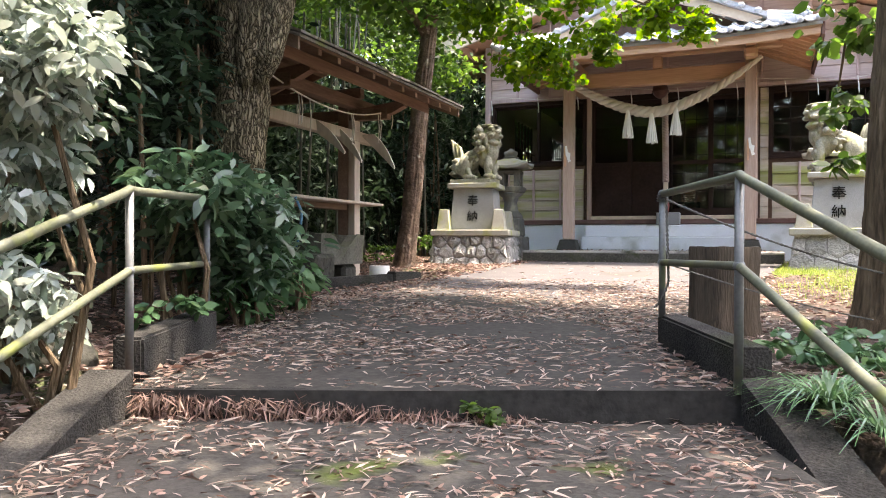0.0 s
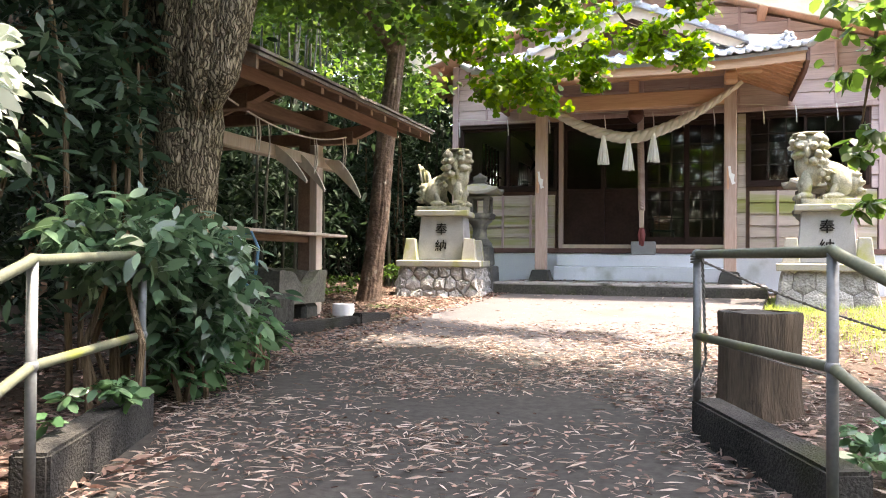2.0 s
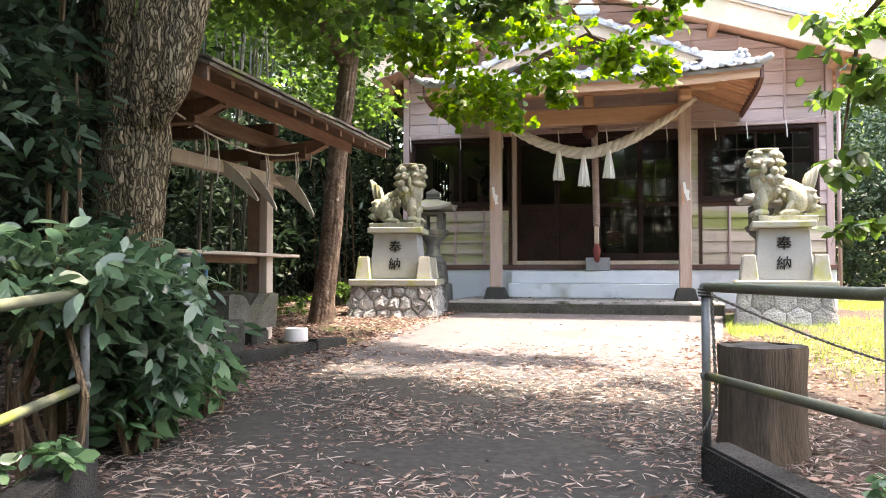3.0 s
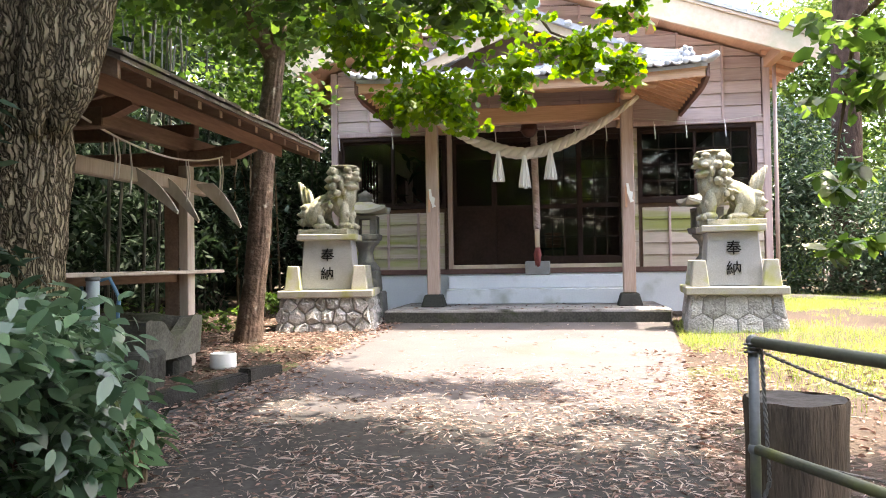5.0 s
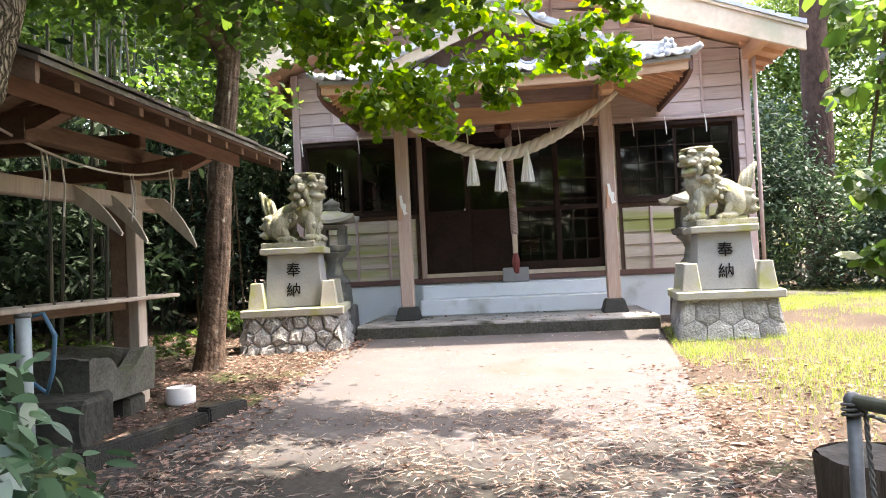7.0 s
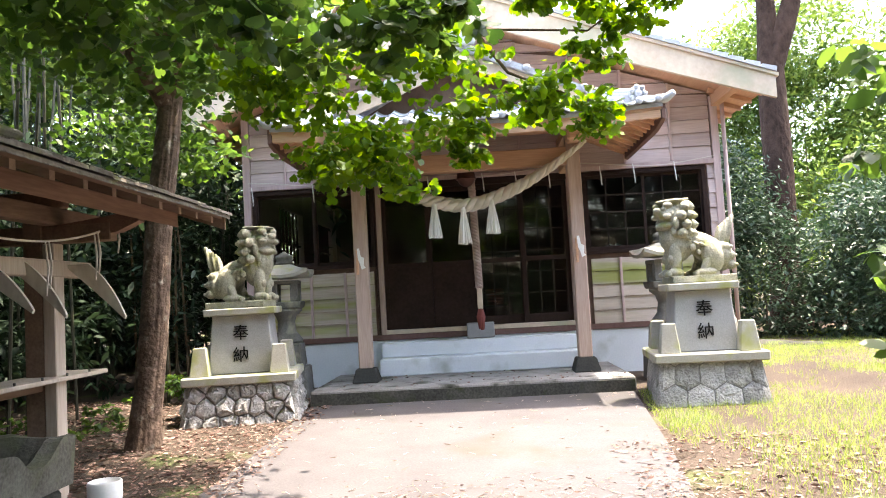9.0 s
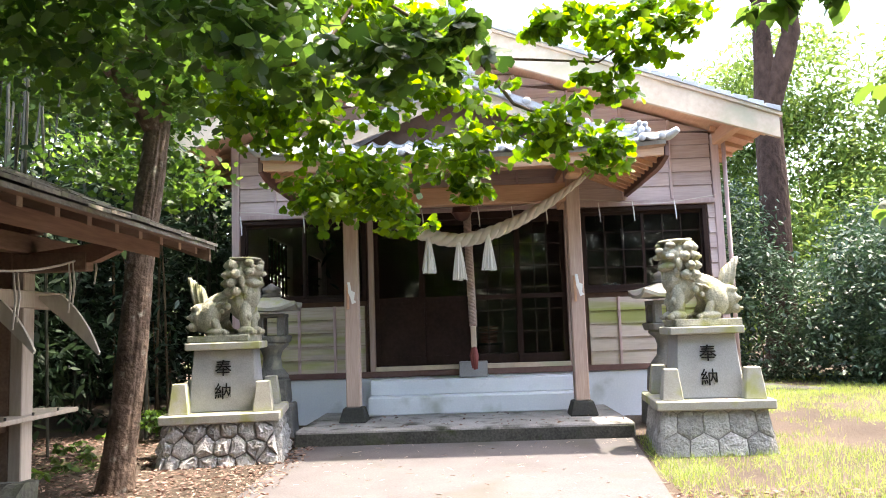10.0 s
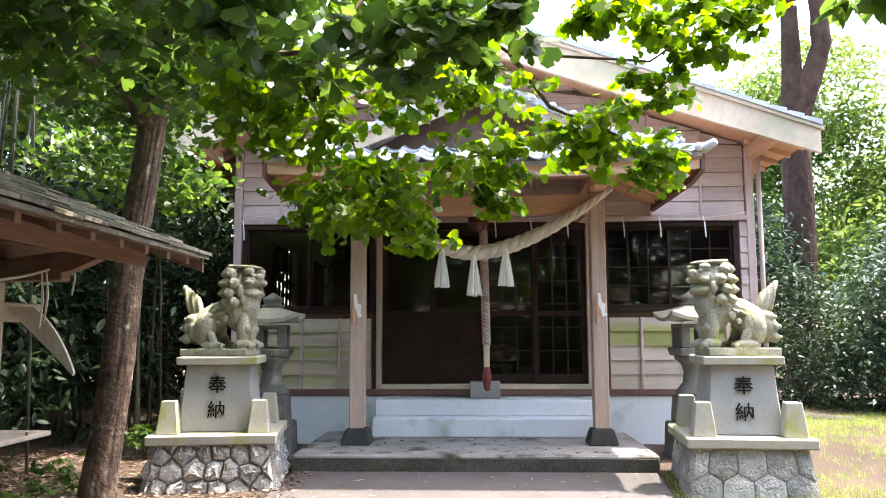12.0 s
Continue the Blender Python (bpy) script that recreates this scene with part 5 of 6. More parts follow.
PL = ((-3.98, 11.05, 0.215), 9.0)
PR = ((0.92, 10.86, 0.20), -5.0)
zt = pedestal(PL[0], PL[1], 0.465, 6, 3, 0.26, 0.05, 11, "grey granite lion pedestal on a rough rubble-stone base", 0.97)
lion((PL[0][0] - 0.02, PL[0][1], PL[0][2] + zt + 0.001), PL[1] - 14, True, 0.90, "lichen-covered carved stone guardian lion with closed mouth on a pedestal")
zt = pedestal(PR[0], PR[1], 0.48, 4, 2, 0.02, 0.018, 21, "grey granite lion pedestal on a base of hexagonal stones", 0.91)
lion((PR[0][0] + 0.02, PR[0][1], PR[0][2] + zt + 0.001), 180 + PR[1] + 8, False, 0.90, "lichen-covered carved stone guardian lion with open mouth on a pedestal")


def lathe(prof, n=24):
    bm = bmesh.new()
    rings = [[bm.verts.new((r * math.cos(k * math.tau / n), r * math.sin(k * math.tau / n), z)) for k in range(n)] for r, z in prof]
    for a, b in zip(rings, rings[1:]):
        for k in range(n):
            bm.faces.new((a[k], a[(k + 1) % n], b[(k + 1) % n], b[k]))
    bm.faces.new(rings[0][::-1])
    bm.faces.new(rings[-1])
    return bm


def stone_lantern(at, label):
    t = thing("stone_lantern", at, label, "lantern", "stone lanterns", 5)
    part("base", frustum(0.56, 0.56, 0.52, 0.52, -0.1, 0.36, 0.02), M_LANTERN, t)
    part("base", frustum(0.42, 0.42, 0.38, 0.38, 0.361, 0.66, 0.02), M_LANTERN, t)
    part("shaft", lathe([(0.20, 0.661), (0.20, 0.70), (0.12, 0.80), (0.105, 0.92), (0.13, 1.0), (0.2, 1.06), (0.20, 1.09)]), M_LANTERN, t, "waisted shaft", True)
    part("platform", frustum(0.40, 0.40, 0.44, 0.44, 1.091, 1.18, 0.015), M_LANTERN, t)
    for sx in (-1, 1):
        for sy in (-1, 1):
            part("fire_box_post", box(sx * 0.13 - 0.045, sx * 0.13 + 0.045, sy * 0.13 - 0.045, sy * 0.13 + 0.045, 1.181, 1.44, 0.006), M_LANTERN, t)
    part("fire_box_lintel", box(-0.178, 0.178, -0.178, 0.178, 1.40, 1.445, 0.005), M_LANTERN, t)
    bm = bmesh.new()
    n = 8
    rings = []
    for r, z, lift in ((0.44, 1.47, 0.07), (0.445, 1.51, 0.075), (0.32, 1.575, 0.02), (0.18, 1.63, 0.0), (0.12, 1.65, 0.0)):
        ring = []
        for k in range(4):
            for f in (0.0, 0.25, 0.5, 0.75):
                a0, a1 = math.pi / 4 + k * math.pi / 2, math.pi / 4 + (k + 1) * math.pi / 2
                p = Vector((math.cos(a0), math.sin(a0), 0)).lerp(Vector((math.cos(a1), math.sin(a1), 0)), f)
                ring.append(bm.verts.new((p.x * r * 1.05, p.y * r * 1.05, z + lift * (2 * abs(f - 0.5)) ** 2.2 * (1 if f != 0 else 1))))
        rings.append(ring)
    for a, b in zip(rings, rings[1:]):
        for k in range(16):
            bm.faces.new((a[k], a[(k + 1) % 16], b[(k + 1) % 16], b[k]))
    bm.faces.new(rings[0][::-1])
    bm.faces.new(rings[-1])
    # The roof alone is paler stone, with sunlight put into its colour.
    part("roof", bm, M_SLAB, t, "roof stone with upturned corners, sunlight put into its paler colour")
    part("finial", lathe([(0.12, 1.65), (0.13, 1.67), (0.09, 1.69), (0.115, 1.72), (0.11, 1.76), (0.05, 1.79), (0.012, 1.82)]), M_LANTERN, t, "jewel-shaped finial", True)
    return t


stone_lantern((-3.83, 12.30, 0.33), "grey stone lantern with a wide roof beside the hall")
stone_lantern((0.92, 12.25, 0.33), "grey stone lantern half hidden behind the pedestal")

# ---- water pavilion ----
M_PURLIN = mat("aged_red_timber", (0.17, 0.095, 0.065), (0.30, 0.18, 0.13), 0.8, 18, 2.5, 0.4, 0.004, stretch=(4, 0.3, 4))
M_PAVRAFTER = mat("faded_rafter", (0.30, 0.20, 0.15), (0.46, 0.335, 0.265), 0.85, 18, 2.5, 0.4, 0.004, stretch=(0.4, 3, 3), piece=0.2)
pav = thing("water_pavilion", (0, 0, 0), "old open timber pavilion with a mossy shingle roof", "pavilion")
PX, PXB, PYA, PYB = -4.42, -6.10, 6.05, 8.03
for x in (PX, PXB):
    for y in (PYA, PYB):
        part("post", box(x - 0.19, x - 0.05, y - 0.07, y + 0.07, 0.15, 2.25, 0.008), M_OLDWOOD, pav, "thick dark timber post")
        # One post: its sunlit face is an added pale timber, its shaded side dark.
        if x == PX:
            part("post", box(x - 0.047, x + 0.04, y - 0.075, y + 0.06, 0.15, 2.0, 0.006), M_PALEWOOD, pav, "pale timber added for the sunlit face of the post")
for y in (PYA, PYB):
    part("cross_beam", box(PXB - 0.35, PX + 0.45, y - 0.055, y + 0.055, 2.0, 2.13, 0.008), M_OLDWOOD, pav)
    part("upper_cross_beam", box(PXB - 0.1, PX + 0.1, y - 0.05, y + 0.05, 2.26, 2.38, 0.008), M_OLDWOOD, pav)
for x in (PX, PXB):
    # The path-side tie beam is paler than the far one.
    part("tie_beam", box(x - 0.05, x + 0.05, PYA - 0.4, PYB + 0.45, 1.76, 1.88, 0.008), M_PALEWOOD if x == PX else M_OLDWOOD, pav, "timber tie beam")
    part("plate", box(x - 0.06, x + 0.06, PYA - 0.6, PYB + 0.7, 2.131, 2.26, 0.008), M_OLDWOOD, pav)
RXC = (PX + PXB) / 2
EAVE, RIDGE, HALF = 2.22, 2.95, 1.82
Y0, Y1 = 5.30, 8.82


def pav_z(x):
    return RIDGE - (RIDGE - EAVE) * abs(x - RXC) / HALF


part("ridge_beam", box(RXC - 0.06, RXC + 0.06, Y0 + 0.1, Y1 - 0.1, RIDGE - 0.22, RIDGE - 0.09, 0.01), M_OLDWOOD, pav)
for s in (-1, 1):
    def q(d, dz):
        return (RXC + s * d, RIDGE - (RIDGE - EAVE) * d / HALF + dz)
    part("roof_deck", prism([q(0, 0), q(HALF, 0), q(HALF, -0.022), q(0, -0.022)], Y0, Y1), M_OLDWOOD, pav, "board underside of the roof")
    for k in range(11):
        y = Y0 + 0.06 + k * (Y1 - Y0 - 0.18) / 10
        part("rafter", prism([q(0.05, -0.023), q(HALF - 0.05, -0.023), q(HALF - 0.05, -0.075), q(0.05, -0.085)], y, y + 0.05), M_PAVRAFTER, pav)
    part("eave_purlin", prism([q(HALF - 0.36, -0.09), q(HALF - 0.26, -0.09), q(HALF - 0.26, -0.20), q(HALF - 0.36, -0.20)], Y0 + 0.12, Y1 - 0.28), M_PURLIN, pav, "reddish eave purlin")
    part("bargeboard", prism([q(0, 0.0), q(HALF + 0.02, 0.0), q(HALF + 0.02, -0.10), q(0, -0.16)], Y1 + 0.002, Y1 + 0.03), M_OLDWOOD, pav)
    part("bargeboard", prism([q(0, 0.0), q(HALF + 0.02, 0.0), q(HALF + 0.02, -0.10), q(0, -0.16)], Y0 - 0.03, Y0 - 0.002), M_OLDWOOD, pav)
    part("shingle_bed", prism([q(0.0, 0.002), q(HALF + 0.05, 0.002), q(HALF + 0.05, 0.03), q(0.0, 0.035)], Y0 - 0.05, Y1 + 0.05), M_SHINGLE, pav, "layered mossy bark roofing")
    if s > 0:
        g = random.Random(5)
        for r in range(9):
            for c in range(14):
                d0 = HALF + 0.07 - r * 0.215
                ya = Y0 - 0.06 + c * (Y1 - Y0 + 0.12) / 14
                w = (Y1 - Y0 + 0.12) / 14 - 0.006
                if d0 - 0.24 < 0:
                    continue
                h = 0.034 + 0.012 * g.random()
                part("shingle", prism([q(d0, h), q(d0 - 0.24, h - 0.004), q(d0 - 0.24, h + 0.008), q(d0, h + 0.022)], ya, ya + w), M_SHINGLE, pav)
part("ridge_cap", box(RXC - 0.14, RXC + 0.14, Y0 - 0.06, Y1 + 0.06, RIDGE + 0.03, RIDGE + 0.11, 0.03), M_SHINGLE, pav)
# curved bracket arms under the far purlin end
for y in (PYA, PYB):
    part("bracket_arm", prism([(PX + 0.06, 2.13), (PX + 0.62, 2.20), (PX + 0.66, 2.13), (PX + 0.5, 2.06), (PX + 0.06, 2.0)], y - 0.05, y + 0.05), M_PURLIN, pav)
shelf = thing("ladle_shelf", (0, 0, 0), "pale plank ladle shelf across the pavilion posts", "shelf")
part("plank", box(-4.66, -4.30, 5.55, 8.55, 1.02, 1.052, 0.006), M_PALEWOOD, shelf)
part("ledger", box(-4.60, -4.485, 5.75, 8.1, 0.95, 1.018, 0.006), M_OLDWOOD, shelf)
for k in range(9):
    part("peg", tube([(-4.31, 5.8 + k * 0.31, 1.052), (-4.31, 5.8 + k * 0.31, 1.072)], 0.008, 6), M_WIRE, shelf)


def hanging_board(at, width, tip):
    """A pale strip, broad where it hangs from the beam, that curves out to a point."""
    t = thing("hanging_strip", at, "pale curved strip hanging from the pavilion beam", "ornament", "hanging strips")

    def bow(a, c, b, f):
        return tuple((1 - f) ** 2 * a[k] + 2 * f * (1 - f) * c[k] + f * f * b[k] for k in (0, 1))
    tx, tz = tip
    n = 10
    low = [bow((0, 0), (0.46 * tx, 0.46 * tz), (tx, tz), i / n) for i in range(n + 1)]
    top = [bow((width, 0), (0.55 * tx + 0.45 * width, 0.30 * tz), (tx + 0.012, tz + 0.02), i / n) for i in range(n + 1)]
    bm = bmesh.new()
    rows = []
    for i, (a, b) in enumerate(zip(low, top)):
        y = 0.03 * math.sin(i / n * 2.6)
        rows.append([bm.verts.new(v) for v in ((a[0], y - 0.012, a[1]), (b[0], y - 0.02, b[1]), (b[0], y + 0.004, b[1]), (a[0], y + 0.012, a[1]))])
    for a, b in zip(rows, rows[1:]):
        for k in range(4):
            bm.faces.new((a[k], a[(k + 1) % 4], b[(k + 1) % 4], b[k]))
    bm.faces.new(rows[0][::-1])
    bm.faces.new(rows[-1])
    bmesh.ops.recalc_face_normals(bm, faces=bm.faces)
    part("strip", bm, M_STRIP, t)
    return t


M_STRIP = mat("pale_strip", (0.50, 0.45, 0.36), (0.72, 0.68, 0.58), 0.85, 25, 4, 0.3, 0.003, stretch=(1, 1, 0.4))
hanging_board((-4.40, 8.13, 1.85), 0.19, (0.44, -0.42))
hanging_board((-4.53, 7.6, 1.86), 0.15, (0.42, -0.40))
hanging_board((-4.56, 7.1, 1.87), 0.20, (0.52, -0.37))

cord = thing("pavilion_cord", (-4.05, 7.2, 2.0), "thin straw cord slung along the pavilion eave", "cord")


def eave_cord(y):
    return Vector((0.0, y - 7.2, -0.065 + 0.125 * (y - 6.95) ** 2 * (1.0 if y > 6.95 else 0.8)))


part("cord", tube([eave_cord(5.2 + 3.3 * k / 24) for k in range(25)], 0.008, 6), M_ROPE, cord)
for y, ln in ((8.25, 0.22), (7.95, 0.30), (7.9, 0.33), (7.32, 0.30), (7.28, 0.34), (6.45, 0.36), (6.3, 0.28), (6.25, 0.30)):
    p = eave_cord(y)
    part("strip", tube([p, p + Vector((0.012, 0.008, -ln * 0.5)), p + Vector((-0.006, 0.014, -ln))], [0.005, 0.008, 0.006], 5), M_ROPE, cord)

basin = thing("water_basin", (-4.66, 7.39, 0.17), "rough stone water basin with a scooped rim", "basin")
bm = bmesh.new()
bmesh.ops.create_grid(bm, x_segments=16, y_segments=24, size=0.5)
for v in bm.verts:
    x, y = v.co.x, v.co.y
    inner = max(abs(x) / 0.36, abs(y) / 0.42)
    v.co.z = 0.50 + 0.03 * noise.noise(Vector((x * 5, y * 5, 1))) - 0.2 * min(max((1 - inner) * 2.5, 0), 1)
    v.co.z -= 0.15 * math.exp(-((y - 0.02) / 0.24) ** 2) * min(max(x / 0.3, 0), 1)
    v.co.z += 0.02 * noise.noise(Vector((x * 11, y * 11, 3)))
    v.co.x, v.co.y = x * 0.92, y * 0.94
rim = [e for e in bm.edges if e.is_boundary]
ret = bmesh.ops.extrude_edge_only(bm, edges=rim)
for v in ret["geom"]:
    if isinstance(v, bmesh.types.BMVert):
        v.co.z = 0.16
        v.co.x *= 0.96
        v.co.y *= 0.97
bmesh.ops.recalc_face_normals(bm, faces=bm.faces)
part("bowl", bm, M_BASIN, basin, smooth=False)
part("foot_stone", box(-0.42, 0.30, -0.40, -0.16, -0.1, 0.158, 0.04), M_ROCK, basin)
part("foot_stone", box(-0.30, 0.41, 0.10, 0.40, -0.1, 0.158, 0.04), M_ROCK, basin)
part("water", box(-0.30, 0.30, -0.36, 0.36, 0.315, 0.325), M_GLASS, basin)


def rock(at, r, seed, label="mossy rough boulder beside the path", name="boulder"):
    bm = bmesh.new()
    bmesh.ops.create_icosphere(bm, subdivisions=3, radius=1)
    for v in bm.verts:
        d = v.co.normalized()
        k = 1 + 0.32 * noise.noise(d * 1.3 + Vector((seed, 0, 0))) + 0.16 * abs(noise.noise(d * 3.2 + Vector((0, seed, 0)))) + 0.06 * noise.noise(d * 9)
        v.co = Vector((d.x * r[0] * k, d.y * r[1] * k, max(d.z * r[2] * k, -r[2] * 0.6)))
    ob = link(name, bm, M_ROCK, smooth=True)
    ob.matrix_world = pose(*at, 0, 0, seed * 37)
    return tagged(ob, label, "rock", "boulders")


rock((-3.92, 5.8, 0.16), (0.22, 0.32, 0.20), 2)
block = box(-0.30, 0.26, -0.22, 0.22, -0.1, 0.30, 0.03)
bmesh.ops.subdivide_edges(block, edges=list(block.edges), cuts=3, use_grid_fill=True)
for v in block.verts:
    v.co += Vector((noise.noise(v.co * 5), noise.noise(v.co * 5 + Vector((7, 0, 0))), noise.noise(v.co * 5 + Vector((0, 7, 0))))) * 0.03
block = link("stone_block", block, M_ROCK)
block.matrix_world = pose(-4.32, 6.76, 0.15, 0, 0, 6)
tagged(block, "squared mossy stone block beside the water basin", "rock")
rock((-2.75, 2.05, -0.08), (0.20, 0.2, 0.2), 4)
rock((-2.95, 2.45, 0.06), (0.24, 0.2, 0.2), 5)
pp = thing("tap_pipe", (-4.32, 6.42, 0.15), "grey plastic standpipe with a coiled blue hose", "pipe")
riser_pipe = part("pipe", tube([(0, 0, 0), (0, 0, 0.84)], 0.045, 16), M_PVC, pp, smooth=True)
part("cap", tube([(0, 0, 0.841), (0, 0, 0.87)], 0.05, 16), M_PIPE_V, riser_pipe, "metal cap", True)
part("hose", tube([(-0.02, 0.02, 0.83), (0.08, 0.08, 0.86), (0.14, 0.10, 0.72), (0.13, 0.08, 0.5), (0.06, 0.12, 0.36), (-0.06, 0.16, 0.42), (-0.17, 0.12, 0.62), (-0.12, 0.05, 0.8)], 0.014, 8), M_HOSE, pp, "coiled blue hose", True)
pot = thing("white_pot", (-4.07, 7.99, 0.17), "low white plastic drum lying upright on dry leaves", "pot")
part("body", lathe([(0.115, 0), (0.117, 0.02), (0.117, 0.125), (0.112, 0.135), (0.10, 0.135), (0.098, 0.120)]), M_PAPER, pot, smooth=True)

# ---- trees and plants ----


def trunk_points(base, top, bends, n=14, seed=0):
    base, top = Vector(base), Vector(top)
    out = []
    for i in range(n + 1):
        t = i / n
        w = Vector((noise.noise(Vector((seed, t * 2.2, 0))), noise.noise(Vector((seed, 0, t * 2.2))), 0)) * bends * math.sin(math.pi * min(t * 1.2, 1))
        out.append(base.lerp(top, t) + w)
    return out


def rough(bm, amount, scale, stretch=0.4):
    for v in bm.verts:
        v.co += Vector((noise.noise(v.co * scale), noise.noise(v.co * scale + Vector((5, 0, 0))), 0)) * amount
        a = noise.noise(Vector((v.co.x * scale * 3, v.co.y * scale * 3, v.co.z * scale * stretch)))
        v.co += Vector((v.normal.x, v.normal.y, 0)) * a * amount
    return bm


def tree(at, label, trunk, limbs, bark, crown_blobs, count, shape, size, leaf, seed, droop=0.5, crown_label="", shell=0.35, furrow=0.012):
    """trunk: (points, radii); limbs: list of (points, radii); crown: clusters of leaves."""
    t = thing("tree", at, label, "tree", "trees")
    o = Vector(at)
    P, R = [Vector(p) - o for p in trunk[0]], trunk[1]
    fine_p, fine_r = [], []
    m = 5
    for i in range(len(P) - 1):
        for q in range(m):
            fine_p.append(P[i].lerp(P[i + 1], q / m))
            fine_r.append(R[i] + (R[i + 1] - R[i]) * q / m)
    bm = tube(fine_p + [P[-1]], fine_r + [R[-1]], 72)
    bm.normal_update()
    for v in bm.verts:
        c = Vector((v.normal.x, v.normal.y, 0))
        ridge = 1 - abs(noise.noise(Vector((c.x * 5 + noise.noise(v.co * 3) * 0.5, c.y * 5, v.co.z * 1.6)))) * 2.2
        v.co += c * furrow * (ridge * 0.8 + 0.5 * noise.noise(v.co * 9))
    stem = part("trunk", bm, bark, t, smooth=True)
    for pts, rad in limbs:
        L = [Vector(p) - o for p in pts]
        fine = [L[i].lerp(L[i + 1], q / 6) for i in range(len(L) - 1) for q in range(6)] + [L[-1]]
        fr = [rad[i] + (rad[i + 1] - rad[i]) * q / 6 for i in range(len(L) - 1) for q in range(6)] + [rad[-1]]
        part("limb", rough(tube(fine, fr, 14), 0.12 * max(rad), 4.0), bark, stem, smooth=True)
    if count:
        c = cloud(crown_blobs, count, seed, shell) - np.array(at)
        leaves("crown", c, shape, size, leaf, t, crown_label, seed, droop)
    return t
# big furrowed tree by the left rail
TB = (-3.6, 4.9, 0.05)
pts = trunk_points((-3.77, 4.9, -0.1), (-3.68, 4.92, 2.08), 0.03, 16, 2)
limbs = [([(-3.48, 4.86, 1.75), (-3.40, 4.84, 1.98), (-3.35, 4.86, 2.25), (-3.24, 4.9, 2.65), (-2.9, 5.1, 3.4), (-2.4, 5.4, 4.2), (-1.6, 6.0, 5.2)], [0.05, 0.115, 0.115, 0.10, 0.09, 0.07, 0.04]),
         ([(-3.54, 4.76, 1.72), (-3.50, 4.73, 2.0), (-3.45, 4.74, 2.4), (-3.36, 4.76, 3.0), (-3.2, 4.8, 4.2)], [0.04, 0.09, 0.088, 0.08, 0.05]),
         ([(-3.70, 4.78, 1.85), (-3.70, 4.74, 2.15), (-3.68, 4.74, 2.7), (-3.64, 4.75, 3.6), (-3.7, 4.7, 5.0)], [0.05, 0.095, 0.09, 0.085, 0.05]),
         ([(-3.84, 4.92, 1.8), (-3.92, 4.94, 2.2), (-4.0, 4.95, 2.8), (-4.1, 5.0, 3.6), (-4.4, 5.0, 5.0)], [0.08, 0.13, 0.12, 0.10, 0.05]),
         ([(-3.6, 5.0, 2.1), (-3.55, 5.05, 2.6), (-3.5, 5.1, 3.4), (-3.5, 5.2, 4.6)], [0.12, 0.12, 0.11, 0.07])]
tree(TB, "large old tree with deeply furrowed grey-brown bark", (pts, [0.28, 0.24, 0.215, 0.20, 0.195, 0.19, 0.188, 0.187, 0.187, 0.19, 0.195, 0.20, 0.205, 0.205, 0.19, 0.16, 0.10]), limbs, M_FURROW,
     [(-3.0, 5.0, 5.2, 1.6, 1.6, 0.9), (-1.6, 5.2, 5.6, 1.7, 1.4, 0.8), (-1.6, 4.4, 5.4, 1.5, 1.0, 0.7), (-4.6, 5.2, 5.6, 1.6, 1.8, 1.0), (-4.4, 3.4, 6.0, 1.5, 1.6, 1.0)], 26000, OVAL, 0.14, M_CANOPY, 21, crown_label="dense overhead crown", furrow=0.022)

# slender tree behind the pavilion; its low boughs hang over the path
pts = trunk_points((-4.49, 9.54, 0.2), (-4.14, 9.62, 3.6), 0.04, 16, 5)
boughs = [([pts[-2], (-4.6, 9.2, 4.3), (-5.2, 8.8, 5.4)], [0.11, 0.08, 0.03]),
          ([pts[-1], (-3.6, 9.0, 4.2), (-2.8, 8.2, 4.3), (-2.0, 7.6, 3.7), (-1.3, 7.42, 3.15), (-0.6, 7.3, 3.05), (-0.2, 7.2, 3.3)], [0.05, 0.035, 0.02, 0.013, 0.009, 0.006, 0.004]),
          ([(-2.0, 7.6, 3.7), (-2.3, 7.3, 3.1), (-2.1, 7.4, 2.6), (-1.9, 7.45, 2.35)], [0.014, 0.01, 0.006, 0.003]),
          ([(-1.3, 7.42, 3.15), (-1.1, 7.4, 2.85), (-0.75, 7.42, 2.7)], [0.015, 0.01, 0.005]),
          ([(-2.8, 8.2, 4.3), (-3.2, 7.0, 3.8), (-3.6, 6.0, 3.5), (-3.2, 5.2, 3.3)], [0.03, 0.02, 0.014, 0.007]),
          ([pts[-1], (-4.2, 9.9, 4.6), (-3.9, 10.0, 6.0)], [0.11, 0.08, 0.03])]
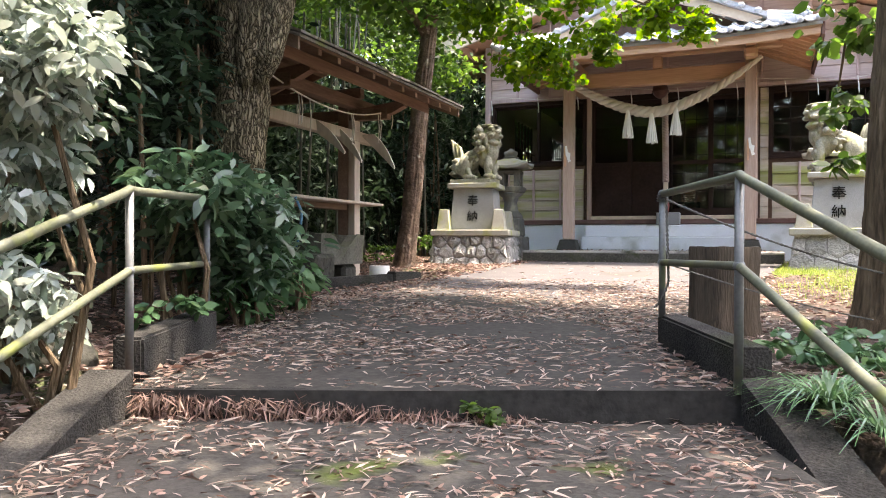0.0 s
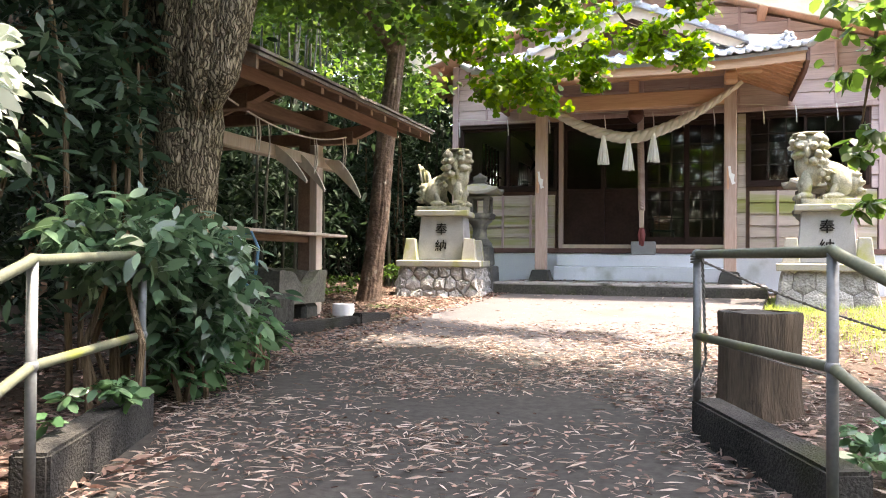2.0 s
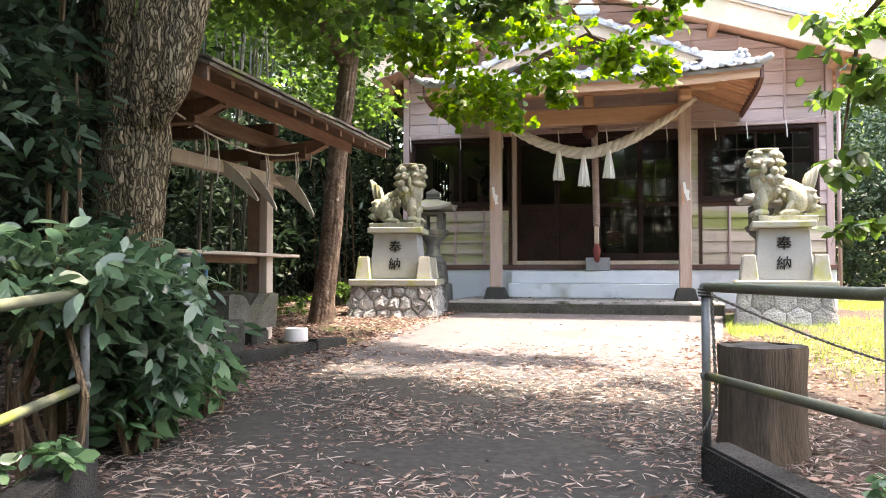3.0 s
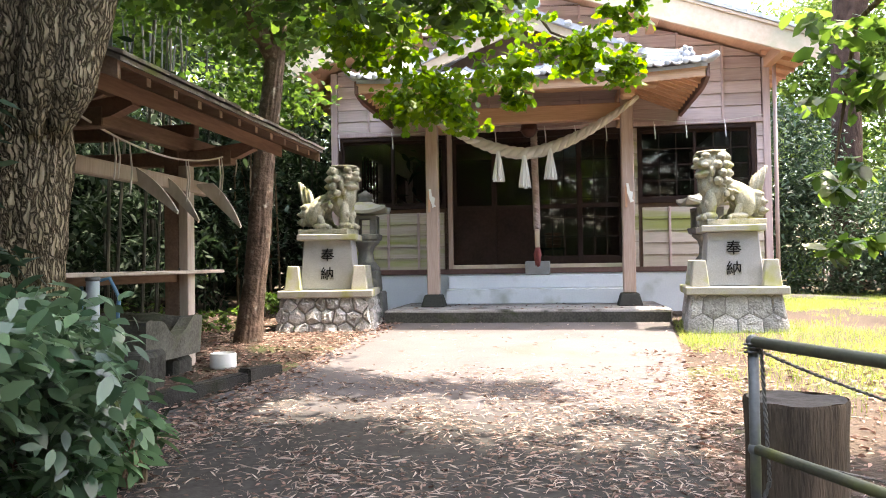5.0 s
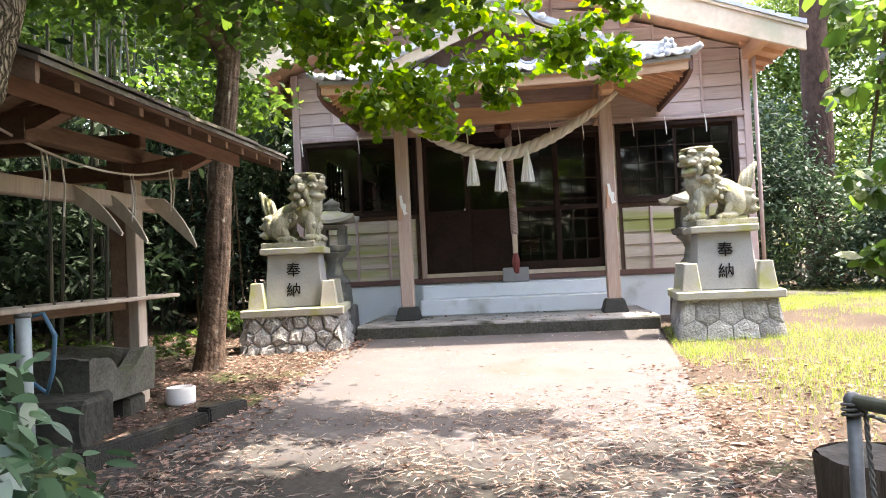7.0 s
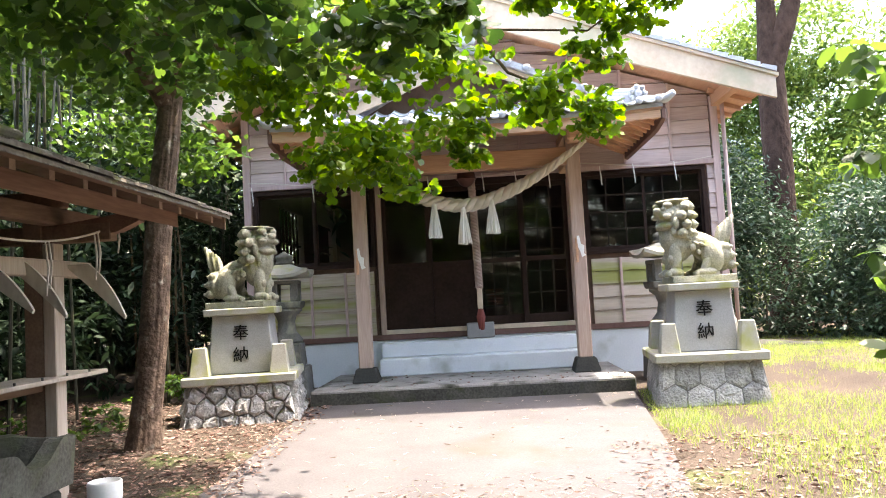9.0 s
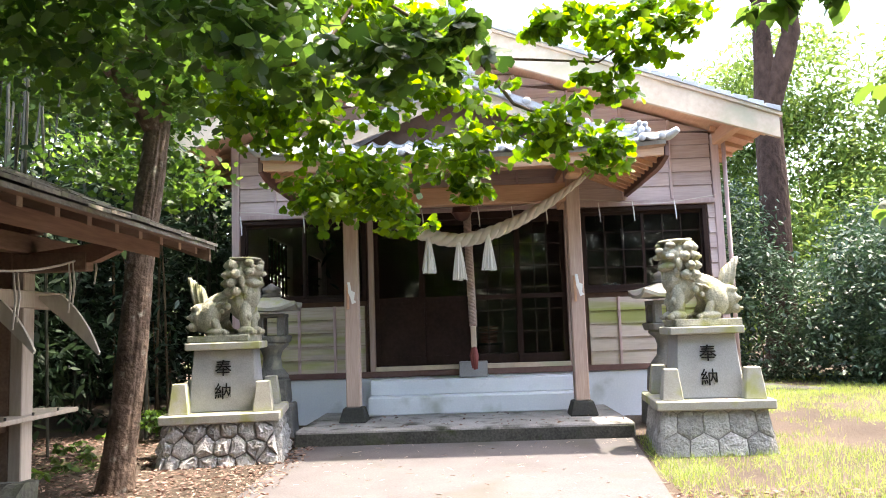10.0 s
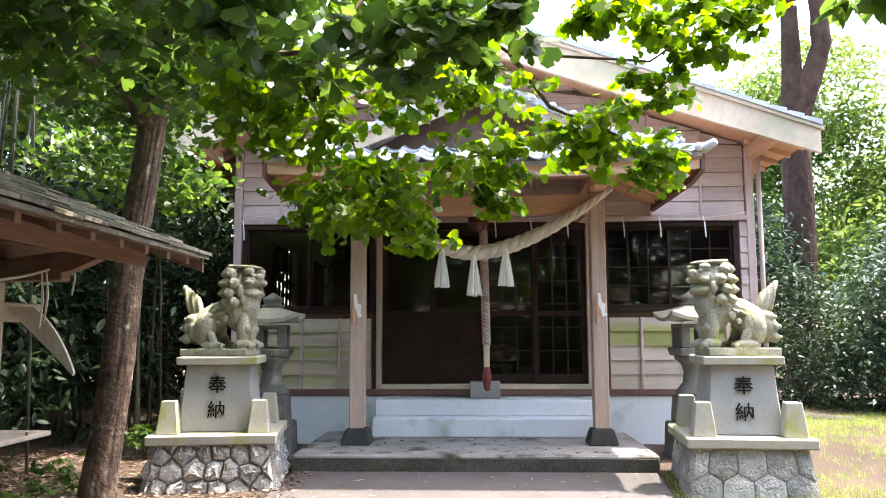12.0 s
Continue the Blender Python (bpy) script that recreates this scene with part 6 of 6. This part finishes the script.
tree((-4.43, 9.54, 0.25), "slender ginkgo with reddish bark and bright fan leaves", (pts, [0.16, 0.14, 0.128, 0.122, 0.12, 0.12, 0.118, 0.116, 0.114, 0.112, 0.11, 0.11, 0.108, 0.106, 0.104, 0.102, 0.1]), boughs, M_BARK2,
     [(-2.05, 7.42, 2.42, 0.42, 0.35, 0.26), (-1.78, 7.47, 2.2, 0.2, 0.2, 0.18), (-2.25, 7.4, 2.3, 0.2, 0.2, 0.14), (-1.4, 7.4, 2.55, 0.36, 0.3, 0.2), (-1.37, 7.42, 2.38, 0.12, 0.12, 0.14), (-0.95, 7.42, 2.68, 0.34, 0.28, 0.2), (-0.55, 7.42, 2.58, 0.18, 0.18, 0.17), (-0.62, 7.3, 2.95, 0.32, 0.3, 0.14), (-0.2, 7.2, 3.28, 0.3, 0.25, 0.12), (-0.45, 7.2, 3.2, 0.34, 0.3, 0.15), (-0.8, 7.25, 3.28, 0.3, 0.3, 0.13), (-1.6, 7.3, 2.95, 0.5, 0.5, 0.22), (-2.4, 7.2, 2.85, 0.5, 0.5, 0.28), (-2.0, 7.9, 3.65, 0.5, 0.4, 0.25), (-1.55, 7.6, 3.45, 0.35, 0.3, 0.18)], 6000, FAN, 0.064, M_GINKGO, 31, 0.7, "bright ginkgo leaves drooping over the path", 0.1)
# Fan leaves in a darker tone; the bough's shade is put into it.
upper = thing("tree_canopy", (-4.0, 8.0, 3.6), "crown of leaves over the pavilion, shade put into its dark green", "tree", "trees")
c = cloud([(-3.1, 7.0, 3.25, 0.8, 0.8, 0.4), (-3.7, 6.4, 3.5, 1.0, 0.9, 0.5), (-2.7, 6.2, 3.55, 0.8, 0.8, 0.35), (-2.4, 6.6, 3.35, 0.5, 0.5, 0.25), (-2.6, 8.0, 4.6, 0.9, 0.8, 0.4), (-4.6, 7.6, 4.0, 1.0, 1.2, 0.7), (-3.2, 8.6, 4.3, 1.2, 1.0, 0.7), (-5.4, 8.8, 4.6, 1.3, 1.3, 1.0), (-4.2, 9.8, 4.2, 1.0, 1.0, 0.7), (-5.6, 6.6, 4.6, 1.2, 1.2, 0.8), (-4.7, 10.6, 3.4, 0.8, 0.8, 0.6), (-1.95, 6.0, 2.66, 0.42, 0.35, 0.17), (-1.5, 6.1, 2.80, 0.36, 0.3, 0.13), (-2.4, 5.9, 2.78, 0.45, 0.4, 0.18)], 24000, 41, 0.3) - np.array((-4.0, 8.0, 3.6))
leaves("crown", c, FAN, 0.085, M_CANOPY, upper, "", 42, 0.5)
part("limb", tube([(-0.3, 0.9, 0.1), (0.1, -0.5, -0.12), (1.0, -0.5, -0.42), (1.7, -1.2, -0.66), (2.3, -1.9, -0.85)], [0.05, 0.04, 0.026, 0.012, 0.005], 8), M_BARK2, upper, smooth=True)
part("limb", tube([(-0.2, 1.6, 0.3), (0.2, 0.2, 0.5), (0.3, -1.2, 0.0), (0.9, -2.0, -0.1)], [0.07, 0.05, 0.03, 0.012], 8), M_BARK2, upper, smooth=True)
part("limb", tube([(-0.2, 1.6, 0.3), (-0.9, 0.6, 0.8), (-1.6, -0.8, 0.9)], [0.07, 0.05, 0.02], 8), M_BARK2, upper, smooth=True)

# tree beyond the right rail
pts = trunk_points((0.66, 4.75, -0.05), (0.84, 4.9, 4.2), 0.06, 14, 8)
tree((0.66, 4.75, 0.05), "dark-barked tree standing beyond the rail", (pts, [0.24, 0.19, 0.165, 0.155, 0.15, 0.148, 0.146, 0.144, 0.14, 0.138, 0.136, 0.134, 0.13, 0.13, 0.13]),
     [([pts[-2], (1.4, 5.4, 5.0), (2.2, 6.0, 6.0)], [0.1, 0.08, 0.03]), ([pts[-3], (0.3, 4.8, 4.6), (-0.6, 4.6, 5.4)], [0.1, 0.07, 0.03]), ([pts[8], (0.8, 5.4, 2.6), (0.6, 6.0, 2.4), (0.5, 6.1, 1.6)], [0.04, 0.025, 0.014, 0.006]), ([pts[10], (0.6, 5.6, 3.3), (0.3, 6.4, 3.12)], [0.04, 0.02, 0.008])], M_BARK,
     # The last three clumps are unseen, added to shade the steps and kerbs.
     [(0.2, 4.6, 5.6, 1.7, 1.5, 0.9), (1.8, 4.9, 6.2, 1.5, 1.2, 0.9), (-0.6, 5.3, 6.2, 1.5, 1.1, 0.7), (0.9, 4.0, 5.8, 1.2, 1.0, 0.7), (0.6, 3.7, 6.3, 1.1, 0.9, 0.6), (1.2, 5.2, 2.45, 0.34, 0.4, 0.36), (1.35, 5.6, 2.0, 0.3, 0.4, 0.3), (0.58, 6.0, 2.2, 0.28, 0.3, 0.34), (0.55, 6.0, 1.55, 0.18, 0.22, 0.12), (0.62, 6.1, 1.15, 0.16, 0.2, 0.08), (0.28, 6.5, 3.08, 0.34, 0.3, 0.12), (0.9, 2.4, 6.2, 0.9, 0.9, 0.4), (2.1, 2.9, 6.2, 0.9, 0.8, 0.4), (0.1, 2.1, 6.4, 0.55, 0.6, 0.3)], 24000, OVAL, 0.12, M_CANOPY, 51, crown_label="green crown that shades the path, with unseen clumps added over the steps")

# cedar behind the lawn
pts = trunk_points((5.6, 20.5, 0.1), (5.65, 20.6, 9.0), 0.15, 16, 12)
tree((5.45, 20.5, 0.3), "tall cedar with scaly red-brown bark, forked high up", (pts, [0.55, 0.42, 0.36, 0.34, 0.33, 0.325, 0.32, 0.315, 0.31, 0.305, 0.3, 0.29, 0.25, 0.22, 0.2, 0.18, 0.17]),
     [([pts[11], (5.95, 20.4, 7.2), (6.2, 20.3, 8.0), (6.15, 20.3, 10)], [0.26, 0.24, 0.21, 0.16]), ([pts[-1], (5.1, 20.6, 10.5), (4.6, 20.6, 13)], [0.2, 0.16, 0.08])], M_BARK3,
     [(5.5, 20.5, 13.5, 2.6, 2.6, 1.6), (3.8, 20.5, 12.0, 1.4, 1.4, 0.8)], 2500, OVAL, 0.3, M_DARKLEAF, 61)


def shrubbery(name, at, blobs, count, shape, size, material, seed, label, category="bush", stems=0, droop=0.4, shell=0.4):
    t = thing(name, at, label, category)
    o = np.array(at)
    leaves("foliage", cloud(blobs, count, seed, shell) - o, shape, size, material, t, "", seed, droop)
    g = random.Random(seed)
    for k in range(stems):
        b = g.choice(blobs)
        x, y = b[0] + g.uniform(-0.5, 0.5) * b[3], b[1] + g.uniform(-0.5, 0.5) * b[4]
        z = ground_height(x, y) - 0.05
        part("stem", tube([(x - at[0], y - at[1], z - at[2]), (x + g.uniform(-.1, .1) - at[0], y + g.uniform(-.1, .1) - at[1], (z + b[2]) / 2 - at[2]), (b[0] + g.uniform(-.3, .3) * b[3] - at[0], b[1] + g.uniform(-.3, .3) * b[4] - at[1], b[2] + 0.2 * b[5] - at[2])], [0.02, 0.015, 0.008], 6), M_BARK, t)
    return t


# evergreen thicket by the left rail
shrubbery("evergreen_bush", (-3.0, 3.7, 0.1), [(-3.0, 3.75, 0.75, 0.36, 0.45, 0.3), (-2.85, 3.3, 0.85, 0.3, 0.3, 0.22), (-3.15, 4.2, 0.6, 0.35, 0.4, 0.35), (-2.95, 3.9, 0.45, 0.25, 0.3, 0.25)], 4200, GLOSSY, 0.105, M_BUSH, 71, "glossy dark evergreen bush growing over the handrail", stems=9)
shrubbery("evergreen_thicket", (-3.8, 3.2, 0.0), [(-3.7, 2.6, 1.1, 0.6, 0.7, 0.9), (-3.9, 3.7, 1.9, 0.6, 0.8, 0.9), (-3.6, 2.2, 2.1, 0.5, 0.8, 0.8), (-4.4, 4.5, 1.4, 0.7, 0.6, 1.2), (-3.9, 3.6, 3.0, 0.7, 0.9, 0.8), (-3.5, 1.6, 0.7, 0.6, 0.6, 0.7), (-3.4, 2.8, 2.9, 0.5, 0.7, 0.5), (-4.6, 3.0, 2.4, 0.7, 1.2, 1.4), (-4.1, 4.75, 1.0, 0.3, 0.3, 0.9), (-4.15, 4.8, 2.3, 0.35, 0.3, 0.7), (-4.0, 4.55, 1.7, 0.25, 0.25, 0.7), (-4.5, 5.0, 3.0, 0.5, 0.4, 0.6), (-4.3, 4.6, 2.8, 0.5, 0.5, 0.7), (-3.50, 4.25, 0.9, 0.18, 0.22, 0.45), (-3.55, 4.2, 1.8, 0.18, 0.22, 0.45), (-3.62, 4.2, 2.6, 0.2, 0.22, 0.4)], 25000, LANCE, 0.12, M_DARKLEAF, 72, "dense dark evergreen thicket", "thicket", stems=14, shell=0.2)
shrubbery("sun_whitened_shrub", (-2.5, 1.7, 0.0), [(-2.36, 2.0, 1.27, 0.22, 0.22, 0.25), (-2.55, 2.1, 1.1, 0.2, 0.22, 0.2), (-2.52, 2.05, 0.80, 0.18, 0.25, 0.14), (-2.45, 1.95, 0.36, 0.16, 0.22, 0.14), (-2.65, 2.1, 0.25, 0.2, 0.25, 0.16)], 3600, GLOSSY, 0.085, M_GLARELEAF, 73, "glossy-leaved shrub beside the rail, sun glare put into its pale leaves", stems=7, droop=0.6)
shrubbery("ground_plant", (-2.62, 2.8, 0.15), [(-2.62, 2.75, 0.20, 0.1, 0.2, 0.05), (-2.66, 3.0, 0.24, 0.1, 0.15, 0.06)], 110, OVAL, 0.07, M_BROAD, 74, "small broad-leaved plant on the kerb", "plant")
shrubbery("ground_plant", (-3.05, 4.35, 0.1), [(-3.0, 4.3, 0.35, 0.22, 0.3, 0.2), (-3.1, 4.75, 0.3, 0.2, 0.2, 0.16), (-2.95, 3.95, 0.25, 0.2, 0.25, 0.18)], 620, GLOSSY, 0.115, M_BROAD, 75, "broad-leaved evergreen shoots at the foot of the tree", "plant", stems=5)
shrubbery("weed", (-0.95, 2.72, -0.1), [(-0.98, 2.66, 0.0, 0.07, 0.05, 0.06), (-0.93, 2.68, -0.06, 0.08, 0.04, 0.05)], 60, OVAL, 0.045, M_CANOPY, 76, "small green weed in the step joint", "plant")
shrubbery("weed", (0.12, 3.5, 0.05), [(0.10, 3.35, 0.14, 0.09, 0.12, 0.09), (0.25, 3.75, 0.12, 0.2, 0.25, 0.08), (0.5, 4.1, 0.1, 0.25, 0.25, 0.06), (0.32, 3.45, 0.12, 0.14, 0.2, 0.1), (0.5, 3.2, 0.1, 0.2, 0.2, 0.1), (0.75, 3.8, 0.12, 0.25, 0.3, 0.1)], 900, OVAL, 0.065, M_BROAD, 77, "leafy weeds beside the kerb", "plant")


def grass_tuft(at, n, length, seed, label):
    t = thing("grass_tuft", at, label, "grass tuft")
    g = random.Random(seed)
    vs, fs = [], []
    for k in range(n):
        a, out, up, ln = g.uniform(0, math.tau), g.uniform(0.35, 1.0), g.uniform(0.4, 1.0), length * g.uniform(0.7, 1.15)
        d, s = Vector((math.cos(a), math.sin(a), 0)), Vector((-math.sin(a), math.cos(a), 0))
        b = len(vs)
        base = d * g.uniform(0, 0.05)
        for i in range(6):
            f = i / 5
            c = base + d * ln * out * f + Vector((0, 0, ln * up * (f - 0.85 * f * f * (0.6 + out * 0.5))))
            w = 0.006 * (1 - f) + 0.0008
            vs += [c + s * w, c - s * w]
        for i in range(5):
            fs.append((b + 2 * i, b + 2 * i + 1, b + 2 * i + 3, b + 2 * i + 2))
    sheet_from("foliage", vs, fs, M_BROAD, t)
    return t


grass_tuft((0.22, 2.93, 0.0), 210, 0.36, 3, "arching green sedge tuft beside the steps")
grass_tuft((0.36, 2.72, -0.03), 120, 0.32, 4, "arching green sedge tuft beside the steps")

# forest left of and behind the pavilion
g = np.random.default_rng(8)
bam = thing("bamboo_grove", (-7.0, 12.0, 0.3), "dim bamboo grove with thin dark stems", "bamboo")
for k in range(90):
    x, y = -5.2 - 5.0 * g.random() ** 1.2, 7.0 + 10 * g.random()
    if x > -5.6 and y < 12:
        x -= 1.2
    z = ground_height(x, y)
    lx, ly = g.normal(0, 0.25), g.normal(0, 0.25)
    part("culm", tube([(x + 7, y - 12, z - 0.4), (x + 7 + lx * 0.3, y - 12 + ly * 0.3, z + 1.7), (x + 7 + lx, y - 12 + ly, z + 5)], [0.008 + 0.02 * g.random(), 0.018, 0.012], 6), M_CULM, bam)
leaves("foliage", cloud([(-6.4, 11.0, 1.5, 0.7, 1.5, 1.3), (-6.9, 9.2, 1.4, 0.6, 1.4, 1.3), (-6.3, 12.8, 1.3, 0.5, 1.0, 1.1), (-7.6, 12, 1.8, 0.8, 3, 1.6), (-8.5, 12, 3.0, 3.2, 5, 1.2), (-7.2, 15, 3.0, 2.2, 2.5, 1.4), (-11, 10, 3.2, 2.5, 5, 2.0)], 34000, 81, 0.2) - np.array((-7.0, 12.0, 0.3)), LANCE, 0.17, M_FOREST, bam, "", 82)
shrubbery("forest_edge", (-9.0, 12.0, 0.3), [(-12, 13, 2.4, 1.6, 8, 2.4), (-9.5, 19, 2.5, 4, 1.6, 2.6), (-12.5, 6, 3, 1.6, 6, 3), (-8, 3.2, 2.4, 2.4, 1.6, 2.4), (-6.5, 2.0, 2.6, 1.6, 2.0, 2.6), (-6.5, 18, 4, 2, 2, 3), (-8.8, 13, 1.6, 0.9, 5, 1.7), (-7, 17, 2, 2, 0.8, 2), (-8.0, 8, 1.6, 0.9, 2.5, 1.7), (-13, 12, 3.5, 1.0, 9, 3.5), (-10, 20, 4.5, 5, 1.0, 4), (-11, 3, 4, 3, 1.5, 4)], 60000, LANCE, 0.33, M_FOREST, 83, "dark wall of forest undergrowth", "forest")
shrubbery("evergreen_tree", (-5.7, 13.4, 0.4), [(-5.6, 13.0, 4.4, 0.8, 1.0, 0.9), (-5.3, 12.6, 3.6, 0.5, 0.6, 0.7), (-6.2, 13.6, 3.0, 0.9, 1.0, 1.3), (-6.0, 13.4, 1.6, 0.7, 0.9, 0.9), (-5.6, 12.8, 5.6, 1.0, 1.0, 0.9)], 6500, LANCE, 0.15, M_DARKLEAF, 84, "dark evergreen beside the corner of the hall", "tree", stems=8)
shrubbery("low_undergrowth", (-5.3, 10.5, 0.3), [(-5.4, 10.2, 0.42, 0.5, 0.9, 0.12), (-6.2, 9.6, 0.5, 0.8, 1.0, 0.16), (-5.2, 12.0, 0.5, 0.4, 0.9, 0.2)], 1500, OVAL, 0.07, M_CANOPY, 85, "low green undergrowth among dry leaves", "undergrowth")

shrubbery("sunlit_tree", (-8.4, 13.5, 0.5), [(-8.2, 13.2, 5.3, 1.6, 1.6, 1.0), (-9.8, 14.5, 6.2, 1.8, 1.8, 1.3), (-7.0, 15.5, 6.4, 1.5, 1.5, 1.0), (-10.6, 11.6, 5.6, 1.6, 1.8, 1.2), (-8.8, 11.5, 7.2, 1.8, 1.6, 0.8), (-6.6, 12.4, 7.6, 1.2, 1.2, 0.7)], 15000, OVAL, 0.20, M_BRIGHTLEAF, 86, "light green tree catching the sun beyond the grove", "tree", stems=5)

# right background
shrubbery("evergreen_shrub", (5.5, 18.0, 0.3), [(4.4, 18.6, 1.5, 1.3, 0.9, 1.4), (6.7, 17.4, 1.6, 1.6, 1.1, 1.6), (9.0, 16.6, 1.8, 1.8, 1.2, 1.7), (5.5, 17.2, 0.9, 0.8, 0.7, 0.8), (3.7, 19.6, 3.0, 1.2, 1.0, 1.6), (7.6, 19.0, 2.6, 1.6, 1.0, 1.4)], 52000, LANCE, 0.14, M_DARKLEAF, 91, "rounded glossy evergreen shrubs at the edge of the lawn", "shrub", stems=8, shell=0.7)
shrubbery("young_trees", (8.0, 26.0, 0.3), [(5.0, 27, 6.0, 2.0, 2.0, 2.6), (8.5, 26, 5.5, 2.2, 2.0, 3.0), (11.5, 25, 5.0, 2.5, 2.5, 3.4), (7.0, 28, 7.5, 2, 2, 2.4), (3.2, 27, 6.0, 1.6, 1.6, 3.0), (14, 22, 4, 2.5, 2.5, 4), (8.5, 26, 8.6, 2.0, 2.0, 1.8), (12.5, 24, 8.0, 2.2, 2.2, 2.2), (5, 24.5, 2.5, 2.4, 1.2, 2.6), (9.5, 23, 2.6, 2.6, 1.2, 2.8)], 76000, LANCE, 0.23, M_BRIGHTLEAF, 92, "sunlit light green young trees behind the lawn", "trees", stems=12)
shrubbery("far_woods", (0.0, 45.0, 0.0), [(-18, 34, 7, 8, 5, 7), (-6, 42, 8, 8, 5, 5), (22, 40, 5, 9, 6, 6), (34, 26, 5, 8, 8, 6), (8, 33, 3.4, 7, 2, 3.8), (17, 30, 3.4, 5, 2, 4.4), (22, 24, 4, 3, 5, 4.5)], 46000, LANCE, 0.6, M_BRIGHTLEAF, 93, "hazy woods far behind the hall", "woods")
# Unseen woods behind the camera, added to block sky and darken pane reflections.
shrubbery("woods_behind", (0.0, -8.0, 0.0), [(0, -11, 4, 9, 3, 8), (10, -4, 4, 3, 8, 7), (-9, -6, 4, 3, 7, 8), (13, 8, 4, 2.5, 7, 5), (0, -7, 0, 6, 2, 3), (0, -14, 5, 12, 1.5, 9), (13, -10, 5, 5, 3, 9), (-12, -10, 5, 5, 3, 9)], 70000, LANCE, 0.6, M_FOREST, 94, "unseen woods added behind the steps", "woods")
rock((3.6, 16.6, 0.25), (1.1, 0.5, 0.14), 9, "flat mossy stone at the edge of the lawn", "flat_stone")

# lawn
g = np.random.default_rng(17)


def lawn():
    n = 130000
    x = g.uniform(0.15, 7.5, n)
    y = 6.2 + 13 * g.random(n) ** 1.4
    edge = np.array([path_right(b) for b in y])
    bare = np.array([noise.noise(Vector((a * 0.55, b * 0.55, 2.0))) + 0.6 * noise.noise(Vector((a * 1.7, b * 1.7, 5.0))) for a, b in zip(x, y)])
    keep = (x > edge + 0.03) & ~((y > 11.3) & (x < 2.2)) & (y > 7.6 - 0.35 * x + 1.2 * g.normal(0, 0.5, n)) & (bare + g.normal(0, 0.22, n) > -0.24)
    x, y = x[keep], y[keep]
    z = np.array([ground_height(a, b) for a, b in zip(x, y)]) - 0.005
    ob = leaves("lawn_grass", np.stack([x, y, z], 1), ((0.035, 0, 0), (0, 1, 0.15), (-0.035, 0, 0)), 0.075, M_GRASS, None, "", 18, -1.0, 0.4)
    return tagged(ob, "short sunlit lawn grass mixed with bare earth", "grass", kind="stuff")


lawn()


def litter(name, n, zone, shape, size, material, seed, label, lift=0.006, weight=None):
    """Dry leaves lying flat on path, steps and earth."""
    g = np.random.default_rng(seed)
    out = []
    while len(out) < n:
        x, y = g.uniform(zone[0], zone[1]), g.uniform(zone[2], zone[3])
        if weight and g.random() > weight(x, y):
            continue
        u, v = uv(x, y)
        if abs(u) < 1.14 and v < 0:
            z = -0.115 * (1 if v > -0.98 else 2 + int((-v - 0.98) / 0.42))
        elif v > 0 and y < 11.3 and path_left(y) < x < path_right(y):
            z = slope(y) + 0.004
        else:
            z = ground_height(x, y)
        out.append((x, y, z + lift * (0.3 + g.random())))
    ob = leaves(name, out, shape, size, material, None, "", seed, -0.03, 0.10)
    return tagged(ob, label, "leaf litter", kind="stuff")


def patch(x, y):
    a = 0.5 + 0.9 * noise.noise(Vector((x * 1.3, y * 1.3, 4))) + 0.5 * noise.noise(Vector((x * 4, y * 4, 7)))
    f = 1.0 if y < 6.6 else max(0.03, 1 - (y - 6.6) / 1.6)
    edge = 0.5 if abs(uv(x, y)[0]) > 0.9 else 0.0
    return min(max((a + edge) * f, 0.02), 1)


litter("dry_leaf_litter", 14000, (-3.4, 0.3, 0.9, 11.3), NEEDLE, 0.074, M_LITTER, 101, "pale dry bamboo leaves scattered over the path", 0.008, patch)
litter("brown_leaf_litter", 9000, (-3.6, 0.0, 1.4, 8.0), LANCE, 0.034, M_LITTER2, 102, "small brown dead leaves over the path", 0.008, patch)
litter("brown_leaf_litter", 15000, (-6.5, -3.1, 3.0, 12.0), LANCE, 0.055, M_LITTER2, 103, "reddish brown dead leaves covering the earth", 0.012)
litter("brown_leaf_litter", 5200, (-0.4, 2.8, 3.0, 9.0), LANCE, 0.055, M_LITTER2, 104, "brown dead leaves beside the lawn", 0.012)
litter("brown_leaf_litter", 900, (-3.1, -2.3, 0.9, 3.0), LANCE, 0.07, M_LITTER2, 105, "brown dead leaves on the bank", 0.012)


def platform_litter():
    g = np.random.default_rng(121)
    n = 130
    c = np.stack([g.uniform(-3.3, 0.28, n), 11.4 + 1.15 * g.random(n) ** 1.5, np.full(n, PZ + 0.008)], 1)
    ob = leaves("porch_leaf_litter", c, LANCE, 0.05, M_LITTER2, None, "", 122, -0.05, 0.15)
    return tagged(ob, "a few brown leaves scattered on the porch platform", "leaf litter", kind="stuff")


platform_litter()


def riser_litter():
    """Needles and thin dead leaves drifted against the riser of the top step."""
    g = np.random.default_rng(111)
    n = 1500
    u = -1.12 + 1.5 * g.random(n) ** 1.6
    v = -0.012 - 0.05 * g.random(n) ** 2
    z = -0.115 + 0.10 * g.random(n) * np.clip(1.1 - (u + 1.1) * 0.5, 0.3, 1)
    c = np.array([SO + SU * float(a) + SV * float(b) + Vector((0, 0, float(h))) for a, b, h in zip(u, v, z)])
    ob = leaves("needle_drift", c, NEEDLE, 0.075, M_LITTER2, None, "", 112, 0.9, 0.45)
    return tagged(ob, "reddish brown dead needles drifted against the step", "leaf litter", kind="stuff")


riser_litter()
